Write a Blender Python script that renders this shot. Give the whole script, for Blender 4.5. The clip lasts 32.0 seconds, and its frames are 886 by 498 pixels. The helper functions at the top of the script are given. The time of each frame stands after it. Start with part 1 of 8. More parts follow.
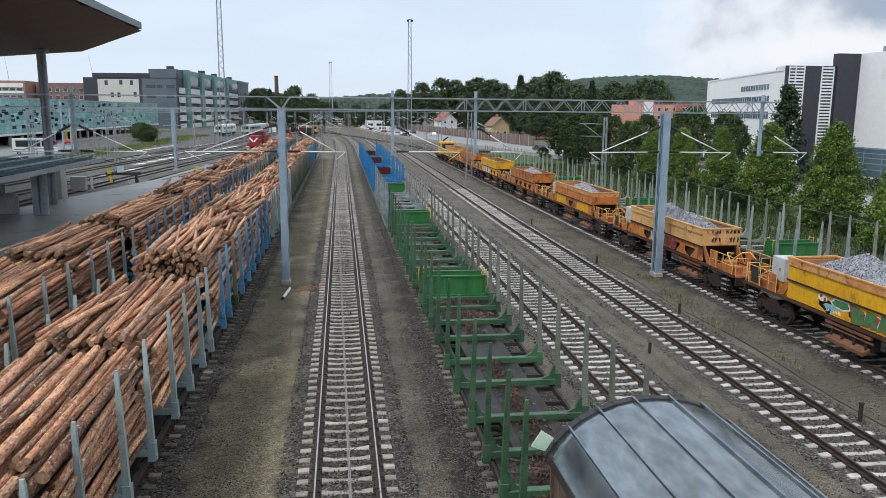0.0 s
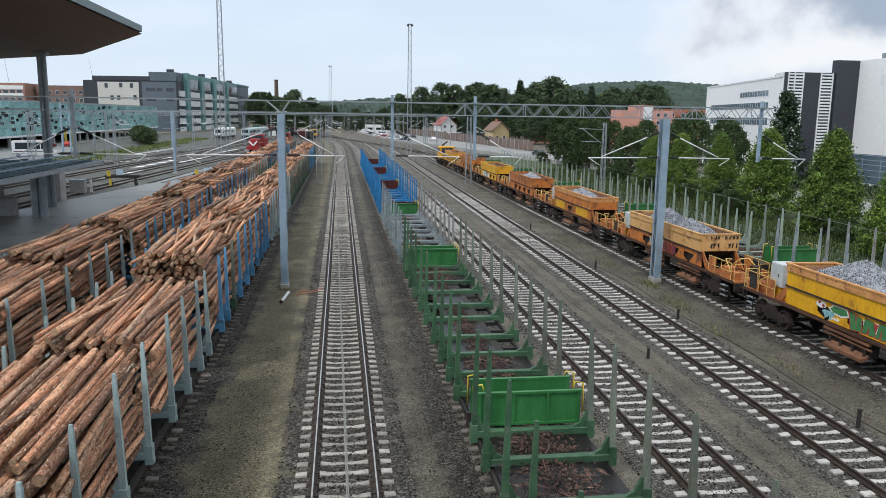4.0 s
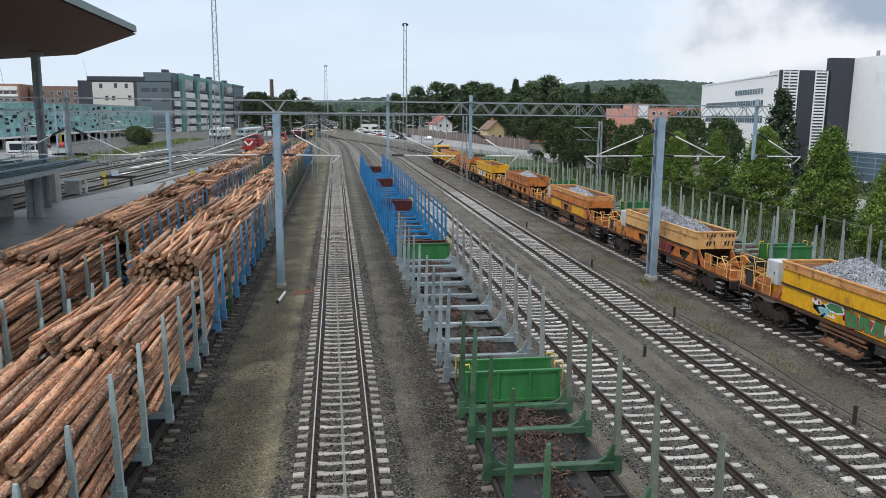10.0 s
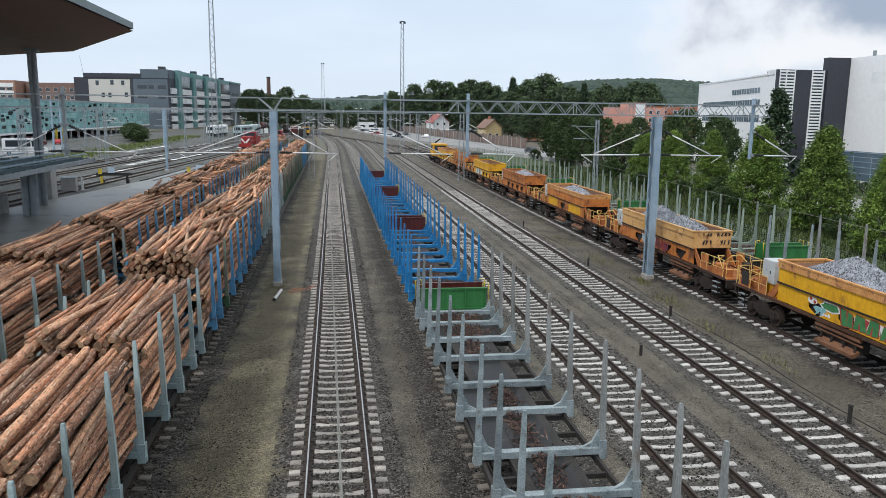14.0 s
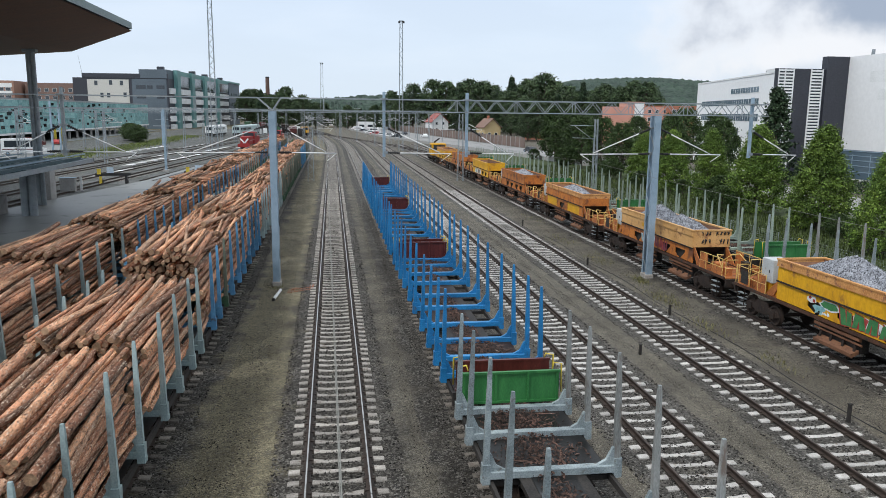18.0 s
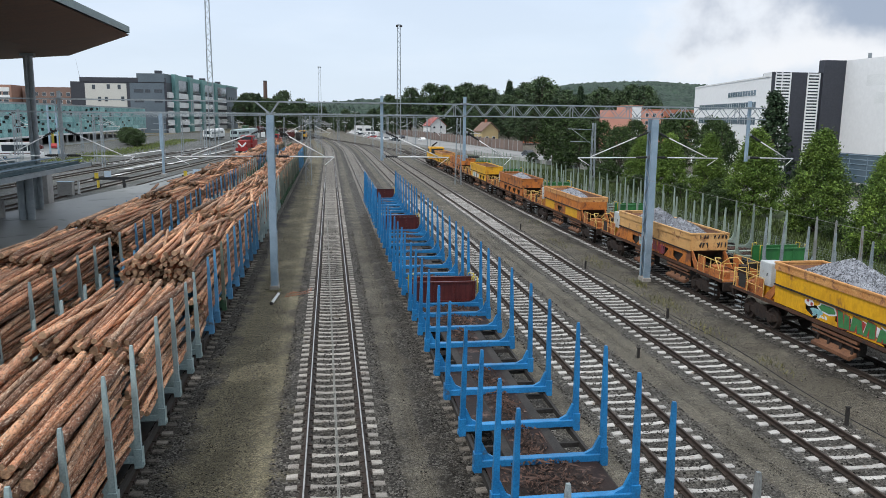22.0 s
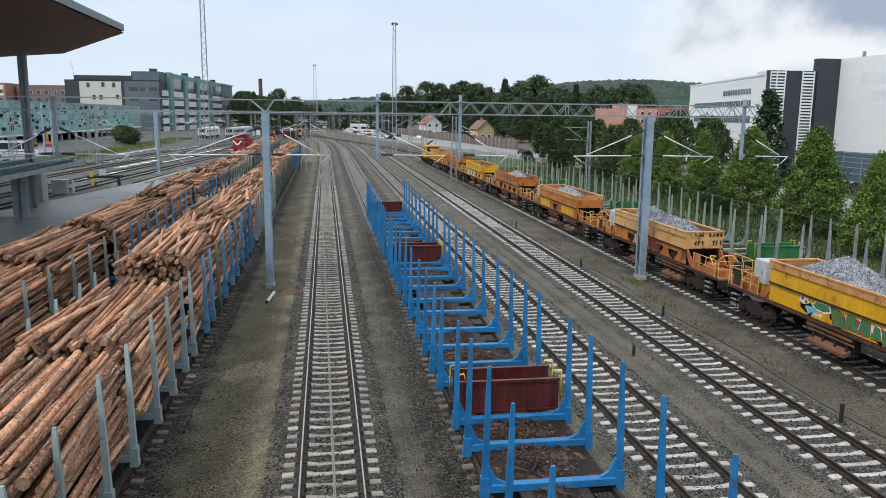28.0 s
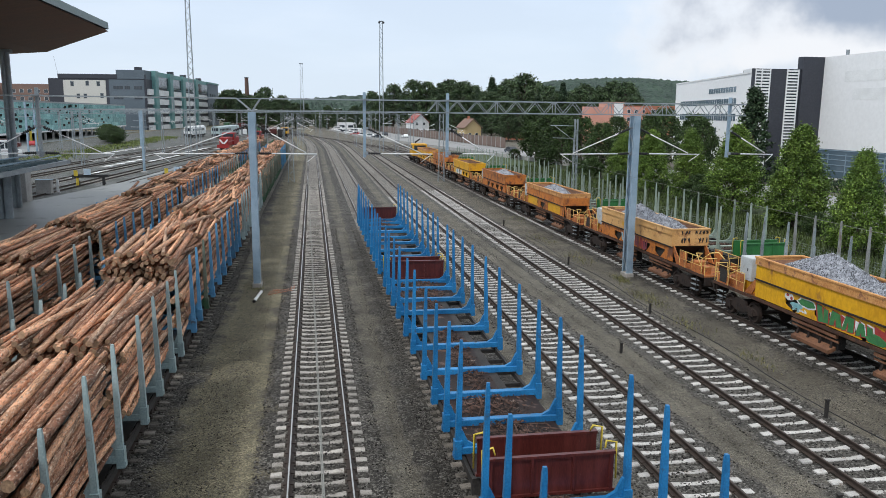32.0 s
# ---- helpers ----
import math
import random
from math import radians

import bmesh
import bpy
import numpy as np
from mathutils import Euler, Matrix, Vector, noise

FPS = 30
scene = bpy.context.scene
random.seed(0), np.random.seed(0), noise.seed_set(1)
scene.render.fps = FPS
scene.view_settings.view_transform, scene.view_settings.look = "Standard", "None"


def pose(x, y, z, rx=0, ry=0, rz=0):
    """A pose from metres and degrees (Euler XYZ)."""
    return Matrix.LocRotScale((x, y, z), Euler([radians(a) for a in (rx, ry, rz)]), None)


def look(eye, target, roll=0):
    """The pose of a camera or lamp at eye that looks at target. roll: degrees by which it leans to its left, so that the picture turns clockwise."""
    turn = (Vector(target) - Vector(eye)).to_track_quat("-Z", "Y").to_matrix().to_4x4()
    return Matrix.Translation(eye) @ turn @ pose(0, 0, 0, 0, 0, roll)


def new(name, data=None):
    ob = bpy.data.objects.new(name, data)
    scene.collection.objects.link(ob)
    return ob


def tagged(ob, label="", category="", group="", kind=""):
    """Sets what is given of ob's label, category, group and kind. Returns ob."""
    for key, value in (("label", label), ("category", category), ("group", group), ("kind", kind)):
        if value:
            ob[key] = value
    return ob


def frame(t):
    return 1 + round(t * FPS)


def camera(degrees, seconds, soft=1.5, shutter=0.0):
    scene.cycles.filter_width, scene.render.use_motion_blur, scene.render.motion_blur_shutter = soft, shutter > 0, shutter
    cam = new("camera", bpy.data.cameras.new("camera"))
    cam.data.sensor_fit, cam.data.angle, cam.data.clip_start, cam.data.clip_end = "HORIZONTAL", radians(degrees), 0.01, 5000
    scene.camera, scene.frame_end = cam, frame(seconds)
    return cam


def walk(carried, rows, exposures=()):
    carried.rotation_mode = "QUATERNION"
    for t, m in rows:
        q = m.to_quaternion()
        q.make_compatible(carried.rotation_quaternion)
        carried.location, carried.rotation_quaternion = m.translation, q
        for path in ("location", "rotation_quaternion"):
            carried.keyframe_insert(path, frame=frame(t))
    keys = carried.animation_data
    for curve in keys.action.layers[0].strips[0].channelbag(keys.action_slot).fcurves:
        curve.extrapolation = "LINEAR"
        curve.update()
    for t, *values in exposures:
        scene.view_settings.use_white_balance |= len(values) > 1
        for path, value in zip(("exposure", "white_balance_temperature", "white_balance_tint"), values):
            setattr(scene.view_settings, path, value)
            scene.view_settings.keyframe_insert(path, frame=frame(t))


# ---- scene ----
# ---- camera: a hand-held view from a footbridge over the yard ----
EYE = (0.0, 0.0, 9.089)
cam = camera(60.571, 32.0, soft=0.65)


def aim(yaw, pitch, roll):
    a, b = radians(yaw), radians(pitch)
    way = Vector((math.sin(a) * math.cos(b), math.cos(a) * math.cos(b), -math.sin(b)))
    return look(EYE, Vector(EYE) + way * 40.0, roll)


walk(cam, [(t, aim(a, b, c)) for t, a, b, c in (
    (0, 7.676, 10.233, 0.503), (0.5, 7.614, 10.211, 0.485), (1, 7.562, 10.183, 0.500),
    (1.5, 7.530, 10.148, 0.550), (2, 7.524, 10.107, 0.602), (2.5, 7.547, 10.061, 0.656),
    (3, 7.597, 10.010, 0.709), (3.5, 7.672, 9.952, 0.763), (5.5, 8.015, 9.828, 0.817),
    (6, 8.092, 9.829, 0.775), (6.5, 8.133, 9.833, 0.707), (7, 8.155, 9.834, 0.656),
    (7.5, 8.154, 9.837, 0.636), (8, 8.144, 9.851, 0.628), (8.5, 8.133, 9.881, 0.616),
    (9, 8.112, 9.911, 0.600), (9.5, 8.080, 9.940, 0.570), (10, 8.039, 9.961, 0.567),
    (10.5, 8.004, 9.983, 0.586), (11, 7.995, 10.003, 0.612), (11.5, 8.013, 10.026, 0.642),
    (12, 8.056, 10.042, 0.675), (12.5, 8.116, 10.053, 0.710), (13, 8.178, 10.056, 0.733),
    (13.5, 8.240, 10.066, 0.760), (14, 8.292, 10.090, 0.782), (14.5, 8.314, 10.116, 0.745),
    (16.5, 8.302, 10.122, 0.690), (17, 8.310, 10.125, 0.682), (17.5, 8.330, 10.126, 0.682),
    (18, 8.351, 10.121, 0.680), (18.5, 8.366, 10.110, 0.687), (19, 8.375, 10.091, 0.674),
    (19.5, 8.391, 10.063, 0.671), (20, 8.405, 10.031, 0.653), (20.5, 8.412, 9.992, 0.621),
    (21, 8.427, 9.940, 0.610), (21.5, 8.460, 9.887, 0.620), (22, 8.505, 9.845, 0.636),
    (22.5, 8.562, 9.814, 0.680), (23, 8.621, 9.783, 0.707), (23.5, 8.673, 9.751, 0.709),
    (24, 8.718, 9.731, 0.682), (24.5, 8.746, 9.724, 0.653), (25, 8.757, 9.732, 0.630),
    (25.5, 8.747, 9.766, 0.599), (27.5, 8.759, 9.948, 0.651), (28, 8.838, 9.973, 0.646),
    (28.5, 8.925, 9.993, 0.654), (29, 9.027, 10.020, 0.650), (29.5, 9.140, 10.042, 0.651),
    (30, 9.250, 10.065, 0.646), (30.5, 9.358, 10.079, 0.631), (31, 9.471, 10.074, 0.611),
    (31.5, 9.606, 10.065, 0.589), (32, 9.778, 10.079, 0.563),
)])

# ---- daylight: bright overcast sky ----
world = bpy.data.worlds.new("sky")
scene.world = world
world.use_nodes = True
SUN_EL, SUN_AZ = radians(54), radians(235)


def build_sky(nt):
    nt.nodes.clear()
    L = nt.links.new
    N = nt.nodes.new
    out = N("ShaderNodeOutputWorld")
    bg = N("ShaderNodeBackground")
    sky = N("ShaderNodeTexSky")
    sky.sky_type = "NISHITA"
    sky.sun_disc = False
    sky.sun_elevation, sky.sun_rotation = SUN_EL, SUN_AZ
    sky.air_density, sky.dust_density = 1.0, 2.0
    clear = N("ShaderNodeVectorMath")
    clear.operation = "SCALE"
    clear.inputs["Scale"].default_value = 0.10
    L(sky.outputs[0], clear.inputs[0])
    tc = N("ShaderNodeTexCoord")
    # cloud layer seen in perspective: direction divided by height
    sep = N("ShaderNodeSeparateXYZ")
    L(tc.outputs["Generated"], sep.inputs[0])
    hgt = N("ShaderNodeMath")
    hgt.operation = "MAXIMUM"
    hgt.inputs[1].default_value = 0.0
    L(sep.outputs[2], hgt.inputs[0])
    add = N("ShaderNodeMath")
    add.operation = "ADD"
    add.inputs[1].default_value = 0.16
    L(hgt.outputs[0], add.inputs[0])
    dv = N("ShaderNodeVectorMath")
    dv.operation = "DIVIDE"
    cmb = N("ShaderNodeCombineXYZ")
    for i in range(3):
        L(add.outputs[0], cmb.inputs[i])
    L(tc.outputs["Generated"], dv.inputs[0])
    L(cmb.outputs[0], dv.inputs[1])
    n1 = N("ShaderNodeTexNoise")
    n1.inputs["Scale"].default_value = 0.95
    n1.inputs["Detail"].default_value = 7
    n1.inputs["Roughness"].default_value = 0.5
    mp = N("ShaderNodeMapping")
    mp.inputs["Location"].default_value = (1.35, 5.1, 0.0)
    L(dv.outputs[0], mp.inputs[0])
    L(mp.outputs[0], n1.inputs["Vector"])
    # the cloud bank stands in the east, thinner veil elsewhere
    east = N("ShaderNodeVectorMath")
    east.operation = "DOT_PRODUCT"
    east.inputs[1].default_value = (0.93, 0.36, 0.0)
    L(tc.outputs["Generated"], east.inputs[0])
    bank = N("ShaderNodeMapRange")
    bank.interpolation_type = "SMOOTHSTEP"
    bank.inputs["From Min"].default_value, bank.inputs["From Max"].default_value = 0.68, 0.88
    bank.inputs["To Min"].default_value, bank.inputs["To Max"].default_value = 0.12, 1.0
    L(east.outputs["Value"], bank.inputs["Value"])
    ramp = N("ShaderNodeValToRGB")
    e = ramp.color_ramp.elements
    e[0].position, e[0].color = 0.40, (0.36, 0.43, 0.56, 1)
    e[1].position, e[1].color = 0.60, (1.02, 1.03, 1.06, 1)
    m = ramp.color_ramp.elements.new(0.50)
    m.color = (0.62, 0.72, 0.90, 1)
    L(n1.outputs[0], ramp.inputs[0])
    thin = N("ShaderNodeMix")
    thin.data_type = "RGBA"
    thin.inputs["A"].default_value = (0.78, 0.91, 1.09, 1)
    L(bank.outputs[0], thin.inputs["Factor"])
    L(ramp.outputs[0], thin.inputs["B"])
    # even pale veil towards the horizon
    veil = N("ShaderNodeMapRange")
    veil.inputs["From Min"].default_value, veil.inputs["From Max"].default_value = 0.02, 0.16
    veil.inputs["To Min"].default_value, veil.inputs["To Max"].default_value = 0.8, 0.0
    L(sep.outputs[2], veil.inputs["Value"])
    mixv = N("ShaderNodeMix")
    mixv.data_type = "RGBA"
    mixv.inputs["B"].default_value = (0.80, 0.92, 1.05, 1)
    L(veil.outputs[0], mixv.inputs["Factor"])
    L(thin.outputs["Result"], mixv.inputs["A"])
    # a heavy cloud bank in the east, white below and slate blue above
    def curve(src, lo, hi, a=0.0, b=1.0):
        n = N("ShaderNodeMapRange")
        n.interpolation_type = "SMOOTHSTEP"
        n.inputs["From Min"].default_value, n.inputs["From Max"].default_value = lo, hi
        n.inputs["To Min"].default_value, n.inputs["To Max"].default_value = a, b
        L(src, n.inputs["Value"])
        return n.outputs[0]

    def calc(op, a, b):
        n = N("ShaderNodeMath")
        n.operation = op
        for k, q in enumerate((a, b)):
            if isinstance(q, float):
                n.inputs[k].default_value = q
            else:
                L(q, n.inputs[k])
        return n.outputs[0]

    n2 = N("ShaderNodeTexNoise")
    n2.inputs["Scale"].default_value, n2.inputs["Detail"].default_value, n2.inputs["Roughness"].default_value = 5.0, 6, 0.55
    L(tc.outputs["Generated"], n2.inputs["Vector"])
    rag = calc("SUBTRACT", n2.outputs[0], 0.5)
    az = calc("ADD", east.outputs["Value"], calc("MULTIPLY", rag, 0.34))
    el = calc("ADD", sep.outputs[2], calc("MULTIPLY", rag, 0.14))
    white = calc("MULTIPLY", curve(az, 0.69, 0.78), curve(el, 0.03, 0.06))
    slate = calc("MULTIPLY", curve(az, 0.728, 0.80), calc("MULTIPLY", curve(el, 0.072, 0.106), curve(el, 0.25, 0.45, 1.0, 0.0)))
    mw = N("ShaderNodeMix")
    mw.data_type = "RGBA"
    mw.inputs["B"].default_value = (0.98, 1.0, 1.05, 1)
    L(white, mw.inputs["Factor"])
    L(mixv.outputs["Result"], mw.inputs["A"])
    ms = N("ShaderNodeMix")
    ms.data_type = "RGBA"
    ms.inputs["B"].default_value = (0.40, 0.47, 0.60, 1)
    L(slate, ms.inputs["Factor"])
    L(mw.outputs["Result"], ms.inputs["A"])
    # an overcast sky is whiter and brighter overhead
    top = N("ShaderNodeMapRange")
    top.interpolation_type = "SMOOTHSTEP"
    top.inputs["From Min"].default_value, top.inputs["From Max"].default_value = 0.22, 0.75
    L(sep.outputs[2], top.inputs["Value"])
    zen = N("ShaderNodeMix")
    zen.data_type = "RGBA"
    zen.inputs["B"].default_value = (1.03, 1.09, 1.14, 1)
    L(top.outputs[0], zen.inputs["Factor"])
    L(ms.outputs["Result"], zen.inputs["A"])
    tot = N("ShaderNodeMix")
    tot.data_type = "RGBA"
    tot.inputs["Factor"].default_value = 0.88
    L(clear.outputs[0], tot.inputs["A"])
    L(zen.outputs["Result"], tot.inputs["B"])
    L(tot.outputs["Result"], bg.inputs[0])
    bg.inputs[1].default_value = 1.0
    L(bg.outputs[0], out.inputs[0])


build_sky(world.node_tree)
sun_data = bpy.data.lights.new("sun", "SUN")
sun_data.energy, sun_data.angle, sun_data.color = 1.95, radians(12), (1.0, 0.995, 0.98)
sun = new("sun", sun_data)
sun.matrix_world = look((60 * math.sin(SUN_AZ) * math.cos(SUN_EL), 60 * math.cos(SUN_AZ) * math.cos(SUN_EL), 60 * math.sin(SUN_EL)), (0, 0, 0))
scene.view_settings.exposure = 0.0

# ---- materials ----


def mat(name, dark, light, rough=0.8, metal=0.0, scale=3.0, fine=40.0, bump=0.15, stain=None, stain_at=0.62, vary=0.0, depth=0.01, stretch=(1, 1, 1), spec=0.5):
    """A weathered surface: two tones mixed by a coarse and a fine noise, an optional stain colour, and fine relief."""
    m = bpy.data.materials.new(name)
    m.use_nodes = True
    nt = m.node_tree
    N, L = nt.nodes.new, nt.links.new
    b = nt.nodes["Principled BSDF"]
    b.inputs["Metallic"].default_value = metal
    b.inputs["Specular IOR Level"].default_value = spec
    tc = N("ShaderNodeTexCoord")
    mp = N("ShaderNodeMapping")
    mp.inputs["Scale"].default_value = stretch
    L(tc.outputs["Object"], mp.inputs[0])
    src = mp.outputs[0]
    info = N("ShaderNodeObjectInfo")
    if vary:
        off = N("ShaderNodeVectorMath")
        off.operation = "MULTIPLY_ADD"
        L(info.outputs["Random"], off.inputs[0])
        off.inputs[1].default_value = (17.0, 31.0, 23.0)
        L(src, off.inputs[2])
        src = off.outputs[0]
    n1 = N("ShaderNodeTexNoise")
    n1.inputs["Scale"].default_value, n1.inputs["Detail"].default_value = scale, 6
    n2 = N("ShaderNodeTexNoise")
    n2.inputs["Scale"].default_value, n2.inputs["Detail"].default_value = fine, 5
    L(src, n1.inputs["Vector"])
    L(src, n2.inputs["Vector"])
    mx = N("ShaderNodeMath")
    mx.operation = "ADD"
    L(n1.outputs[0], mx.inputs[0])
    L(n2.outputs[0], mx.inputs[1])
    fr = N("ShaderNodeMapRange")
    fr.inputs["From Min"].default_value, fr.inputs["From Max"].default_value = 0.72, 1.28
    L(mx.outputs[0], fr.inputs["Value"])
    col = N("ShaderNodeMix")
    col.data_type = "RGBA"
    col.inputs["A"].default_value, col.inputs["B"].default_value = (*dark, 1), (*light, 1)
    L(fr.outputs[0], col.inputs["Factor"])
    res = col.outputs["Result"]
    if stain:
        n3 = N("ShaderNodeTexNoise")
        n3.inputs["Scale"].default_value, n3.inputs["Detail"].default_value = scale * 1.7, 8
        n3.inputs["Roughness"].default_value = 0.68
        sh = N("ShaderNodeVectorMath")
        sh.operation = "ADD"
        sh.inputs[1].default_value = (7.3, 1.9, 4.4)
        L(src, sh.inputs[0])
        L(sh.outputs[0], n3.inputs["Vector"])
        f3 = N("ShaderNodeMapRange")
        f3.inputs["From Min"].default_value, f3.inputs["From Max"].default_value = stain_at - 0.04, stain_at + 0.06
        L(n3.outputs[0], f3.inputs["Value"])
        c3 = N("ShaderNodeMix")
        c3.data_type = "RGBA"
        c3.inputs["B"].default_value = (*stain, 1)
        L(f3.outputs[0], c3.inputs["Factor"])
        L(res, c3.inputs["A"])
        res = c3.outputs["Result"]
    if vary:
        hv = N("ShaderNodeHueSaturation")
        vr = N("ShaderNodeMapRange")
        vr.inputs["To Min"].default_value, vr.inputs["To Max"].default_value = 1 - vary, 1 + vary
        L(info.outputs["Random"], vr.inputs["Value"])
        L(vr.outputs[0], hv.inputs["Value"])
        L(res, hv.inputs["Color"])
        res = hv.outputs[0]
    L(res, b.inputs["Base Color"])
    rr = N("ShaderNodeMapRange")
    rr.inputs["To Min"].default_value, rr.inputs["To Max"].default_value = max(0.02, rough - 0.12), min(1, rough + 0.12)
    L(n1.outputs[0], rr.inputs["Value"])
    L(rr.outputs[0], b.inputs["Roughness"])
    if bump:
        bp = N("ShaderNodeBump")
        bp.inputs["Strength"].default_value, bp.inputs["Distance"].default_value = bump, depth
        L(n2.outputs[0], bp.inputs["Height"])
        L(bp.outputs[0], b.inputs["Normal"])
    return m


def gravel_mat(name, palette, other=None, east=None):
    """Loose stone: voronoi cells of several greys, with larger patches of another tone.
    A second palette takes over where the mesh's float attribute "rim" is high."""
    m = bpy.data.materials.new(name)
    m.use_nodes = True
    nt = m.node_tree
    N, L = nt.nodes.new, nt.links.new
    bs = nt.nodes["Principled BSDF"]
    bs.inputs["Roughness"].default_value = 0.72
    bs.inputs["Specular IOR Level"].default_value = 0.24
    tc = N("ShaderNodeTexCoord")

    def noise(scale, detail, rough):
        n = N("ShaderNodeTexNoise")
        n.inputs["Scale"].default_value, n.inputs["Detail"].default_value, n.inputs["Roughness"].default_value = scale, detail, rough
        L(tc.outputs["Object"], n.inputs["Vector"])
        return n.outputs[0]

    def ranged(src, lo, hi, a=0.0, b=1.0):
        n = N("ShaderNodeMapRange")
        n.inputs["From Min"].default_value, n.inputs["From Max"].default_value = lo, hi
        n.inputs["To Min"].default_value, n.inputs["To Max"].default_value = a, b
        L(src, n.inputs["Value"])
        return n.outputs[0]

    def mixed(fac, x, y):
        n = N("ShaderNodeMix")
        n.data_type = "RGBA"
        L(fac, n.inputs["Factor"])
        for k, q in (("A", x), ("B", y)):
            if isinstance(q, tuple):
                n.inputs[k].default_value = (*q, 1)
            else:
                L(q, n.inputs[k])
        return n.outputs["Result"]

    def stone(a, b_, c, cell, patch, patch_col, much):
        vo = N("ShaderNodeTexVoronoi")
        vo.inputs["Scale"].default_value = cell
        L(tc.outputs["Object"], vo.inputs["Vector"])
        sp = N("ShaderNodeSeparateColor")
        L(vo.outputs["Color"], sp.inputs[0])
        rp = N("ShaderNodeValToRGB")
        e = rp.color_ramp.elements
        e[0].color, e[1].color = (*a, 1), (*c, 1)
        mm = e.new(0.6)
        mm.color = (*b_, 1)
        L(sp.outputs[0], rp.inputs[0])
        col = mixed(ranged(noise(patch, 9, 0.68), 0.42, 0.62, 0.0, much), rp.outputs[0], patch_col)
        return col, vo.outputs["Distance"]

    def two_sides(a, b):
        """The yard is sandy west of the main track and grey gravel east of it."""
        sp = N("ShaderNodeSeparateXYZ")
        L(tc.outputs["Object"], sp.inputs[0])
        ad = N("ShaderNodeMath")
        ad.operation = "ADD"
        L(sp.outputs[0], ad.inputs[0])
        L(ranged(noise(0.4, 6, 0.6), 0.3, 0.7, -1.2, 1.2), ad.inputs[1])
        return mixed(ranged(ad.outputs[0], -0.8, 1.6), a, b)

    col, dist = stone(*palette)
    if east:
        col = two_sides(col, stone(*east)[0])
    if other:
        col2, _ = stone(*other)
        col2 = two_sides(col2, stone(*GREYGRAVEL)[0])
        at = N("ShaderNodeAttribute")
        at.attribute_name = "rim"
        ad = N("ShaderNodeMath")
        ad.operation = "ADD"
        L(at.outputs["Fac"], ad.inputs[0])
        L(ranged(noise(0.7, 9, 0.72), 0.3, 0.7, -0.62, 0.52), ad.inputs[1])
        col = mixed(ranged(ad.outputs[0], 0.2, 0.8), col, col2)
    col = mixed(ranged(noise(7.0, 7, 0.75), 0.53, 0.63, 0.0, 0.62), col, (0.030, 0.026, 0.020))
    hv = N("ShaderNodeHueSaturation")
    L(ranged(noise(0.35, 5, 0.5), 0.3, 0.7, 0.68, 1.06), hv.inputs["Value"])
    L(col, hv.inputs["Color"])
    L(hv.outputs[0], bs.inputs["Base Color"])
    bp = N("ShaderNodeBump")
    bp.inputs["Strength"].default_value, bp.inputs["Distance"].default_value = 0.95, 0.03
    L(dist, bp.inputs["Height"])
    bp.invert = True
    L(bp.outputs[0], bs.inputs["Normal"])
    return m


SAND = ((0.055, 0.048, 0.030), (0.205, 0.181, 0.117), (0.40, 0.356, 0.24), 36, 0.5, (0.10, 0.087, 0.055), 0.62)
GREYGRAVEL = ((0.052, 0.046, 0.035), (0.158, 0.143, 0.112), (0.315, 0.288, 0.237), 42, 0.4, (0.088, 0.078, 0.060), 0.7)
CINDER = ((0.05, 0.052, 0.05), (0.13, 0.134, 0.13), (0.28, 0.285, 0.275), 12, 0.16, (0.075, 0.08, 0.068), 0.8)
BALLAST = ((0.008, 0.007, 0.006), (0.050, 0.045, 0.038), (0.24, 0.228, 0.205), 19, 0.8, (0.042, 0.036, 0.029), 0.65)
M_GROUND = gravel_mat("yard_sand_and_gravel", SAND, east=GREYGRAVEL)
M_BALLASTGREY = gravel_mat("grey_railway_ballast", ((0.018, 0.017, 0.015), (0.082, 0.077, 0.069), (0.28, 0.268, 0.245), 19, 0.8, (0.06, 0.055, 0.047), 0.6), SAND)
M_BALLAST = gravel_mat("railway_ballast", BALLAST, SAND)
M_CINDER = gravel_mat("grey_station_gravel", CINDER)
M_SLEEPERDIRTY = mat("earth_stained_sleeper", (0.10, 0.087, 0.073), (0.25, 0.225, 0.195), 0.9, scale=2.4, fine=26, stain=(0.05, 0.043, 0.035), stain_at=0.57, vary=0.35)
M_SLEEPERFAR = mat("dirty_concrete_sleeper", (0.20, 0.186, 0.166), (0.42, 0.392, 0.358), 0.9, scale=1.2, fine=10)
M_SLEEPER = mat("weathered_concrete_sleeper", (0.215, 0.198, 0.176), (0.43, 0.404, 0.37), 0.9, scale=2.4, fine=26, stain=(0.13, 0.10, 0.08), stain_at=0.60, vary=0.25)
M_SLEEPERPALE = mat("pale_concrete_sleeper", (0.30, 0.288, 0.272), (0.56, 0.54, 0.515), 0.9, scale=2.4, fine=26, stain=(0.24, 0.19, 0.15), stain_at=0.62, vary=0.2)
M_SEAT = mat("rust_stained_concrete", (0.028, 0.022, 0.018), (0.09, 0.072, 0.06), 0.9, scale=3, fine=26, vary=0.2)
M_RUSTRAIL = mat("rusty_rail_steel", (0.022, 0.016, 0.013), (0.065, 0.045, 0.035), 0.7, 0.2, scale=4, fine=50)
M_RAILHEAD = mat("polished_rail_head", (0.40, 0.39, 0.37), (0.62, 0.60, 0.57), 0.32, 0.85, scale=2, fine=60, bump=0.03)
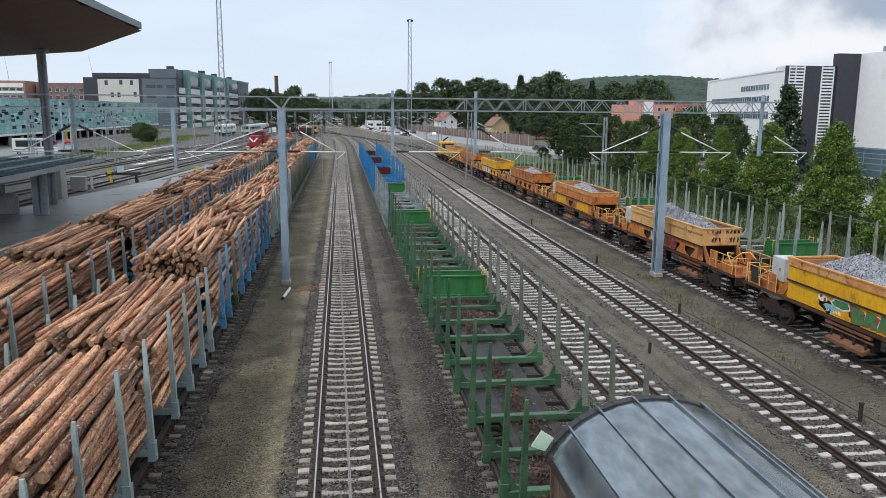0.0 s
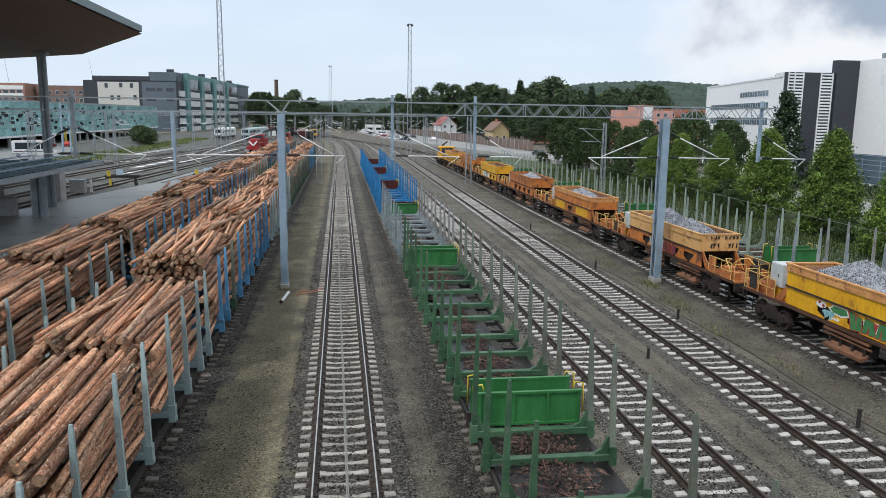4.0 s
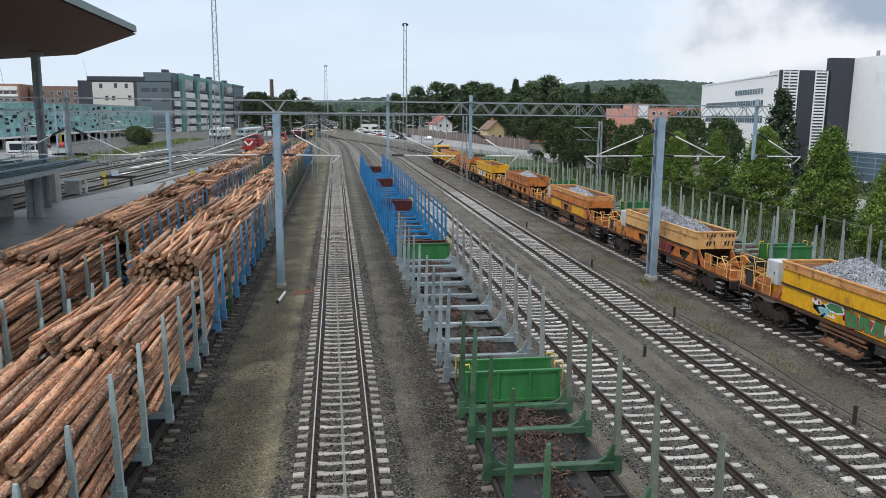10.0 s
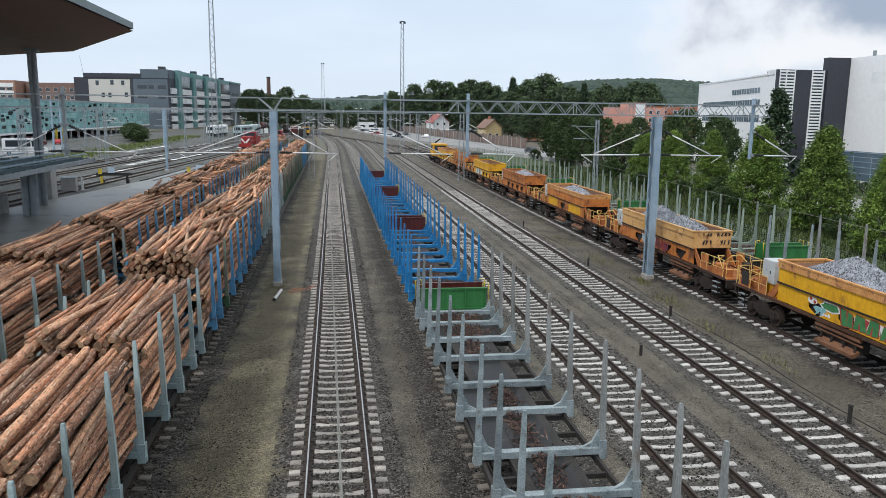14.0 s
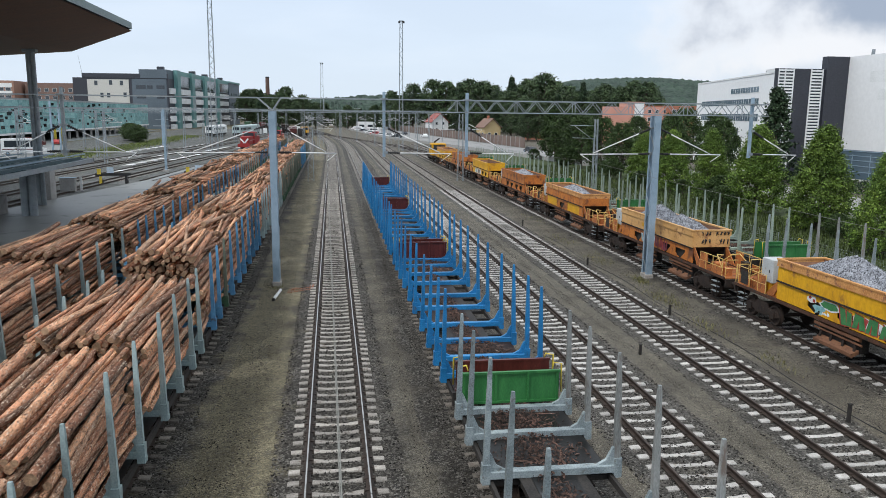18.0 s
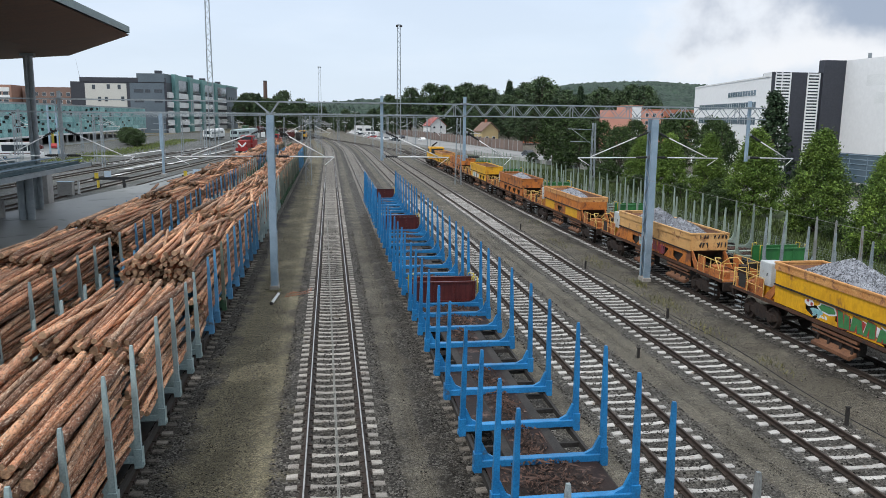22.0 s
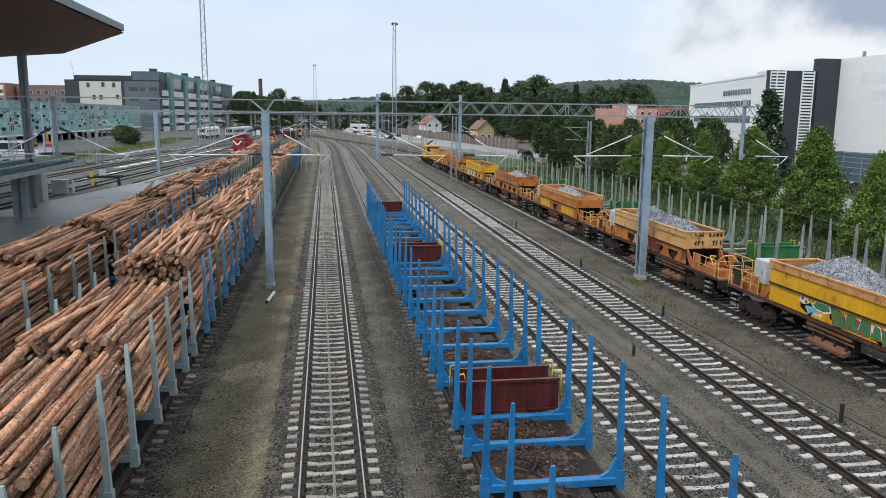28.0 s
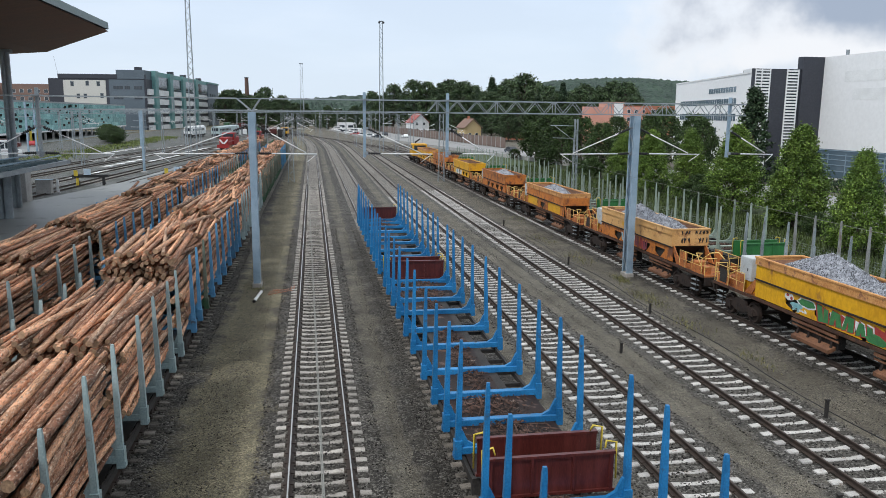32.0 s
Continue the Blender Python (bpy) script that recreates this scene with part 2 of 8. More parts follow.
M_RAILDULL = mat("dull_rail_head", (0.04, 0.03, 0.025), (0.10, 0.075, 0.062), 0.5, 0.5, scale=2, fine=60, bump=0.03)
M_GALV = mat("galvanised_steel_blue_grey", (0.22, 0.315, 0.40), (0.37, 0.475, 0.57), 0.5, 0.25, scale=1.5, fine=24, bump=0.05)
M_GALVDARK = mat("aged_galvanised_steel", (0.22, 0.25, 0.27), (0.36, 0.40, 0.42), 0.55, 0.3, scale=1.5, fine=24, bump=0.05)
M_BLUE = mat("blue_painted_steel", (0.011, 0.115, 0.28), (0.026, 0.235, 0.52), 0.34, 0.0, scale=1.6, fine=28, bump=0.08, stain=(0.07, 0.07, 0.075), stain_at=0.655, vary=0.12)
M_GREEN = mat("green_painted_steel", (0.022, 0.062, 0.032), (0.068, 0.15, 0.078), 0.45, 0.0, scale=1.6, fine=28, bump=0.08, stain=(0.10, 0.115, 0.095), stain_at=0.60, vary=0.22)
M_PANELGREEN = mat("green_end_panel_paint", (0.022, 0.13, 0.036), (0.045, 0.215, 0.058), 0.45, scale=1.3, fine=20, bump=0.06, stain=(0.05, 0.12, 0.05), stain_at=0.68, stretch=(3, 3, 0.6))
M_SILVER = mat("light_grey_painted_steel", (0.13, 0.163, 0.175), (0.34, 0.395, 0.41), 0.42, 0.1, scale=2.2, fine=28, bump=0.08, stain=(0.13, 0.12, 0.105), stain_at=0.62, vary=0.2)
M_RED = mat("oxide_red_painted_steel", (0.055, 0.011, 0.009), (0.125, 0.027, 0.022), 0.34, scale=1.6, fine=18, bump=0.08, stain=(0.26, 0.13, 0.11), stain_at=0.68, stretch=(5, 5, 0.5))
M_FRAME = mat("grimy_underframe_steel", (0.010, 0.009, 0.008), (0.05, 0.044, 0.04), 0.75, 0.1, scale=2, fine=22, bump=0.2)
# the pale grey stain paints wet reflections onto the dirty floor
M_DECKWET = mat("wet_dirty_wagon_floor", (0.005, 0.0047, 0.0045), (0.022, 0.021, 0.020), 0.35, scale=1.2, fine=18, bump=0.2, stain=(0.085, 0.085, 0.083), stain_at=0.64, spec=0.22)
M_DECKRUST = mat("rusty_wagon_floor", (0.008, 0.005, 0.004), (0.036, 0.021, 0.017), 0.6, scale=1.2, fine=18, bump=0.25, stain=(0.13, 0.085, 0.07), stain_at=0.60, spec=0.25)
M_YELHAND = mat("yellow_handrail_paint", (0.50, 0.36, 0.03), (0.72, 0.56, 0.08), 0.5, scale=3, fine=40, stain=(0.25, 0.12, 0.05), stain_at=0.66)


def bark_mat(name, joined):
    """Flaking pine bark: each log has its own tone, mottled along its length, with dark scales and pale peeled flecks."""
    m = bpy.data.materials.new(name)
    m.use_nodes = True
    nt = m.node_tree
    N, L = nt.nodes.new, nt.links.new
    b = nt.nodes["Principled BSDF"]
    b.inputs["Specular IOR Level"].default_value = 0.2
    b.inputs["Roughness"].default_value = 0.85
    tc = N("ShaderNodeTexCoord")
    own = N("ShaderNodeNewGeometry").outputs["Random Per Island"] if joined else N("ShaderNodeObjectInfo").outputs["Random"]
    mp = N("ShaderNodeMapping")
    # single logs are scaled meshes, one length long and one radius thick
    mp.inputs["Scale"].default_value = (1, 1, 1) if joined else (0.1, 6.0, 0.1)
    L(tc.outputs["Object"], mp.inputs[0])
    off = N("ShaderNodeVectorMath")
    off.operation = "MULTIPLY_ADD"
    L(own, off.inputs[0])
    off.inputs[1].default_value = (37.0, 91.0, 53.0)
    L(mp.outputs[0], off.inputs[2])

    def noise(k, detail, rough, dist=0.0):
        st = N("ShaderNodeVectorMath")
        st.operation = "MULTIPLY"
        st.inputs[1].default_value = k
        L(off.outputs[0], st.inputs[0])
        n = N("ShaderNodeTexNoise")
        n.inputs["Scale"].default_value, n.inputs["Detail"].default_value = 1.0, detail
        n.inputs["Roughness"].default_value, n.inputs["Distortion"].default_value = rough, dist
        L(st.outputs[0], n.inputs["Vector"])
        return n.outputs[0]

    def ranged(src, lo, hi, a=0.0, z=1.0):
        n = N("ShaderNodeMapRange")
        n.inputs["From Min"].default_value, n.inputs["From Max"].default_value = lo, hi
        n.inputs["To Min"].default_value, n.inputs["To Max"].default_value = a, z
        L(src, n.inputs["Value"])
        return n.outputs[0]

    def mixed(fac, x, col):
        n = N("ShaderNodeMix")
        n.data_type = "RGBA"
        L(fac, n.inputs["Factor"])
        L(x, n.inputs["A"])
        n.inputs["B"].default_value = (*col, 1)
        return n.outputs["Result"]

    rp = N("ShaderNodeValToRGB")
    e = rp.color_ramp.elements
    e[0].position, e[0].color = 0.0, (0.11, 0.075, 0.055, 1)
    e[1].position, e[1].color = 1.0, (0.90, 0.46, 0.255, 1)
    for at, c in ((0.22, (0.27, 0.13, 0.08)), (0.5, (0.64, 0.295, 0.165)), (0.78, (0.46, 0.29, 0.195))):
        q = e.new(at)
        q.color = (*c, 1)
    L(own, rp.inputs[0])
    hv = N("ShaderNodeHueSaturation")
    L(ranged(noise((2.2, 0.7, 2.2), 5, 0.6), 0.3, 0.7, 0.45, 1.6), hv.inputs["Value"])
    L(rp.outputs[0], hv.inputs["Color"])
    scale = noise((26.0, 8.0, 26.0), 6, 0.75, 0.6)
    col = mixed(ranged(scale, 0.51, 0.60, 0.0, 0.94), hv.outputs[0], (0.05, 0.026, 0.018))
    fl = noise((24.0, 9.0, 24.0), 7, 0.78, 0.2)
    col = mixed(ranged(fl, 0.55, 0.60, 0.0, 0.85), col, (0.92, 0.76, 0.60))
    L(col, b.inputs["Base Color"])
    bp = N("ShaderNodeBump")
    bp.inputs["Strength"].default_value, bp.inputs["Distance"].default_value = 0.8, 0.05
    L(scale, bp.inputs["Height"])
    L(bp.outputs[0], b.inputs["Normal"])
    return m


M_BARK, M_BARKFAR = bark_mat("pine_bark", False), bark_mat("pine_bark_far", True)
M_LOGEND = mat("sawn_log_end", (0.15, 0.085, 0.05), (0.46, 0.30, 0.18), 0.9, scale=2, fine=7, bump=0.2, vary=0.35)
M_HOPORANGE = mat("orange_hopper_paint", (0.37, 0.105, 0.016), (0.60, 0.215, 0.038), 0.6, scale=0.9, fine=14, bump=0.1, stain=(0.17, 0.06, 0.026), stain_at=0.545, vary=0.1, stretch=(1, 1, 0.6))
M_HOPYELLOW = mat("yellow_hopper_paint", (0.56, 0.275, 0.008), (0.78, 0.425, 0.012), 0.5, scale=0.9, fine=9, bump=0.02, stain=(0.34, 0.15, 0.035), stain_at=0.61, stretch=(1, 1, 0.6))
M_HOPRUST = mat("rusty_orange_hopper_lip", (0.44, 0.18, 0.05), (0.70, 0.38, 0.14), 0.75, scale=1.6, fine=16, bump=0.15, stain=(0.22, 0.09, 0.05), stain_at=0.58)
M_HOPINSIDE = mat("rusty_hopper_inside", (0.10, 0.05, 0.03), (0.24, 0.12, 0.07), 0.85, scale=2, fine=20)
M_BOGIE = mat("rusty_brown_bogie", (0.009, 0.006, 0.005), (0.04, 0.024, 0.017), 0.85, scale=3, fine=24, bump=0.2)
M_WHITE = mat("white_paint", (0.68, 0.69, 0.69), (0.84, 0.85, 0.85), 0.6, scale=0.6, fine=10, bump=0.03)
M_BLACK = mat("black_rubber_and_plastic", (0.012, 0.012, 0.013), (0.035, 0.035, 0.037), 0.6, scale=4, fine=30, bump=0.05)
M_ASPHALT = mat("wet_grey_asphalt", (0.145, 0.152, 0.148), (0.25, 0.258, 0.25), 0.5, scale=0.25, fine=60, bump=0.1, stain=(0.10, 0.103, 0.103), stain_at=0.60)
M_CONCRETE = mat("grey_concrete", (0.26, 0.255, 0.245), (0.42, 0.415, 0.40), 0.88, scale=1.2, fine=24, stain=(0.2, 0.19, 0.18), stain_at=0.64)
M_GRASS = mat("rough_grass", (0.025, 0.042, 0.010), (0.072, 0.10, 0.027), 0.95, scale=0.8, fine=12, bump=0.5, depth=0.05, stain=(0.10, 0.095, 0.045), stain_at=0.64)
M_TRUNK = mat("tree_bark", (0.05, 0.04, 0.032), (0.14, 0.115, 0.09), 0.95, scale=3, fine=20, bump=0.4)


def glass_mat(name, tint, rough=0.08):
    m = bpy.data.materials.new(name)
    m.use_nodes = True
    b = m.node_tree.nodes["Principled BSDF"]
    b.inputs["Base Color"].default_value = (*tint, 1)
    b.inputs["Roughness"].default_value = rough
    b.inputs["Specular IOR Level"].default_value = 0.8
    return m


M_GLASS = glass_mat("dark_window_glass", (0.03, 0.04, 0.05))
M_TEALGLASS = mat("teal_printed_glass", (0.15, 0.36, 0.37), (0.40, 0.66, 0.66), 0.2, scale=0.4, fine=2.0, bump=0.02, vary=0.22, spec=0.8)

# ---- mesh building ----


class Geo:
    """Collects boxes, tubes and plates into one mesh."""

    def __init__(self):
        self.v, self.f, self.s, self.m = [], [], [], []

    def poly(self, pts, faces, smooth=False, mi=0):
        o = len(self.v)
        self.v.extend(tuple(p) for p in pts)
        for q in faces:
            self.f.append(tuple(o + i for i in q))
            self.s.append(smooth)
            self.m.append(mi)
        return self

    def box(self, x0, y0, z0, x1, y1, z1, c=0.0, mi=0):
        """A box; c chamfers its four long vertical edges and the top."""
        if c <= 0:
            p = [(x, y, z) for z in (z0, z1) for x, y in ((x0, y0), (x1, y0), (x1, y1), (x0, y1))]
            return self.poly(p, [(3, 2, 1, 0), (4, 5, 6, 7), (0, 1, 5, 4), (1, 2, 6, 5), (2, 3, 7, 6), (3, 0, 4, 7)], False, mi)
        p = []
        for z, d in ((z0, 0), (z1 - c, 0), (z1, c)):
            p += [(x0 + c + d, y0 + d, z), (x1 - c - d, y0 + d, z), (x1 - d, y0 + c + d, z), (x1 - d, y1 - c - d, z), (x1 - c - d, y1 - d, z), (x0 + c + d, y1 - d, z), (x0 + d, y1 - c - d, z), (x0 + d, y0 + c + d, z)]
        fs = [tuple(range(7, -1, -1)), tuple(range(16, 24))]
        for k in (0, 8):
            fs += [(k + i, k + (i + 1) % 8, k + 8 + (i + 1) % 8, k + 8 + i) for i in range(8)]
        return self.poly(p, fs, False, mi)

    def tube(self, p0, p1, r0, r1=None, n=8, caps=True, mi=0, capmi=None, smooth=True):
        r1 = r0 if r1 is None else r1
        a, b = Vector(p0), Vector(p1)
        d = (b - a).normalized()
        u = d.orthogonal().normalized()
        w = d.cross(u)
        ring = [(math.cos(2 * math.pi * i / n), math.sin(2 * math.pi * i / n)) for i in range(n)]
        pts = [a + (u * c + w * s) * r0 for c, s in ring] + [b + (u * c + w * s) * r1 for c, s in ring]
        self.poly(pts, [(i, (i + 1) % n, n + (i + 1) % n, n + i) for i in range(n)], smooth, mi)
        if caps:
            self.poly(pts, [tuple(range(n - 1, -1, -1)), tuple(range(n, 2 * n))], False, mi if capmi is None else capmi)
        return self

    def path(self, pts, r, n=6, mi=0):
        """One bent tube through all the points."""
        pts = [Vector(p) for p in pts]
        ring = []
        u = None
        for i, p in enumerate(pts):
            d = (pts[min(i + 1, len(pts) - 1)] - pts[max(i - 1, 0)]).normalized()
            u = d.orthogonal().normalized() if u is None else (u - d * u.dot(d)).normalized()
            w = d.cross(u)
            k = 1.0
            if 0 < i < len(pts) - 1:
                k = 1 / max(0.5, math.cos(0.5 * (p - pts[i - 1]).angle(pts[i + 1] - p)))
            ring += [p + (u * math.cos(2 * math.pi * j / n) + w * math.sin(2 * math.pi * j / n)) * r * k for j in range(n)]
        m = len(pts)
        self.poly(ring, [(i * n + j, i * n + (j + 1) % n, i * n + n + (j + 1) % n, i * n + n + j) for i in range(m - 1) for j in range(n)] + [tuple(range(n - 1, -1, -1)), tuple(range((m - 1) * n, m * n))], True, mi)
        return self

    def beam(self, p0, p1, w, h, mi=0):
        """A square bar between two points, w wide and h deep."""
        a, b = Vector(p0), Vector(p1)
        d = (b - a).normalized()
        up = Vector((0, 0, 1)) if abs(d.z) < 0.9 else Vector((0, 1, 0))
        s = d.cross(up).normalized() * (w / 2)
        t = s.cross(d).normalized() * (h / 2)
        p = [a - s - t, a + s - t, a + s + t, a - s + t, b - s - t, b + s - t, b + s + t, b - s + t]
        return self.poly(p, [(0, 1, 2, 3), (7, 6, 5, 4), (0, 4, 5, 1), (1, 5, 6, 2), (2, 6, 7, 3), (3, 7, 4, 0)], False, mi)

    def prism(self, outline, axis, lo, hi, mi=0):
        """Extrudes a 2D outline along an axis; the outline's two values fill the other axes in order."""
        def at(p, q):
            if axis == "x":
                return (q, p[0], p[1])
            return (p[0], q, p[1]) if axis == "y" else (p[0], p[1], q)
        n = len(outline)
        pts = [at(p, lo) for p in outline] + [at(p, hi) for p in outline]
        return self.poly(pts, [tuple(range(n)), tuple(range(2 * n - 1, n - 1, -1))] + [(i, n + i, n + (i + 1) % n, (i + 1) % n) for i in range(n)], False, mi)

    def mesh(self, name, *mats):
        me = bpy.data.meshes.new(name)
        me.from_pydata(self.v, [], self.f)
        me.polygons.foreach_set("use_smooth", self.s)
        me.polygons.foreach_set("material_index", self.m)
        for k in mats:
            me.materials.append(k)
        bm = bmesh.new()
        bm.from_mesh(me)
        bmesh.ops.recalc_face_normals(bm, faces=bm.faces)
        bm.to_mesh(me)
        bm.free()
        me.update()
        return me


def thing(name, label, category, at=(0, 0, 0), group="", kind="", rz=0):
    ob = new(name)
    ob.empty_display_size = 0.2
    ob.matrix_basis = pose(*at, 0, 0, rz)
    return tagged(ob, label, category, group, kind)


def solid(name, geo, mats, label="", category="", at=(0, 0, 0), group="", kind="", rz=0):
    """A thing of a single mesh."""
    ob = new(name, geo.mesh(name, *(mats if isinstance(mats, (list, tuple)) else (mats,))))
    ob.matrix_basis = pose(*at, 0, 0, rz)
    return tagged(ob, label, category, group, kind)


def part(name, geo, mats, parent, label="", at=None):
    """One mesh under a thing or a part. geo may be a mesh that is shared already."""
    me = geo if isinstance(geo, bpy.types.Mesh) else geo.mesh(name, *(mats if isinstance(mats, (list, tuple)) else (mats,)))
    ob = new(name, me)
    ob.parent = parent
    if at is not None:
        ob.matrix_basis = at if isinstance(at, Matrix) else pose(*at)
    return tagged(ob, label)


rng = random.Random(7)

# ---- ground and tracks ----
GZ = -0.24


def bend(y):
    """Sideways shift of the running lines, which curve away in the distance."""
    return -max(0.0, y - 190.0) ** 2 / 2956.0


g = Geo()
g.poly([(-3000, -400, GZ), (3000, -400, GZ), (3000, 4500, GZ), (-3000, 4500, GZ)], [(0, 1, 2, 3)])
solid("ground", g, M_GROUND, "brown-grey sand and fine gravel of a rail yard", "ground", kind="structure")

SL = Geo()
prof = [(-1.26, -0.004), (-0.97, 0.014), (-0.63, 0.012), (-0.30, -0.022), (0.30, -0.022), (0.63, 0.012), (0.97, 0.014), (1.26, -0.004)]
pts, fcs = [], []
for i, (x, dz) in enumerate(prof):
    w = 0.086 if abs(x) < 0.4 else 0.106
    pts += [(x, -w - 0.03, -0.16), (x, -w, dz - 0.012), (x, -w + 0.02, dz), (x, w - 0.02, dz), (x, w, dz - 0.012), (x, w + 0.03, -0.16)]
    if i:
        a, b = (i - 1) * 6, i * 6
        fcs += [(a + k, a + k + 1, b + k + 1, b + k) for k in range(5)]
n6 = (len(prof) - 1) * 6
fcs += [(0, 1, 2, 3, 4, 5), tuple(n6 + k for k in (5, 4, 3, 2, 1, 0))]
SL.poly(pts, fcs)
# rust-stained seats under the rails
SL.m = [1 if 0.5 < abs(sum(pts[i][0] for i in q) / len(q)) < 1.0 and len(q) == 4 else 0 for q in fcs]
SLEEPER = SL.mesh("sleeper", M_SLEEPER, M_SEAT)
SLEEPERDIRTY = SL.mesh("sleeper", M_SLEEPERDIRTY, M_SEAT)
SLEEPERPALE = SL.mesh("sleeper", M_SLEEPERPALE, M_SEAT)


def rail_geo(x, y0, y1, path):
    """Flat-bottomed rail: foot, web and head, swept along the line."""
    sec = [(-0.105, -0.15), (0.105, -0.15), (0.105, -0.130), (0.012, -0.115), (0.012, -0.045), (0.036, -0.035), (0.036, -0.006), (0.019, 0.0), (-0.019, 0.0), (-0.036, -0.006), (-0.036, -0.035), (-0.012, -0.045), (-0.012, -0.115), (-0.105, -0.130)]
    ys = [y0] + [y for y in range(int(y0) + 10, int(y1), 10)] + [y1]
    gg = Geo()
    n = len(sec)
    p = [(path(y) + x + a, y, b) for y in ys for a, b in sec]
    side, top = [], []
    for i in range(len(ys) - 1):
        for k in range(n):
            q = (i * n + k, i * n + (k + 1) % n, (i + 1) * n + (k + 1) % n, (i + 1) * n + k)
            (top if k == 7 else side).append(q)
    o = len(gg.v)
    gg.poly(p, side, False, 0)
    for q in top:
        gg.f.append(tuple(o + i for i in q))
        gg.s.append(False)
        gg.m.append(1)
    return gg


def track(name, x, y0, y1, near0, near1, dull, label, path=None, far=True, pitch=0.61, phase=0.0):
    path = path or bend
    t = thing(name, label, "railway track", kind="structure")
    bed = Geo()
    ys = [float(y) for y in range(int(y0), 4, 10)] + [max(y0, 4) + 0.8 * k for k in range(int((min(70, y1) - max(y0, 4)) / 0.8))] + [y for y in range(72, int(y1), 12)] + [y1]
    sec = [(-2.5, GZ - 0.03, 1.2), (-2.15, GZ + 0.008, 1.0), (-1.80, GZ + 0.022, 0.72), (-1.45, -0.195, 0.1), (1.45, -0.195, 0.1), (1.80, GZ + 0.022, 0.72), (2.15, GZ + 0.008, 1.0), (2.5, GZ - 0.03, 1.2)]
    p = [(path(y) + x + a + (rng.uniform(-0.1, 0.1) if abs(a) > 1.8 and y < 70 else 0), y, b) for y in ys for a, b, _ in sec]
    bed.poly(p, [(i * 8 + k, i * 8 + k + 1, i * 8 + k + 9, i * 8 + k + 8) for i in range(len(ys) - 1) for k in range(7)])
    bo = part("ballast_bed", bed, M_CINDER if x < -20 else (M_BALLASTGREY if x in (X3, X4) else M_BALLAST), t)
    # dark ballast reaches wider along the wagon tracks, partly painting in their shade
    shift = -0.6 if x == X2 else -0.3 if x in (X0, X5) else (0.12 if x in (X3, X4) else -0.08)
    rim = bo.data.attributes.new("rim", "FLOAT", "POINT")
    rim.data.foreach_set("value", [r + (shift if 0.5 < r < 1.1 else 0.0) for _ in ys for *_, r in sec])
    for sx in (-0.797, 0.797):
        part("rail", rail_geo(x + sx, y0, y1, path), (M_RUSTRAIL, M_RAILDULL if dull else M_RAILHEAD), t)
    n = 0
    y = near0 + phase
    while y < near1:
        s = part("sleeper", SLEEPERPALE if x in (X3, X4, X5) else (SLEEPERDIRTY if x in (X0, X2) else SLEEPER), None, t, at=pose(path(y) + x + rng.uniform(-0.012, 0.012), y + rng.uniform(-0.015, 0.015), -0.15 + rng.uniform(-0.012, 0.006), 0, 0, rng.uniform(-0.6, 0.6)))
        y += pitch
        n += 1
    rest = Geo()
    fast = Geo()
    yb = near0 + phase - pitch
    while yb > y0 and y0 < 0:
        rest.box(x - 1.26, yb - 0.1, -0.3, x + 1.26, yb + 0.1, -0.15)
        yb -= pitch
    while far and y < min(y1, 320):
        cx = path(y) + x
        rest.box(cx - 1.26, y - 0.09, -0.3, cx + 1.26, y + 0.09, -0.175)
        y += pitch
    if rest.v:
        tagged(part("far_sleepers", rest, M_SLEEPERFAR, t), kind="stuff")
    yy = near0 + phase
    while yy < min(near1, 60):
        for sx in (-0.797, 0.797):
            cx = path(yy) + x + sx
            fast.box(cx - 0.14, yy - 0.07, -0.15, cx + 0.14, yy + 0.07, -0.105)
        yy += pitch
    tagged(part("rail_fastenings", fast, M_RUSTRAIL, t), kind="stuff")
    return t


X1, X2, X3, X4, X5, X6, X0, XM = 0.035, 4.77, 9.50, 14.26, 20.15, 24.9, -5.97, -10.7
track("track_1", X1, -96, 430, 13.0, 100.0, False, "main track with bright rails on pale concrete sleepers", phase=0.30)
track("track_2", X2, -96, 430, 12.0, 60.0, False, "track on concrete sleepers under the timber wagons")
track("track_3", X3, -96, 260, 13.0, 85.0, True, "siding with rusty rails on pale concrete sleepers", phase=0.12)
track("track_4", X4, -96, 260, 13.0, 92.0, True, "siding with brown rails on white concrete sleepers", phase=0.22)
track("track_5", X5, -96, 230, 14.0, 80.0, True, "siding under the ballast hopper wagons")
track("track_6", X6, -96, 230, 30.0, 34.0, True, "siding with empty timber wagons beside the fence")
track("track_7", X0, -96, 330, 8.0, 60.0, True, "siding under loaded timber wagons")
track("track_8", XM, -96, 330, 14.0, 16.0, True, "siding under loaded timber wagons by the platform")


def slant(y):
    return (y - 77.0) * 0.088 - max(0.0, y - 215.0) ** 2 / 3300.0


for i, xs in enumerate((-26.6, -31.4, -36.2, -42.6, -47.4)):
    track("track_%d" % (9 + i), xs, 104 if i < 1 else 60, 420, 105.0, 107.0, True, "station track among wood and gravel, far off", slant, True, 0.8)
track("track_14", 24.9, 150, 345, 150.0, 151.0, True, "rusty ladder track crossing the yard", lambda y: bend(y) - max(0.0, y - 165.0) * 0.14, True)

# ---- overhead line: poles, girder, brackets and wires ----
GY = 41.45


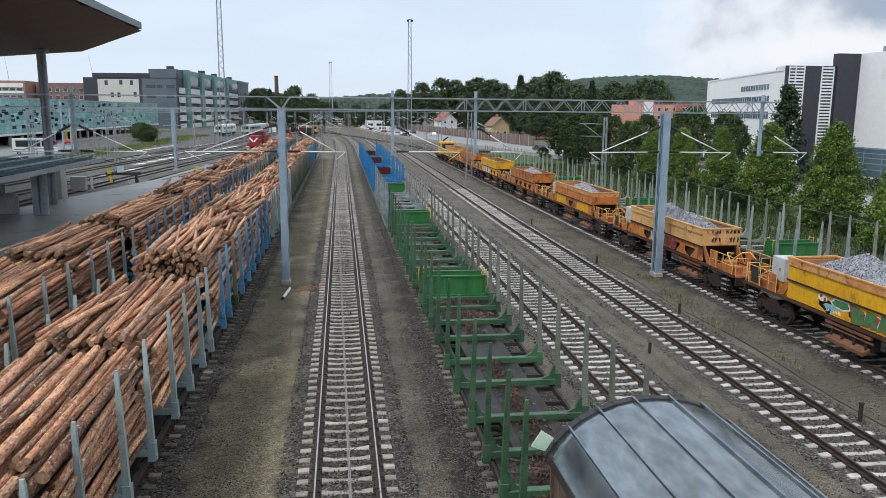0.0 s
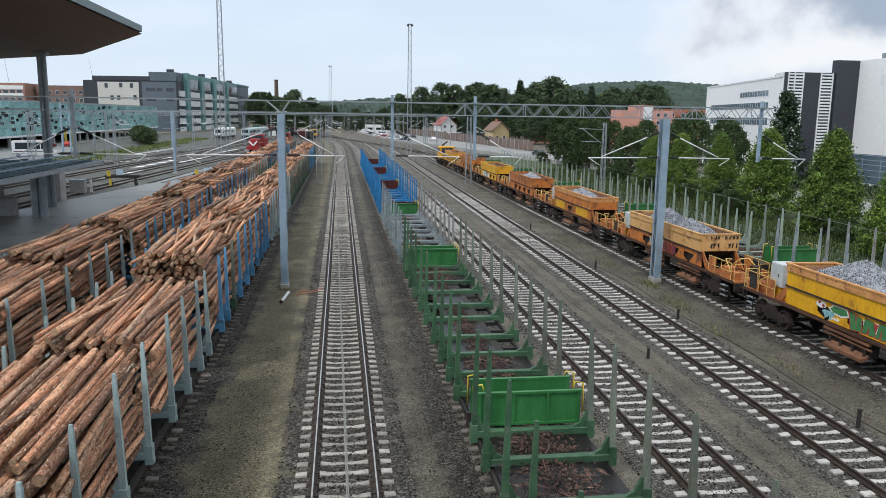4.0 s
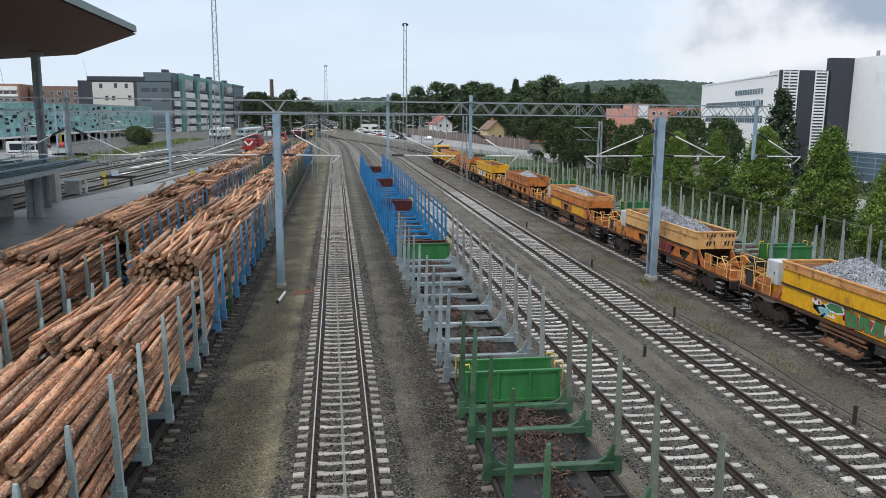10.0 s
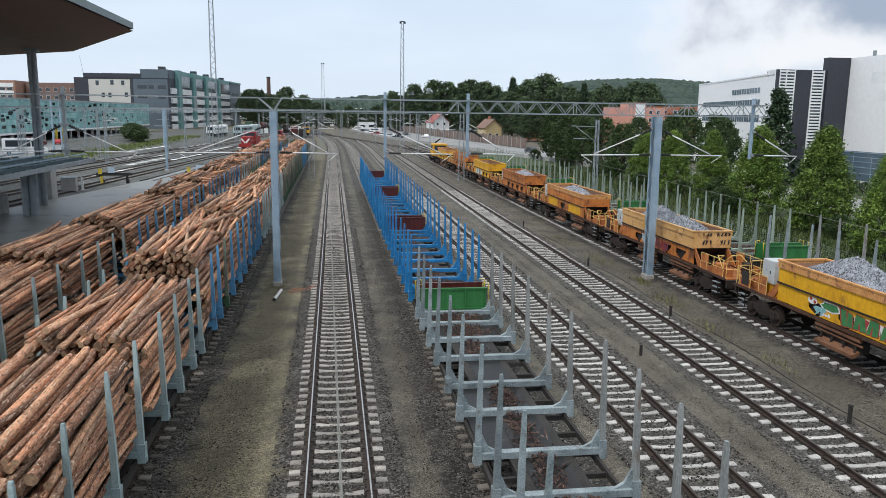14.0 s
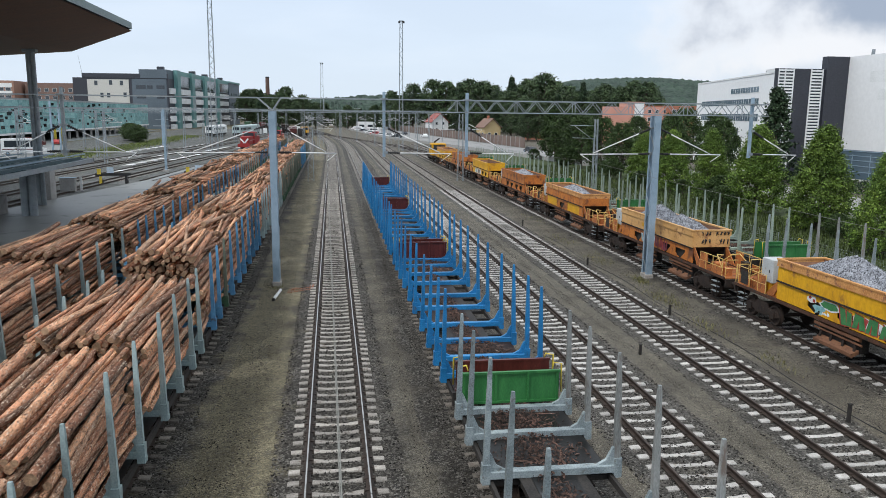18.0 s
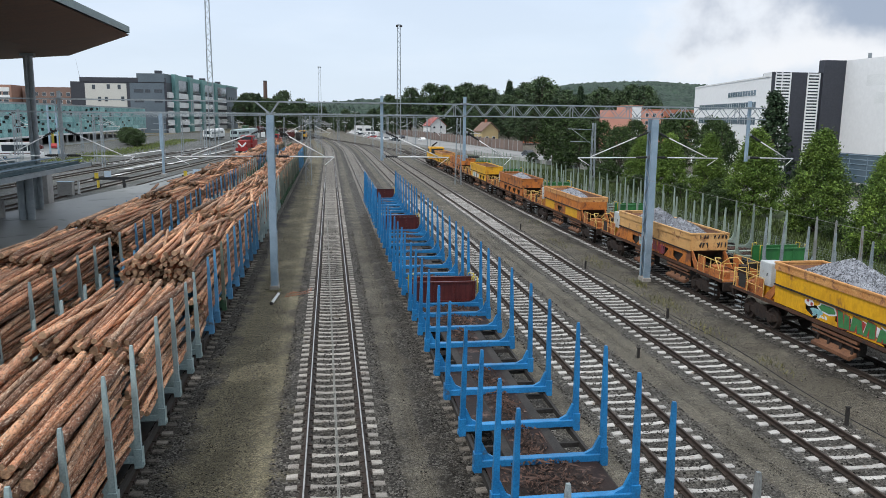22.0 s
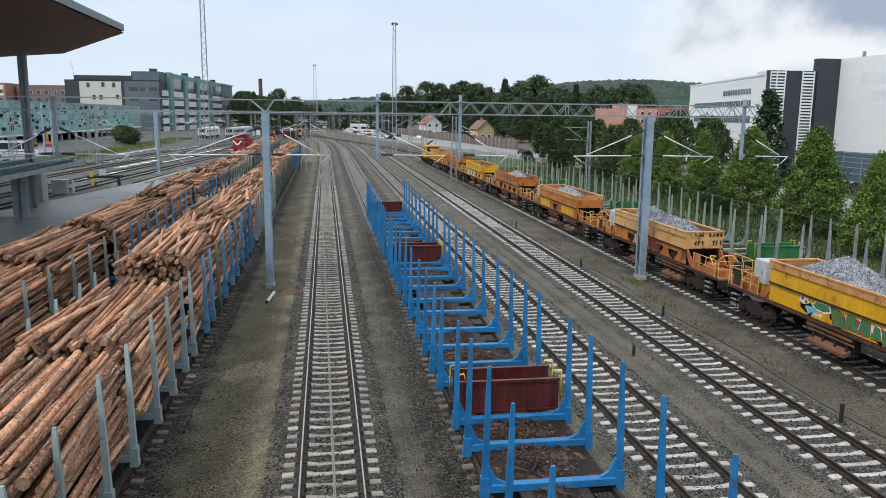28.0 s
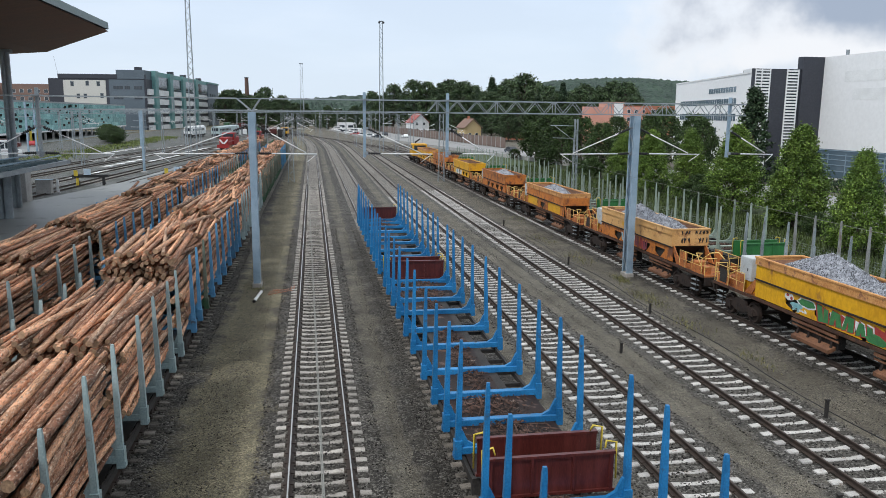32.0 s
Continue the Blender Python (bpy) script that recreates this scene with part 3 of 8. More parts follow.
def lattice_pole(name, x, y, h, w, d, label, batten=0.9):
    t = thing(name, label, "catenary pole", (x, y, GZ), "catenary poles")
    for s in (-1, 1):
        gg = Geo()
        a = s * d / 2
        gg.box(-w / 2, a - 0.03 * s, 0.2, w / 2, a + 0.012 * s, h)
        for k in (-1, 1):
            gg.box(k * w / 2 - 0.012, min(a, a - s * 0.16), 0.2, k * w / 2 + 0.012, max(a, a - s * 0.16), h)
        part("channel", gg, M_GALV, t)
    lac = Geo()
    z, up = 0.4, 1
    while z < h - batten:
        for k in (-1, 1):
            lac.beam((k * w / 2, -up * d / 2, z), (k * w / 2, up * d / 2, z + batten), 0.05, 0.012)
        up = -up
        z += batten
    tagged(part("lacing", lac, M_GALVDARK, t), kind="stuff")
    part("footing", Geo().box(-w / 2 - 0.08, -d / 2 - 0.08, -0.3, w / 2 + 0.08, d / 2 + 0.08, 0.24, 0.04), M_SLEEPERFAR, t, "dirty grey concrete footing")
    return t


def bracket(name, x, y, reach, zt, zb, parent_label, arm=True):
    """Insulated swinging bracket: level tube, sloping stay that meets it near the tip, ribbed insulators, registration arm."""
    t = thing(name, parent_label, "bracket", (x, y, 0), "catenary brackets")
    s = 1 if reach > 0 else -1
    part("clamp", Geo().box(-0.1, -0.12, zb - 0.06, 0.1, 0.12, zb + 0.1), M_GALVDARK, t)
    part("clamp", Geo().box(-0.1, -0.12, zt - 0.06, 0.1, 0.12, zt + 0.06), M_GALVDARK, t)
    meet = Vector((reach * 0.82, 0, zb + 0.04))
    head = Vector((0.02 * s, 0, zt))
    cut = head.lerp(meet, 0.85 / (meet - head).length)
    part("tube", Geo().path([(0.75 * s, 0, zb), (reach, 0, zb - 0.03)], 0.032), M_WHITE, t)
    part("stay", Geo().path([cut, meet], 0.03), M_WHITE, t)
    for p, q in (((0.02 * s, 0, zb + 0.02), (0.78 * s, 0, zb)), (head, cut)):
        ins = Geo().tube(p, q, 0.035, n=8)
        for k in range(6):
            c = Vector(p).lerp(Vector(q), 0.2 + 0.12 * k)
            d = (Vector(q) - Vector(p)).normalized() * 0.02
            ins.tube(c - d, c + d, 0.075, n=8)
        part("insulator", ins, M_BLACK, t, "black ribbed insulator")
    if arm:
        part("registration_arm", Geo().path([(reach * 0.99, 0, zb - 0.05), (reach * 0.84, 0, zb - 0.44)], 0.018), M_WHITE, t)
    return t


lattice_pole("catenary_pole", -3.08, GY, 9.35, 0.34, 0.72, "blue-grey steel pole on a concrete footing between tracks")
lattice_pole("catenary_pole", 18.2, GY, 9.35, 0.34, 0.72, "blue-grey steel pole with laced sides on a concrete footing")


def girder(name, x0, x1, y, zl, zu, label, step=1.1, depth=0.5, mt=M_GALVDARK, open_to=-99, gaps=()):
    t = thing(name, label, "girder", (0, y, 0), "overhead girders")
    for yy in (-depth / 2, depth / 2):
        part("chord", Geo().box(x0, yy - 0.03, zl - 0.03, x1, yy + 0.03, zl + 0.03), mt, t)
        ends = [x0] + [q for gx in gaps for q in (gx - 0.75, gx + 0.45)] + [x1]
        for a, b in zip(ends[::2], ends[1::2]):
            part("chord", Geo().box(a, yy - 0.03, zu - 0.03, b, yy + 0.03, zu + 0.03), mt, t)
        for gx in gaps:
            for q in (gx - 0.75, gx + 0.45):
                part("chord", Geo().beam((q, yy, zu), (gx + (0.05 if q > gx else -0.05), yy, zl + 0.04), 0.06, 0.06), mt, t, "sloping end of the upper chord")
        web = Geo()
        n = int((x1 - x0) / step)
        for i in range(n):
            a = x0 + i * step
            if a < open_to:
                if i % 6 == 0:
                    web.beam((a, yy, zl), (a, yy, zu), 0.05, 0.05)
                continue
            web.beam((a, yy, zl), (a + step / 2, yy, zu), 0.032, 0.032)
            web.beam((a + step / 2, yy, zu), (a + step, yy, zl), 0.032, 0.032)
            if i % 3 == 0:
                web.beam((a + step / 2, yy, zl), (a + step / 2, yy, zu), 0.035, 0.035)
        tagged(part("web", web, mt, t), kind="stuff")
    lac = Geo()
    for i in range(int((x1 - x0) / step)):
        for z in (zl, zu):
            lac.beam((x0 + i * step, -depth / 2, z), (x0 + (i + 1) * step, depth / 2, z), 0.035, 0.035)
    tagged(part("lacing", lac, mt, t), kind="stuff")
    return t


girder("overhead_girder", -40.0, 24.9, GY, 9.16, 9.80, "grey steel truss girder spanning the tracks on poles", open_to=5.3, gaps=(-3.08,))
for s, x, far in ((-1, -3.08, 4.8), (1, -3.08, 3.15), (-1, 18.2, 4.2), (1, 18.2, 3.9)):
    bracket("catenary_bracket", x + 0.17 * s, GY, s * far, 8.42, 6.95, "white tube bracket with black insulators on a pole")
for x, ss in ((2.79, (3.6,)), (7.31, (2.6,)), (-13.5, (-3.0, 3.4)), (24.0, (2.9,)), (-30.0, (-2.9, 2.9))):
    t = thing("drop_post", "grey steel post hanging from the overhead girder", "drop post", (x, GY, 0), "drop posts")
    part("post", Geo().box(-0.075, -0.09, 6.75, 0.075, 0.09, 10.2, 0.01), M_GALVDARK if x < -5 else M_GALV, t)
    part("head_plate", Geo().box(-0.2, -0.3, 9.82, 0.2, 0.3, 9.86), M_GALVDARK, t)
    for s in ss:
        bracket("catenary_bracket", x + math.copysign(0.09, s), GY, s, 8.3, 6.95, "white tube bracket with black insulators on a drop post")

# ---- timber wagons ----
BOLSTERS = (-0.4, -2.0, -4.05, -6.1, -8.6, -10.7, -13.25, -15.3, -17.2, -18.8)
PERIOD = 21.25


def wheel_geo():
    gg = Geo()
    n = 20
    ring = [(0.70, 0.49), (0.73, 0.49), (0.735, 0.46), (0.86, 0.45), (0.86, 0.36), (0.80, 0.33), (0.81, 0.13), (0.90, 0.12), (0.90, 0.0)]
    p = [(x, r * math.cos(2 * math.pi * k / n), r * math.sin(2 * math.pi * k / n)) for x, r in [(0.70, 0.0)] + ring for k in range(n)]
    gg.poly(p, [(i * n + k, i * n + (k + 1) % n, (i + 1) * n + (k + 1) % n, (i + 1) * n + k) for i in range(len(ring)) for k in range(n)])
    gg.box(0.80, -0.30, -0.03, 0.865, -0.14, 0.03)
    return gg.mesh("wheel", M_BOGIE)


WHEEL = wheel_geo()
AXLE = Geo().tube((-0.95, 0, 0), (0.95, 0, 0), 0.085, n=10).mesh("axle", M_BOGIE)


def wheelset(t, at):
    """Axle with a wheel at each end."""
    ax = part("wheelset", AXLE, None, t, at=at)
    part("wheel", WHEEL, None, ax)
    part("wheel", WHEEL, None, ax, at=pose(0, 0, 0, 0, 0, 180))
    return ax


def bogie_geo(w=1.05):
    gg = Geo()
    for s in (-1, 1):
        gg.prism([(-1.35, 0.42), (-1.15, 0.62), (-0.5, 0.66), (-0.4, 0.86), (0.4, 0.86), (0.5, 0.66), (1.15, 0.62), (1.35, 0.42), (1.1, 0.34), (0.6, 0.4), (0.35, 0.28), (-0.35, 0.28), (-0.6, 0.4), (-1.1, 0.34)], "x", s * w - 0.06, s * w + 0.06)
        for yy in (-0.92, 0.92):
            gg.box(s * w - 0.12, yy - 0.16, 0.3, s * w + 0.12, yy + 0.16, 0.62)
        for yy in (-0.22, 0.0, 0.22):
            gg.tube((s * w, yy, 0.36), (s * w, yy, 0.62), 0.08, n=8)
    gg.box(-w, -0.2, 0.5, w, 0.2, 0.8)
    return gg.mesh("bogie", M_BOGIE)


BOGIE = bogie_geo()


def stake_geo(mt, worn, h=2.75):
    """Tapered stake: wide foot bracket below, hollow section narrowing to a capped tip."""
    gg = Geo()
    a = [(-0.072, -0.07), (0.072, -0.07), (0.072, 0.07), (-0.072, 0.07)]
    lv = [(0.0, 1.0), (h * 0.55, 0.82), (h - 0.12, 0.55), (h, 0.42)]
    p = [(x * k, y * k, z) for z, k in lv for x, y in a]
    f = [(i * 4 + j, i * 4 + (j + 1) % 4, i * 4 + 4 + (j + 1) % 4, i * 4 + 4 + j) for i in range(3) for j in range(4)]
    gg.poly(p, f + [(3, 2, 1, 0), (12, 13, 14, 15)])
    # the faces towards the load and the weather side are scraped
    gg.m = [1 if i < 12 and i % 4 in (1, 2) else 0 for i in range(len(gg.m))]
    return gg.mesh("stake", mt, worn)


def bolster_geo(mt):
    """Cross bearer with upturned, braced ends."""
    gg = Geo()
    gg.box(-1.5, -0.10, 0.0, 1.5, 0.10, 0.17, 0.015)
    for s in (-1, 1):
        gg.prism([(s * 1.02, 0.16), (s * 1.48, 0.16), (s * 1.48, 0.58), (s * 1.40, 0.58), (s * 1.26, 0.29)], "y", -0.045, 0.045)
        gg.box(min(s * 1.42, s * 1.60), -0.11, -0.12, max(s * 1.42, s * 1.60), 0.11, 0.34)
        gg.box(min(s * 1.585, s * 1.62), -0.07, -0.10, max(s * 1.585, s * 1.62), 0.07, 0.02)
    return gg.mesh("bolster", mt)


def panel_geo(face):
    gg = Geo()
    gg.box(-1.36, -0.02, 1.28, 1.36, 0.02, 2.15)
    for z in (1.28, 2.11):
        gg.box(-1.38, -0.07, z, 1.38, 0.035, z + 0.06)
    for x in (-1.33, -0.45, 0.45, 1.27):
        gg.box(x, -0.06, 1.3, x + 0.06, -0.02, 2.12)
    return gg.mesh("end_panel", face)


M_SCRAPEGREEN = mat("scraped_green_steel", (0.075, 0.10, 0.075), (0.21, 0.23, 0.185), 0.6, scale=1.2, fine=22, bump=0.1, stain=(0.13, 0.115, 0.09), stain_at=0.58, vary=0.2, stretch=(2, 2, 0.5))
M_SCRAPEGREY = mat("scraped_grey_steel", (0.15, 0.16, 0.155), (0.33, 0.34, 0.33), 0.6, scale=1.2, fine=22, bump=0.1, stain=(0.16, 0.13, 0.11), stain_at=0.58, vary=0.2, stretch=(2, 2, 0.5))
M_PALE = mat("pale_grey_painted_steel", (0.23, 0.315, 0.325), (0.41, 0.515, 0.52), 0.45, 0.1, scale=1.6, fine=28, bump=0.08, stain=(0.2, 0.18, 0.16), stain_at=0.68, vary=0.12)
M_SAGE = mat("faded_grey_green_steel", (0.17, 0.22, 0.185), (0.29, 0.345, 0.29), 0.6, scale=1.6, fine=28, bump=0.08, stain=(0.2, 0.17, 0.14), stain_at=0.66, vary=0.2)
M_BLUEOLD = mat("faded_blue_painted_steel", (0.05, 0.18, 0.34), (0.12, 0.33, 0.55), 0.6, scale=1.6, fine=28, bump=0.08, stain=(0.10, 0.10, 0.10), stain_at=0.64, vary=0.3)
KIT = {}
for key, mt, pn in (("oldblue", M_BLUEOLD, M_RED), ("green", M_GREEN, M_PANELGREEN), ("silver", M_SILVER, M_PANELGREEN), ("blue", M_BLUE, M_RED), ("sage", M_SAGE, M_PANELGREEN), ("pale", M_PALE, M_PANELGREEN)):
    KIT[key] = dict(stake=stake_geo(mt, {"green": M_SCRAPEGREEN, "silver": M_SCRAPEGREY}.get(key, mt)), bolster=bolster_geo(mt), paint=mt, panel=panel_geo(pn))


def frame_geo():
    gg = Geo()
    for x in (-0.62, 0.62):
        gg.box(x - 0.09, -20.2, 0.92, x + 0.09, -0.05, 1.12)
        gg.box(x - 0.14, -20.2, 1.12, x + 0.14, -0.05, 1.15)
    for x in (-1.42, 1.34):
        gg.box(x, -20.1, 0.94, x + 0.08, -0.15, 1.10)
    for i in range(18):
        y = -0.6 - i * 1.12
        gg.box(-1.36, y - 0.05, 0.93, 1.36, y + 0.05, 1.05)
    for y in (-20.2, -0.12):
        gg.box(-1.45, y, 0.8, 1.45, y + 0.12, 1.2)
    return gg.mesh("underframe", M_FRAME)


def floor_geo(seed, deck):
    """Floor plates with open bays between them."""
    r = random.Random(seed)
    out = []
    for i, (a, b) in enumerate(zip((0.0,) + BOLSTERS, BOLSTERS + (-20.15,))):
        if i in (0, 1, 2, 8, 9, 10):
            out.append(Geo().box(-1.34, b + 0.02, 1.152, 1.34, a - 0.02, 1.165))
        else:
            out.append(Geo().box(-0.5, b + 0.02, 1.152, 0.5, a - 0.02, 1.165))
            if r.random() < 0.5:
                out.append(Geo().box(-1.34, b + 0.02, 1.152, -0.56, a - 0.02, 1.16))
    return [q.mesh("floor_plate", deck) for q in out]


def varied(m, lo, hi):
    """Lets each loose piece of a joined mesh have its own brightness."""
    nt = m.node_tree
    b = nt.nodes["Principled BSDF"]
    src = b.inputs["Base Color"].links[0].from_socket
    gi = nt.nodes.new("ShaderNodeNewGeometry")
    hv = nt.nodes.new("ShaderNodeHueSaturation")
    vr = nt.nodes.new("ShaderNodeMapRange")
    vr.inputs["To Min"].default_value, vr.inputs["To Max"].default_value = lo, hi
    nt.links.new(gi.outputs["Random Per Island"], vr.inputs["Value"])
    nt.links.new(vr.outputs[0], hv.inputs["Value"])
    nt.links.new(src, hv.inputs["Color"])
    nt.links.new(hv.outputs[0], b.inputs["Base Color"])
    return m


M_LITTER = varied(mat("bark_litter", (0.017, 0.010, 0.0075), (0.066, 0.037, 0.028), 0.75, scale=0.9, fine=12, bump=0.0, stain=(0.16, 0.13, 0.11), stain_at=0.66), 0.1, 3.3)


def litter_geo(seed, n=4600):
    """Heaps of bark chips and splinters lying on the floor plates."""
    r = random.Random(seed)
    gg = Geo()
    for _ in range(n):
        k = r.choice((0, 1, 1, 2, 2, 3, 5, 6, 7, 8, 8, 9, 9, 10))
        a, b = ((0.0,) + BOLSTERS)[k], (BOLSTERS + (-20.1,))[k]
        w = 0.46 if 3 <= k <= 7 else 1.15
        x, y = max(-w, min(w, r.gauss(-0.05, w * 0.42))), max(b + 0.12, min(a - 0.12, r.gauss((a + b) / 2, (a - b) * 0.3)))
        l, q = 0.02 + 0.08 * r.random() ** 2, r.uniform(0.008, 0.026)
        if r.random() < 0.03:
            l, q = r.uniform(0.15, 0.5), 0.022
        t = r.uniform(0, math.pi)
        c, s = math.cos(t), math.sin(t)
        z = 1.17 + r.uniform(0, 0.13) * max(0.0, 1 - abs(x) / w)
        dz = r.uniform(-0.03, 0.05)
        gg.poly([(x - c * l, y - s * l, z), (x + s * q, y - c * q, z + 0.02), (x + c * l, y + s * l, z + dz), (x - s * q, y + c * q, z - 0.01), (x, y, z + 0.035)], [(0, 1, 4), (1, 2, 4), (2, 3, 4), (3, 0, 4), (3, 2, 1, 0)])
    return gg.mesh("bark_litter", M_LITTER)


FRAME, FLOORS, LITTERS = frame_geo(), [floor_geo(i, M_DECKWET) for i in range(3)] + [floor_geo(i, M_DECKRUST) for i in range(3)], [litter_geo(40 + i) for i in range(3)]


def hand_hook(x):
    gg = Geo()
    s = 1 if x > 0 else -1
    gg.path([(x, 0.05, 1.5), (x, 0.10, 2.3), (x - 0.22 * s, 0.10, 2.34), (x - 0.26 * s, 0.05, 2.2)], 0.02)
    return gg


def timber_wagon(color, at, group, label, litter=0, wheels=True, panels=True, name="timber_wagon", odd=()):
    """Origin on the rails at the wagon's far end panel; the wagon reaches towards -y."""
    k = KIT[color]
    t = thing(name, label, "railway wagon", at, group)
    part("underframe", FRAME, None, t)
    if litter >= 0:
        for me in FLOORS[litter % 3 + (3 if color == "blue" else 0)]:
            part("floor_plate", me, None, t, "rusty brown floor plate" if color == "blue" else "wet dirty floor plate")
    else:
        part("floor", Geo().box(-1.34, -20.15, 1.152, 1.34, 0, 1.165), M_DECKWET, t)
    for i, y in enumerate(BOLSTERS):
        kk = KIT[odd[1]] if odd and i in odd[0] else k
        part("bolster", kk["bolster"], None, t, at=(0, y, 1.16))
        for s in (-1, 1):
            lean = rng.uniform(-0.5, 0.5)
            part("stake", kk["stake"], None, t, at=pose(s * 1.51, y, 1.2, lean, 0.9 + rng.uniform(-0.4, 0.4), 0 if s < 0 else 180))
    if panels:
        for y, rz in ((0.0, 0), (-20.25, 180)):
            pn = part("end_panel", k["panel"], None, t, "end panel of folded steel sheet", pose(0, y, 0, 0, 0, rz))
            part("handrail", hand_hook(-1.45), M_YELHAND, pn, "yellow bent handrail")
            part("handrail", hand_hook(1.45), M_YELHAND, pn, "yellow bent handrail")
    if litter >= 0:
        tagged(part("bark_litter", LITTERS[litter % 3], None, t, "bark chips and splinters"), kind="stuff")
    for y in (-2.6, -17.6):
        part("bogie", BOGIE, None, t, at=(0, y, 0.02))
        for dy in (-0.92, 0.92):
            wheelset(t, (0, y + dy, 0.47))
    for y in (-20.25, 0.0):
        for x in (-0.88, 0.88):
            d = 1 if y == 0 else -1
            part("buffer", Geo().tube((x, y, 1.02), (x, y + 0.42 * d, 1.02), 0.07, n=10).tube((x, y + 0.42 * d, 1.02), (x, y + 0.47 * d, 1.02), 0.2, n=14), M_FRAME, t)
    return t


# the train that rolls towards the bridge: place of its fourth panel, second by second
ROLL = [(0, 74.1), (1, 70.95), (2, 67.55), (3, 64.1), (4, 60.63), (5, 57.17), (6, 53.76), (7, 50.42), (8, 47.16), (9, 43.99), (10, 40.91), (11, 37.97), (12, 35.08), (13, 32.25), (14, 29.57), (15, 26.96), (16, 24.4), (17, 21.88), (18, 19.38), (19, 17.05), (20, 14.7), (21, 12.4), (22, 10.15), (23, 7.87), (24, 5.55), (25, 3.2), (26, 1.2), (27, -0.7), (28, -2.4), (29, -3.75), (30, -5.05), (31, -6.2), (32, -7.1)]
MOVERS = []
for i, c in enumerate(("green", "green", "silver", "blue", "blue", "blue")):
    off = (i - 2) * PERIOD
    words = {"green": "empty green timber wagon with tall steel stakes, rolling past", "silver": "empty light grey timber wagon with tall steel stakes, rolling past", "blue": "empty bright blue timber wagon with oxide red end panels, rolling past"}[c]
    MOVERS.append((timber_wagon(c, (X2, ROLL[0][1] + off, 0), "rolling timber wagons", words, i), off))


def van_wagon(at):
    """Old covered wagon with brown board sides and a rounded seamed metal roof; origin at its far end."""
    t = thing("covered_wagon", "old brown boarded wagon with a curved seamed metal roof, rolling", "railway wagon", at, "rolling timber wagons")
    L = 13.0
    M_BOARD = mat("brown_stained_boards", (0.05, 0.032, 0.024), (0.13, 0.085, 0.06), 0.75, scale=2.5, fine=20, vary=0.15, stretch=(1, 1, 0.25))
    # the dark lengthwise streaks put reflections into the sheet's colour
    M_ROOF = mat("roof_sheet_painted_reflections", (0.12, 0.145, 0.16), (0.31, 0.355, 0.385), 0.15, 0.8, scale=0.7, fine=6, bump=0.03, stain=(0.13, 0.155, 0.17), stain_at=0.63, stretch=(1, 0.35, 1))
    n = 14
    arc = [(1.62 * math.sin(radians(-68 + 136 * i / n)) / math.sin(radians(68)), 3.86 + 0.86 * (math.cos(radians(-68 + 136 * i / n)) - math.cos(radians(68))) / (1 - math.cos(radians(68)))) for i in range(n + 1)]
    for i in range(n):
        (x0, z0), (x1, z1) = arc[i], arc[i + 1]
        if i % 2 == 0:
            (x1, z1) = arc[i + 2]
            xm, zm = arc[i + 1]
            gg = Geo()
            ys = [-L] + [-L + k * 1.0 for k in range(1, int(L))] + [-0.35, -0.1, 0.0]
            drop = [0.0] * (len(ys) - 3) + [0.0, 0.03, 0.10]
            p = []
            for y, dz in zip(ys, drop):
                p += [(x0, y, z0 - dz), (xm, y, zm - dz), (x1, y, z1 - dz)]
            gg.poly(p, [(k * 3 + j, k * 3 + j + 1, k * 3 + j + 4, k * 3 + j + 3) for k in range(len(ys) - 1) for j in (0, 1)], True)
            part("roof_sheet", gg, M_ROOF, t)
            part("roof_seam", Geo().box(x1 - 0.015, -L, z1 - 0.01, x1 + 0.015, -0.05, z1 + 0.035), M_ROOF, t)
    end = Geo()
    out = [(x * 0.985, z - 0.05) for x, z in arc] + [(1.5, 1.15), (-1.5, 1.15)]
    end.prism(out, "y", -0.12, -0.04)
    part("end_wall", end, M_BOARD, t)
    rim = Geo()
    for (x0, z0), (x1, z1) in zip(arc, arc[1:]):
        rim.beam((x0, -0.02, z0 - 0.10), (x1, -0.02, z1 - 0.10), 0.15, 0.16)
    part("roof_rim", rim, M_BLACK, t, "dark roof edge strip")
    for s in (-1, 1):
        for k in range(38):
            y = -0.1 - k * 0.34
            part("board", Geo().box(min(s * 1.5, s * 1.54), y - 0.325, 1.2, max(s * 1.5, s * 1.54), y, 3.72), M_BOARD, t)
        part("eave", Geo().box(min(s * 1.54, s * 1.64), -L, 3.70, max(s * 1.54, s * 1.64), -0.02, 3.86), M_FRAME, t)
    part("corner_plate", Geo().poly([(-1.62, 0.02, 3.86), (-1.86, 0.10, 3.93), (-1.70, 0.12, 4.16), (-1.5, 0.03, 4.05), (-1.62, 0.0, 3.84), (-1.86, 0.08, 3.91), (-1.70, 0.10, 4.14), (-1.5, 0.01, 4.03)], [(0, 1, 2, 3), (7, 6, 5, 4), (0, 4, 5, 1), (1, 5, 6, 2), (2, 6, 7, 3), (3, 7, 4, 0)]), mat("pale_green_sheet", (0.25, 0.36, 0.27), (0.4, 0.5, 0.4), 0.5), t, "bent pale green plate")
    part("underframe", Geo().box(-1.45, -L, 0.85, 1.45, -0.05, 1.18), M_FRAME, t)
    for y in (-2.6, -10.4):
        part("bogie", BOGIE, None, t, at=(0, y, 0.02))
        for dy in (-0.92, 0.92):
            wheelset(t, (0, y + dy, 0.47))
    return t


MOVERS.append((van_wagon((X2, ROLL[0][1] - 63.25, 0)), -63.25))

# ---- loaded timber wagons ----


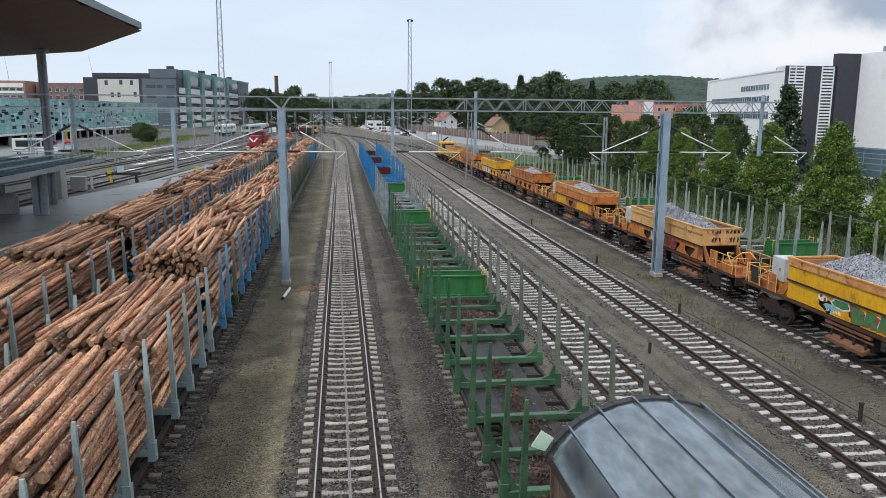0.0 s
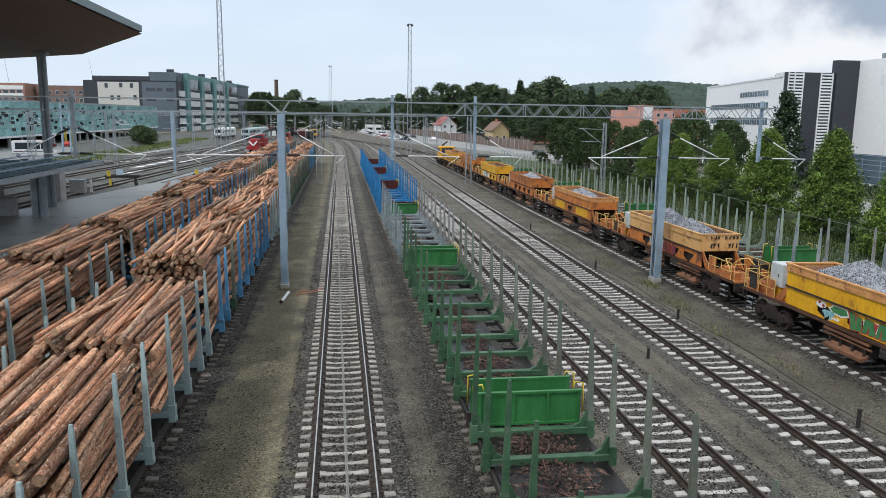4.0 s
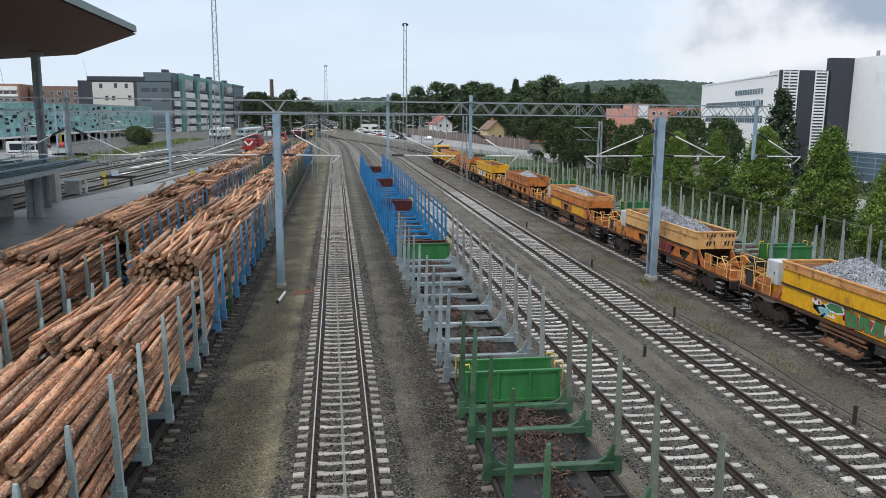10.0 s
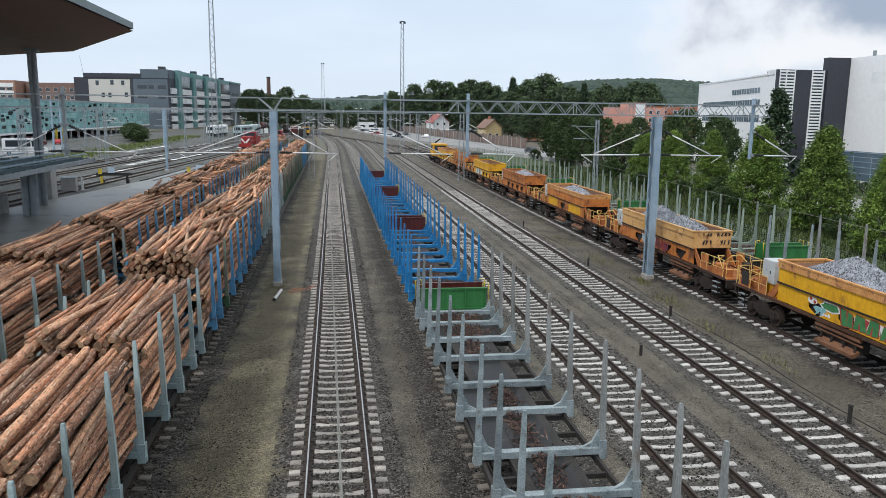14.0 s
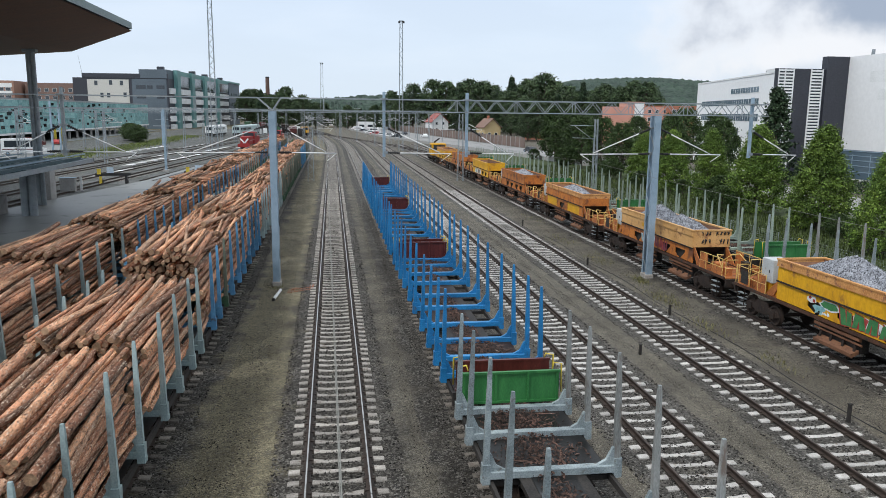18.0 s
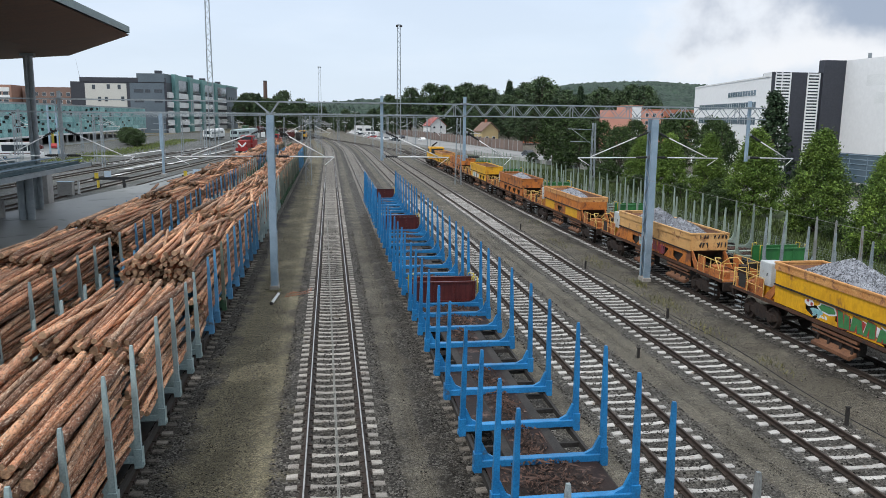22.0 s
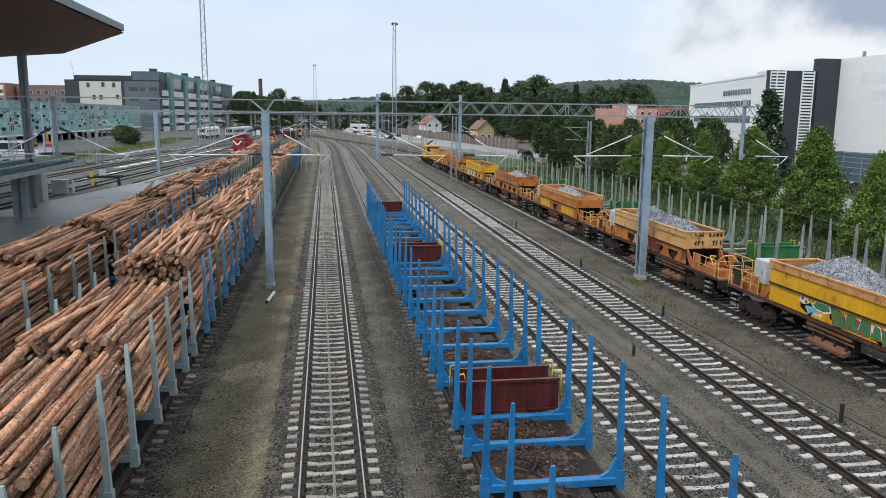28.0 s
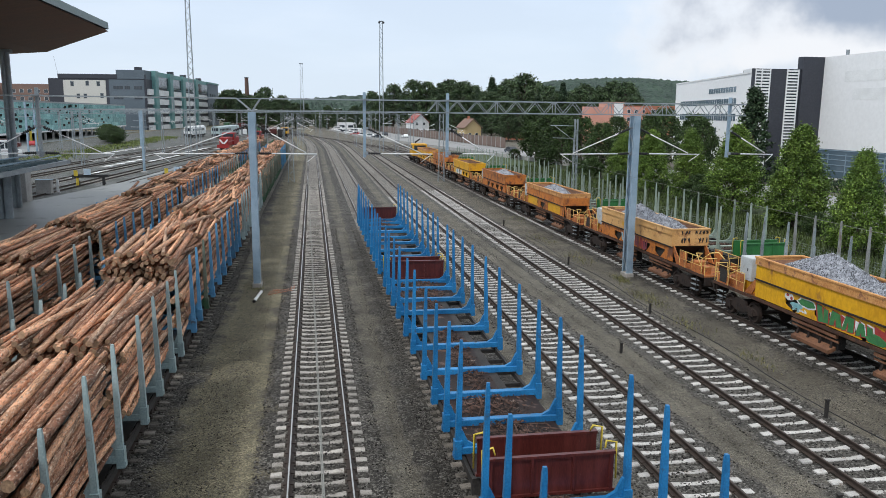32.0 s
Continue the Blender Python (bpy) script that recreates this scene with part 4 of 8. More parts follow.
def log_mesh(seed):
    r = random.Random(seed)
    gg = Geo()
    n, k = 9, 6
    L, r0, r1 = 1.0, 1.0, r.uniform(0.72, 0.9)
    bx, bz = r.uniform(-0.3, 0.3), r.uniform(-0.2, 0.2)
    p = []
    for j in range(k):
        t = j / (k - 1)
        rad = r0 + (r1 - r0) * t + r.uniform(-0.05, 0.05)
        cx, cz = bx * math.sin(math.pi * t), bz * math.sin(math.pi * t)
        for i in range(n):
            a = 2 * math.pi * i / n
            q = rad * (1 + r.uniform(-0.06, 0.06))
            p.append((cx + q * math.cos(a), t - 0.5, cz + q * math.sin(a)))
    f = [(j * n + i, j * n + (i + 1) % n, (j + 1) * n + (i + 1) % n, (j + 1) * n + i) for j in range(k - 1) for i in range(n)]
    gg.poly(p, f, True, 0)
    o = len(gg.v)
    gg.poly(p[:n] + p[-n:], [tuple(range(n - 1, -1, -1)), tuple(range(n, 2 * n))], False, 1)
    return gg


LOGS = [log_mesh(300 + i) for i in range(9)]
LOG_MESHES = [q.mesh("log", M_BARK, M_LOGEND) for q in LOGS]


def pile(seed, length, base, top, half, crown):
    """Places for the logs of one stack: (x, z, radius, dy, yaw, tilt, mesh)."""
    r = random.Random(seed)
    out = []
    z, row = base, 0
    lean = r.choice((-1, 1)) * r.uniform(1.0, 4.0)
    fan = r.uniform(-2.5, 2.5)
    while True:
        rad = r.uniform(0.073, 0.086)
        if z + rad > top + crown:
            break
        over = max(0.0, (z - (top - 0.15)) / max(0.05, crown + 0.15))
        w = half - 0.02 - over * half * 0.35
        x = -w + rad * (1 + row % 2) * r.uniform(0.8, 1.1)
        while x < w - rad * 0.6:
            big = r.random()
            q = rad * (r.uniform(0.70, 1.02) if big < 0.82 else r.uniform(1.05, 1.5))
            loose = 1.0 + 2.6 * (over > 0) + 1.5 * (abs(x) > half - 0.35)
            out.append((x + r.uniform(-0.03, 0.03), z + r.uniform(-0.035, 0.05) * (1 + 0.9 * (over > 0)), q, r.gauss(0, 0.2), r.gauss(0, 0.75 * loose) + lean * over + fan * x / half * (0.3 + over), r.gauss(0, 0.5 * loose), r.randrange(len(LOG_MESHES))))
            x += max(rad * 1.7, q * 1.15 + rad) * (1.03 if over <= 0 else 1.16)
        z += rad * 1.80
        row += 1
    return out


def log_stack(at, seed, length=5.9, near=True, top=3.72, half=1.38, crown=0.5):
    base = 1.47
    rows = pile(seed, length, base, top, half, crown)
    if near:
        t = thing("log_stack", "stack of pine logs with flaking red-brown bark on a wagon", "log stack", (at[0], at[1], 0), "log stacks")
        for x, z, q, dy, yaw, tilt, k in rows:
            if abs(x) < half - 0.36 and z < top - 0.7:
                continue
            ob = part("log", LOG_MESHES[k], None, t, at=Matrix.LocRotScale((x, length / 2 + dy, z), Euler((radians(tilt), rng.choice((0, 1, 2, 3)) * 1.3, radians(yaw))), None) @ Matrix.Diagonal((q, length * rng.uniform(0.965, 1.02) * (1 if dy < 0 else 0.98), q, 1)))
        return t
    gg = Geo()
    for x, z, q, dy, yaw, tilt, k in rows:
        if abs(x) > half - 0.28 or z > top - 0.35 or dy < -0.02:
            a = math.tan(radians(yaw)) * length / 2
            b = math.tan(radians(tilt)) * length / 2
            gg.tube((x + a, dy, z - b), (x - a, length + dy, z + b), q, q * 0.82, n=6, mi=0, capmi=1, smooth=True)
    t = thing("log_stack", "stack of pine logs with red-brown bark on a far wagon", "log stack", (at[0], at[1], 0), "log stacks")
    tagged(part("log_pile", gg, (M_BARKFAR, M_LOGEND), t), kind="stuff")
    return t


# far panel of each loaded wagon, its paint, and the odd stakes of another colour
seq1 = (("silver", ()), ("blue", ((7,), "green")), ("silver", ()), ("green", ()), ("green", ()), ("blue", ()), ("green", ()))
for i, (c, odd) in enumerate(seq1):
    y = 25.9 + i * PERIOD
    words = {"silver": "light grey timber wagon loaded with pine logs", "blue": "blue timber wagon loaded with pine logs", "green": "green timber wagon loaded with pine logs"}[c]
    timber_wagon({"blue": "oldblue", "silver": "pale"}.get(c, c), (X0 + bend(y), y, 0), "loaded timber wagons", words, -1, False, False, odd=odd)
    for j, o in enumerate((-20.1, -14.1, -7.6)):
        log_stack((X0 + bend(y), y + o), 500 + i * 7 + j, 5.9 if j < 2 else 6.5, i == 0 and y + o > 4 or i == 1 and j < 2, top=(3.3, 3.66, 3.76)[j] if i == 0 else (3.9 if i == 1 else 3.72), crown=(0.12, 0.14, 0.2)[j] if i == 0 else ((0.4, 0.25, 0.5)[j] if i == 1 else (0.16, 0.08, 0.22)[j]))
seq2 = (("silver", ()), ("blue", ()), ("blue", ()), ("silver", ()), ("blue", ()), ("blue", ()), ("green", ()))
for i, (c, odd) in enumerate(seq2):
    y = 35.2 + i * PERIOD
    words = {"silver": "light grey timber wagon loaded with pine logs by the platform", "blue": "blue timber wagon loaded with pine logs by the platform", "green": "green timber wagon loaded with pine logs by the platform"}[c]
    timber_wagon({"blue": "oldblue", "silver": "pale"}.get(c, c), (XM + bend(y), y, 0), "loaded timber wagons", words, -1, False, False, odd=odd)
    for j, o in enumerate((-20.1, -14.1, -7.6)):
        log_stack((XM + bend(y), y + o), 700 + i * 7 + j, 5.9 if j < 2 else 6.5, (i < 1 and j > 0) or (i == 1 and j == 0), top=3.8, crown=(0.5, 0.3, 0.55)[j])

# ---- ballast hopper wagons ----
M_GRAFW = mat("white_spray_paint", (0.55, 0.57, 0.58), (0.75, 0.77, 0.78), 0.6, scale=5, fine=30, bump=0.0)
M_GRAFG = mat("green_spray_paint", (0.03, 0.14, 0.05), (0.06, 0.24, 0.08), 0.6, scale=5, fine=30, bump=0.0)
M_GRAFR = mat("red_spray_paint", (0.26, 0.03, 0.03), (0.42, 0.06, 0.05), 0.6, scale=5, fine=30, bump=0.0)
M_GRAFB = mat("turquoise_spray_paint", (0.12, 0.33, 0.36), (0.3, 0.52, 0.56), 0.6, scale=5, fine=30, bump=0.0)
M_GRAFK = mat("black_spray_paint", (0.02, 0.02, 0.022), (0.05, 0.05, 0.05), 0.6, scale=5, fine=30, bump=0.0)
M_BEIGE = mat("beige_faded_paint", (0.53, 0.275, 0.085), (0.70, 0.42, 0.17), 0.6, scale=1.2, fine=18, bump=0.06, stain=(0.30, 0.14, 0.06), stain_at=0.58)
M_SAFETY = mat("worn_yellow_rail_paint", (0.55, 0.34, 0.08), (0.78, 0.58, 0.22), 0.6, scale=4, fine=30, stain=(0.3, 0.13, 0.05), stain_at=0.6)


def island_stone():
    m = mat("crushed_granite_heap", (0.10, 0.106, 0.122), (0.25, 0.26, 0.285), 0.9, scale=3, fine=18, bump=0.2)
    nt = m.node_tree
    b = nt.nodes["Principled BSDF"]
    src = b.inputs["Base Color"].links[0].from_socket
    gi = nt.nodes.new("ShaderNodeNewGeometry")
    hv = nt.nodes.new("ShaderNodeHueSaturation")
    vr = nt.nodes.new("ShaderNodeMapRange")
    vr.inputs["To Min"].default_value, vr.inputs["To Max"].default_value = 0.35, 2.2
    nt.links.new(gi.outputs["Random Per Island"], vr.inputs["Value"])
    nt.links.new(vr.outputs[0], hv.inputs["Value"])
    nt.links.new(src, hv.inputs["Color"])
    nt.links.new(hv.outputs[0], b.inputs["Base Color"])
    return m


M_HEAP = island_stone()
M_HOPRED = mat("red_orange_rusty_paint", (0.24, 0.07, 0.02), (0.52, 0.18, 0.045), 0.7, scale=1.6, fine=16, bump=0.15, stain=(0.14, 0.05, 0.025), stain_at=0.58, vary=0.15)
M_CABINET = mat("off_white_cabinet_paint", (0.40, 0.43, 0.44), (0.56, 0.59, 0.60), 0.55, scale=1.5, fine=14, bump=0.04, stain=(0.3, 0.22, 0.15), stain_at=0.66)
M_HOPSILL = mat("grimy_red_brown_sill", (0.03, 0.014, 0.009), (0.12, 0.052, 0.028), 0.75, scale=1.3, fine=16, bump=0.15, stain=(0.03, 0.022, 0.018), stain_at=0.58)
M_FLAP = mat("rusty_brown_flap", (0.09, 0.04, 0.022), (0.24, 0.11, 0.055), 0.8, scale=1.6, fine=16, bump=0.15)


def heap_z(x, y, peaks, rim):
    z = rim
    for px, py, sx, sy, h in peaks:
        z = max(z, rim + h * max(0.0, 1 - math.hypot((x - px) / sx, (y - py) / sy)) ** 0.85)
    return z


def heap_geo(seed, peaks, rim, y0, y1, n):
    r = random.Random(seed)
    gg = Geo()
    nx, ny = 12, 40
    p = []
    for j in range(ny + 1):
        for i in range(nx + 1):
            x, y = -1.45 + 2.9 * i / nx, y0 + (y1 - y0) * j / ny
            p.append((x, y, heap_z(x, y, peaks, rim) + r.uniform(-0.03, 0.03)))
    w = nx + 1
    gg.poly(p, [(j * w + i, j * w + i + 1, j * w + w + i + 1, j * w + w + i) for j in range(ny) for i in range(nx)])
    for _ in range(n):
        x, y = r.uniform(-1.45, 1.45), r.uniform(y0, y1)
        z = heap_z(x, y, peaks, rim)
        s = r.uniform(0.03, 0.065)
        a = r.uniform(0, 6.28)
        c, d = math.cos(a) * s, math.sin(a) * s
        k = r.uniform(0.7, 1.1)
        gg.poly([(x + c, y + d, z), (x - d * k, y + c * k, z + 0.01), (x - c, y - d, z), (x + d * k, y - c * k, z), (x + 0.01, y, z + s * 1.1), (x, y, z - s)], [(0, 1, 4), (1, 2, 4), (2, 3, 4), (3, 0, 4), (1, 0, 5), (2, 1, 5), (3, 2, 5), (0, 3, 5)])
    return gg


def rail_fence(pts, h, mid=True):
    """Bent tube guard rail along points at deck level, as separate posts and rails."""
    out = [Geo().path([(x, y, z + h) for x, y, z in pts], 0.024)]
    if mid:
        out.append(Geo().path([(x, y, z + h * 0.52) for x, y, z in pts], 0.018))
    posts = [Geo().tube(p, (p[0], p[1], p[2] + h), 0.024, n=6) for p in pts]
    return out, posts


def hopper(at, side, lip, label, peaks, seed, stones, cabinet=True, patches=()):
    """Origin on the rails under the far end of the body, which reaches 9.9 m towards -y."""
    t = thing("hopper_wagon", label, "railway wagon", at, "ballast hopper wagons")
    B = 9.9
    lipg = Geo()
    for s in (-1, 1):
        lipg.box(min(s * 1.52, s * 1.62), -B, 2.92, max(s * 1.52, s * 1.62), 0, 3.27, 0.0)
        lipg.box(min(s * 1.46, s * 1.66), -B - 0.03, 3.22, max(s * 1.46, s * 1.66), 0.03, 3.29)
    for y in (-B, -0.1):
        lipg.box(-1.52, y, 2.92, 1.52, y + 0.1, 3.27)
        lipg.box(-1.46, y - 0.03, 3.22, 1.46, y + 0.13, 3.29)
    part("lip", lipg, lip, t, "rusty reinforced top lip")
    for s in (-1, 1):
        upper = Geo().box(min(s * 1.46, s * 1.54), -B + 0.02, 2.26, max(s * 1.46, s * 1.54), -0.02, 2.92)
        part("upper_side", upper, lip if lip is M_BEIGE else side, t)
        part("ledge", Geo().box(min(s * 1.50, s * 1.60), -B - 0.01, 2.20, max(s * 1.50, s * 1.60), 0.01, 2.27), M_BOGIE, t, "dark steel ledge")
        # lower side: plates between four pockets, and sloping chute faces in them
        ys = (0.0, -2.1, -3.3, -3.9, -5.1, -6.0, -7.2, -7.8, -9.0, -B)
        xa, xb = min(s * 1.42, s * 1.48), max(s * 1.42, s * 1.48)
        for k in range(0, len(ys) - 1):
            z0 = 1.40
            if k % 2 == 0:
                part("lower_plate", Geo().box(xa, ys[k + 1], z0, xb, ys[k], 2.2), side, t)
            else:
                ym = (ys[k] + ys[k + 1]) / 2
                part("lower_plate", Geo().box(xa, ys[k + 1], 1.95, xb, ys[k], 2.2), side, t)
                part("chute_face", Geo().prism([(ys[k], z0), (ys[k], 1.62), (ym + 0.1, z0)], "x", xa, xb), side, t)
                part("chute_face", Geo().prism([(ys[k + 1], z0), (ym - 0.1, z0), (ys[k + 1], 1.85)], "x", xa, xb), side, t)
        # dark sheet added inside so that the pockets read as deep shade
        part("side_lining", Geo().box(min(s * 1.22, s * 1.26), -B + 0.1, 1.40, max(s * 1.22, s * 1.26), -0.1, 2.25), M_FRAME, t, "dark sheet standing in for the shade in the pockets")
        part("sill", Geo().box(min(s * 1.40, s * 1.52), -13.2, 1.22, max(s * 1.40, s * 1.52), 3.4, 1.36), M_HOPSILL, t, "rusty side sill")
        for y in (-3.9, -8.4):
            part("chute_flap", Geo().prism([(s * 1.16, 0.44), (s * 1.60, 0.30), (s * 1.63, 0.34), (s * 1.63, 0.46), (s * 1.18, 0.60)], "y", y - 1.1, y + 1.1), M_FLAP, t, "rusty brown discharge flap")
            part("chute", Geo().box(min(s * 0.7, s * 1.15), y - 1.2, 0.5, max(s * 0.7, s * 1.15), y + 1.2, 1.2), M_FRAME, t)
            for q in (-1.0, -0.35, 0.35, 1.0):
                part("flap_arm", Geo().beam((s * 1.36, y + q, 0.5), (s * 1.2, y + q * 0.9, 1.2), 0.07, 0.10), M_BOGIE, t)
            part("flap_shaft", Geo().tube((s * 1.32, y - 1.35, 0.86), (s * 1.32, y + 1.35, 0.86), 0.05, n=8), M_FLAP, t)
            part("flap_shaft", Geo().box(min(s * 1.30, s * 1.46), y - 1.3, 1.02, max(s * 1.30, s * 1.46), y + 1.3, 1.14), M_FLAP, t)
    inner = Geo()
    inner.poly([(-1.46, -B, 3.2), (1.46, -B, 3.2), (1.46, 0, 3.2), (-1.46, 0, 3.2), (-1.2, -B + 1.7, 1.5), (1.2, -B + 1.7, 1.5), (1.2, -1.7, 1.5), (-1.2, -1.7, 1.5)], [(0, 1, 5, 4), (1, 2, 6, 5), (2, 3, 7, 6), (3, 0, 4, 7), (4, 5, 6, 7)])
    part("hopper_inside", inner, M_HOPINSIDE, t, "bare rusty hopper inside")
    for y, d in ((0.0, 1), (-B, -1)):
        e = Geo()
        e.box(-1.5, min(y, y - 0.06 * d), 2.3, 1.5, max(y, y - 0.06 * d), 2.92)
        part("end_wall", e, lip if lip is M_BEIGE else side, t)
        part("end_slope", Geo().poly([(-1.45, y - 0.05 * d, 2.3), (1.45, y - 0.05 * d, 2.3), (1.2, y - 1.6 * d, 1.3), (-1.2, y - 1.6 * d, 1.3)], [(0, 1, 2, 3)]), M_BOGIE, t)
        for x in (-1.35, 1.35):
            part("end_strut", Geo().prism([(y - 0.0 * d, 2.3), (y - 0.25 * d, 2.3), (y + 0.35 * d, 1.4), (y + 0.9 * d, 1.4)], "x", x - 0.04, x + 0.04), M_HOPRED, t, "orange triangular strut plate")
    if peaks:
        tagged(part("stone_load", heap_geo(seed, peaks, 2.75, -B + 0.1, -0.1, stones), M_HEAP, t, "heaped blue-grey crushed stone"), kind="stuff")
    # end platforms
    for y0, y1 in ((0.0, 3.4), (-13.2, -B)):
        part("platform", Geo().box(-1.42, y0, 1.22, 1.42, y1, 1.30), M_HOPRED, t)
        far = y0 == 0.0
        d = 1 if far else -1
        e = y1 if far else y0
        for s in (-1, 1):
            p = [(s * 1.45, e - d * 2.5, 1.3), (s * 1.45, e - d * 1.9, 1.3), (s * 1.45, e - d * 1.2, 1.3), (s * 1.45, e - d * 0.25, 1.3)]
            rr, pp = rail_fence(p, 0.95)
            for q in rr:
                part("guard_rail", q, M_SAFETY, t, "worn yellow tube rail")
            for q in pp:
                part("rail_post", q, M_SAFETY, t, "worn yellow tube post")
            rr, pp = rail_fence([(s * 1.4, e, 1.3), (s * 0.5, e, 1.3)], 0.95)
            for q in rr + pp:
                part("guard_rail", q, M_SAFETY, t, "worn yellow tube rail")
            part("side_plate", Geo().box(min(s * 1.44, s * 1.47), min(e - d * 1.2, e - d * 0.3), 1.3, max(s * 1.44, s * 1.47), max(e - d * 1.2, e - d * 0.3), 1.78), M_HOPRED, t)
            part("side_plate", Geo().box(min(s * 1.43, s * 1.46), min(e - d * 2.5, e - d * 1.75), 1.3, max(s * 1.43, s * 1.46), max(e - d * 2.5, e - d * 1.75), 2.2), M_HOPRED, t)
            part("valve_box", Geo().box(min(s * 0.5, s * 1.0), min(e - d * 0.9, e - d * 0.4), 1.3, max(s * 0.5, s * 1.0), max(e - d * 0.9, e - d * 0.4), 1.7 + 0.3 * (s > 0), 0.02), M_BOGIE if s > 0 else M_HOPRED, t)
            part("brake_pipe", Geo().path([(s * 0.3, e - d * 2.8, 1.42), (s * 0.35, e - d * 1.6, 2.2), (s * 0.9, e - d * 1.5, 2.25), (s * 1.2, e - d * 0.5, 1.6)], 0.03), M_SAFETY, t)
            for k in range(3):
                part("step", Geo().box(min(s * 1.36, s * 1.62), e - d * 0.75 - 0.28, 0.42 + 0.27 * k, max(s * 1.36, s * 1.62), e - d * 0.75 + 0.28, 0.45 + 0.27 * k), M_GALVDARK, t, "grey steel step")
            for q in (-0.29, 0.29):
                part("step_hanger", Geo().box(s * 1.6 - 0.02, e - d * 0.75 + q - 0.015, 0.4, s * 1.6 + 0.02, e - d * 0.75 + q + 0.015, 1.2), M_BOGIE, t)
        part("headstock", Geo().box(-1.4, min(e, e + 0.12 * d), 0.82, 1.4, max(e, e + 0.12 * d), 1.24), M_BOGIE, t)
        for x in (-0.88, 0.88):
            part("buffer", Geo().tube((x, e + 0.1 * d, 1.03), (x, e + 0.4 * d, 1.03), 0.08, n=10).tube((x, e + 0.4 * d, 1.03), (x, e + 0.46 * d, 1.03), 0.2, n=14), M_BOGIE, t)
        part("hose_box", Geo().box(-1.2, min(e - d * 1.7, e - d * 1.1), 1.3, -0.2, max(e - d * 1.7, e - d * 1.1), 1.85, 0.03), M_HOPRED, t)
    if cabinet:
        cb = part("cabinet", Geo().box(-1.15, 0.75, 1.9, 0.1, 1.65, 3.0, 0.03), M_CABINET, t, "off-white control cabinet")
        part("door_handle", Geo().box(-1.18, 1.0, 2.35, -1.15, 1.04, 2.5), M_BLACK, cb)
        part("cabinet_stand", Geo().box(-1.1, 0.8, 1.3, 0.05, 1.6, 1.9), M_HOPYELLOW, t, "yellow cabinet stand")
        part("notice_plate", Geo().box(-1.49, 2.3, 1.45, -1.475, 2.9, 2.1), M_FRAME, t, "dark notice plate")
    part("centre_sill", Geo().box(-0.3, -13.2, 0.85, 0.3, 3.4, 1.2), M_BOGIE, t)
    for y in (1.2, -11.2):
        part("bogie", BOGIE, None, t, at=(0, y, 0.02))
        for dy in (-0.92, 0.92):
            wheelset(t, (0, y + dy, 0.47))
    for nm, y0, z0, y1, z1, mt in patches:
        zz = 1.49 if z1 <= 2.2 else 1.55
        part(nm, Geo().box(-zz, y0, z0, -zz + 0.004, y1, z1), mt, t)
    return t


HX = [(28.9, M_HOPYELLOW, M_HOPRUST, "yellow ballast hopper wagon with graffiti, heaped with crushed stone"), (46.5, M_HOPORANGE, M_BEIGE, "faded orange ballast hopper wagon heaped with crushed stone"), (64.2, M_HOPORANGE, M_HOPRUST, "orange and yellow ballast hopper wagon part filled with stone"), (81.9, M_HOPORANGE, M_HOPORANGE, "orange ballast hopper wagon part filled with stone"), (99.6, M_HOPYELLOW, M_HOPYELLOW, "yellow ballast hopper wagon with pale graffiti"), (117.2, M_HOPORANGE, M_HOPORANGE, "orange ballast hopper wagon far down the siding"), (134.8, M_HOPYELLOW, M_HOPRUST, "yellow ballast hopper wagon far down the siding")]
PK = [((0.25, -3.1, 2.3, 2.9, 1.25), (0.3, -7.2, 2.3, 3.0, 1.0)), ((0.3, -3.0, 2.1, 2.2, 1.12), (0.3, -5.9, 2.0, 2.8, 0.85)), ((0.3, -4.0, 1.6, 3.2, 0.75),), ((0.3, -4.6, 1.7, 3.4, 0.8),), (), (), ()]


def letters(t, y, z0, z1, widths, fills, edge, x=-1.484, seed=1):
    """Unreadable sprayed shapes: slanted strokes with a pale outline, lying on the side plates."""
    q = random.Random(seed)
    for w, mt in zip(widths, fills):
        for kind in range(3):
            a = y - w * (0.18 + 0.30 * kind)
            b = a - w * q.uniform(0.18, 0.30)
            lean = q.uniform(-0.16, 0.16)
            lo, hi = z0 + q.uniform(0, 0.12), z1 - q.uniform(0, 0.15)
            out = [(a, lo), (a + lean, hi), (b + lean, hi - 0.05), (b, lo + 0.04)]
            cy, cz = (a + b) / 2, (lo + hi) / 2
            big = [(cy + (p - cy) * 1.35, cz + (r - cz) * 1.12) for p, r in out]
            n = q.random() * 0.004
            part("graffiti_outline", Geo().prism(big, "x", x - 0.003 - n, x), edge, t)
            part("graffiti_stroke", Geo().prism(out, "x", x - 0.009 - n, x), mt, t)
        y -= w
    return y


def blob(t, y, z, ry, rz, mt, x=-1.484, proud=0.004):
    q = random.Random(int(-y * 100))
    rag = [q.uniform(0.86, 1.1) for _ in range(14)]
    part("graffiti_blob", Geo().prism([(y + ry * rag[k] * math.cos(k * math.pi / 7), z + rz * rag[k] * math.sin(k * math.pi / 7)) for k in range(14)], "x", x - proud, x), mt, t)


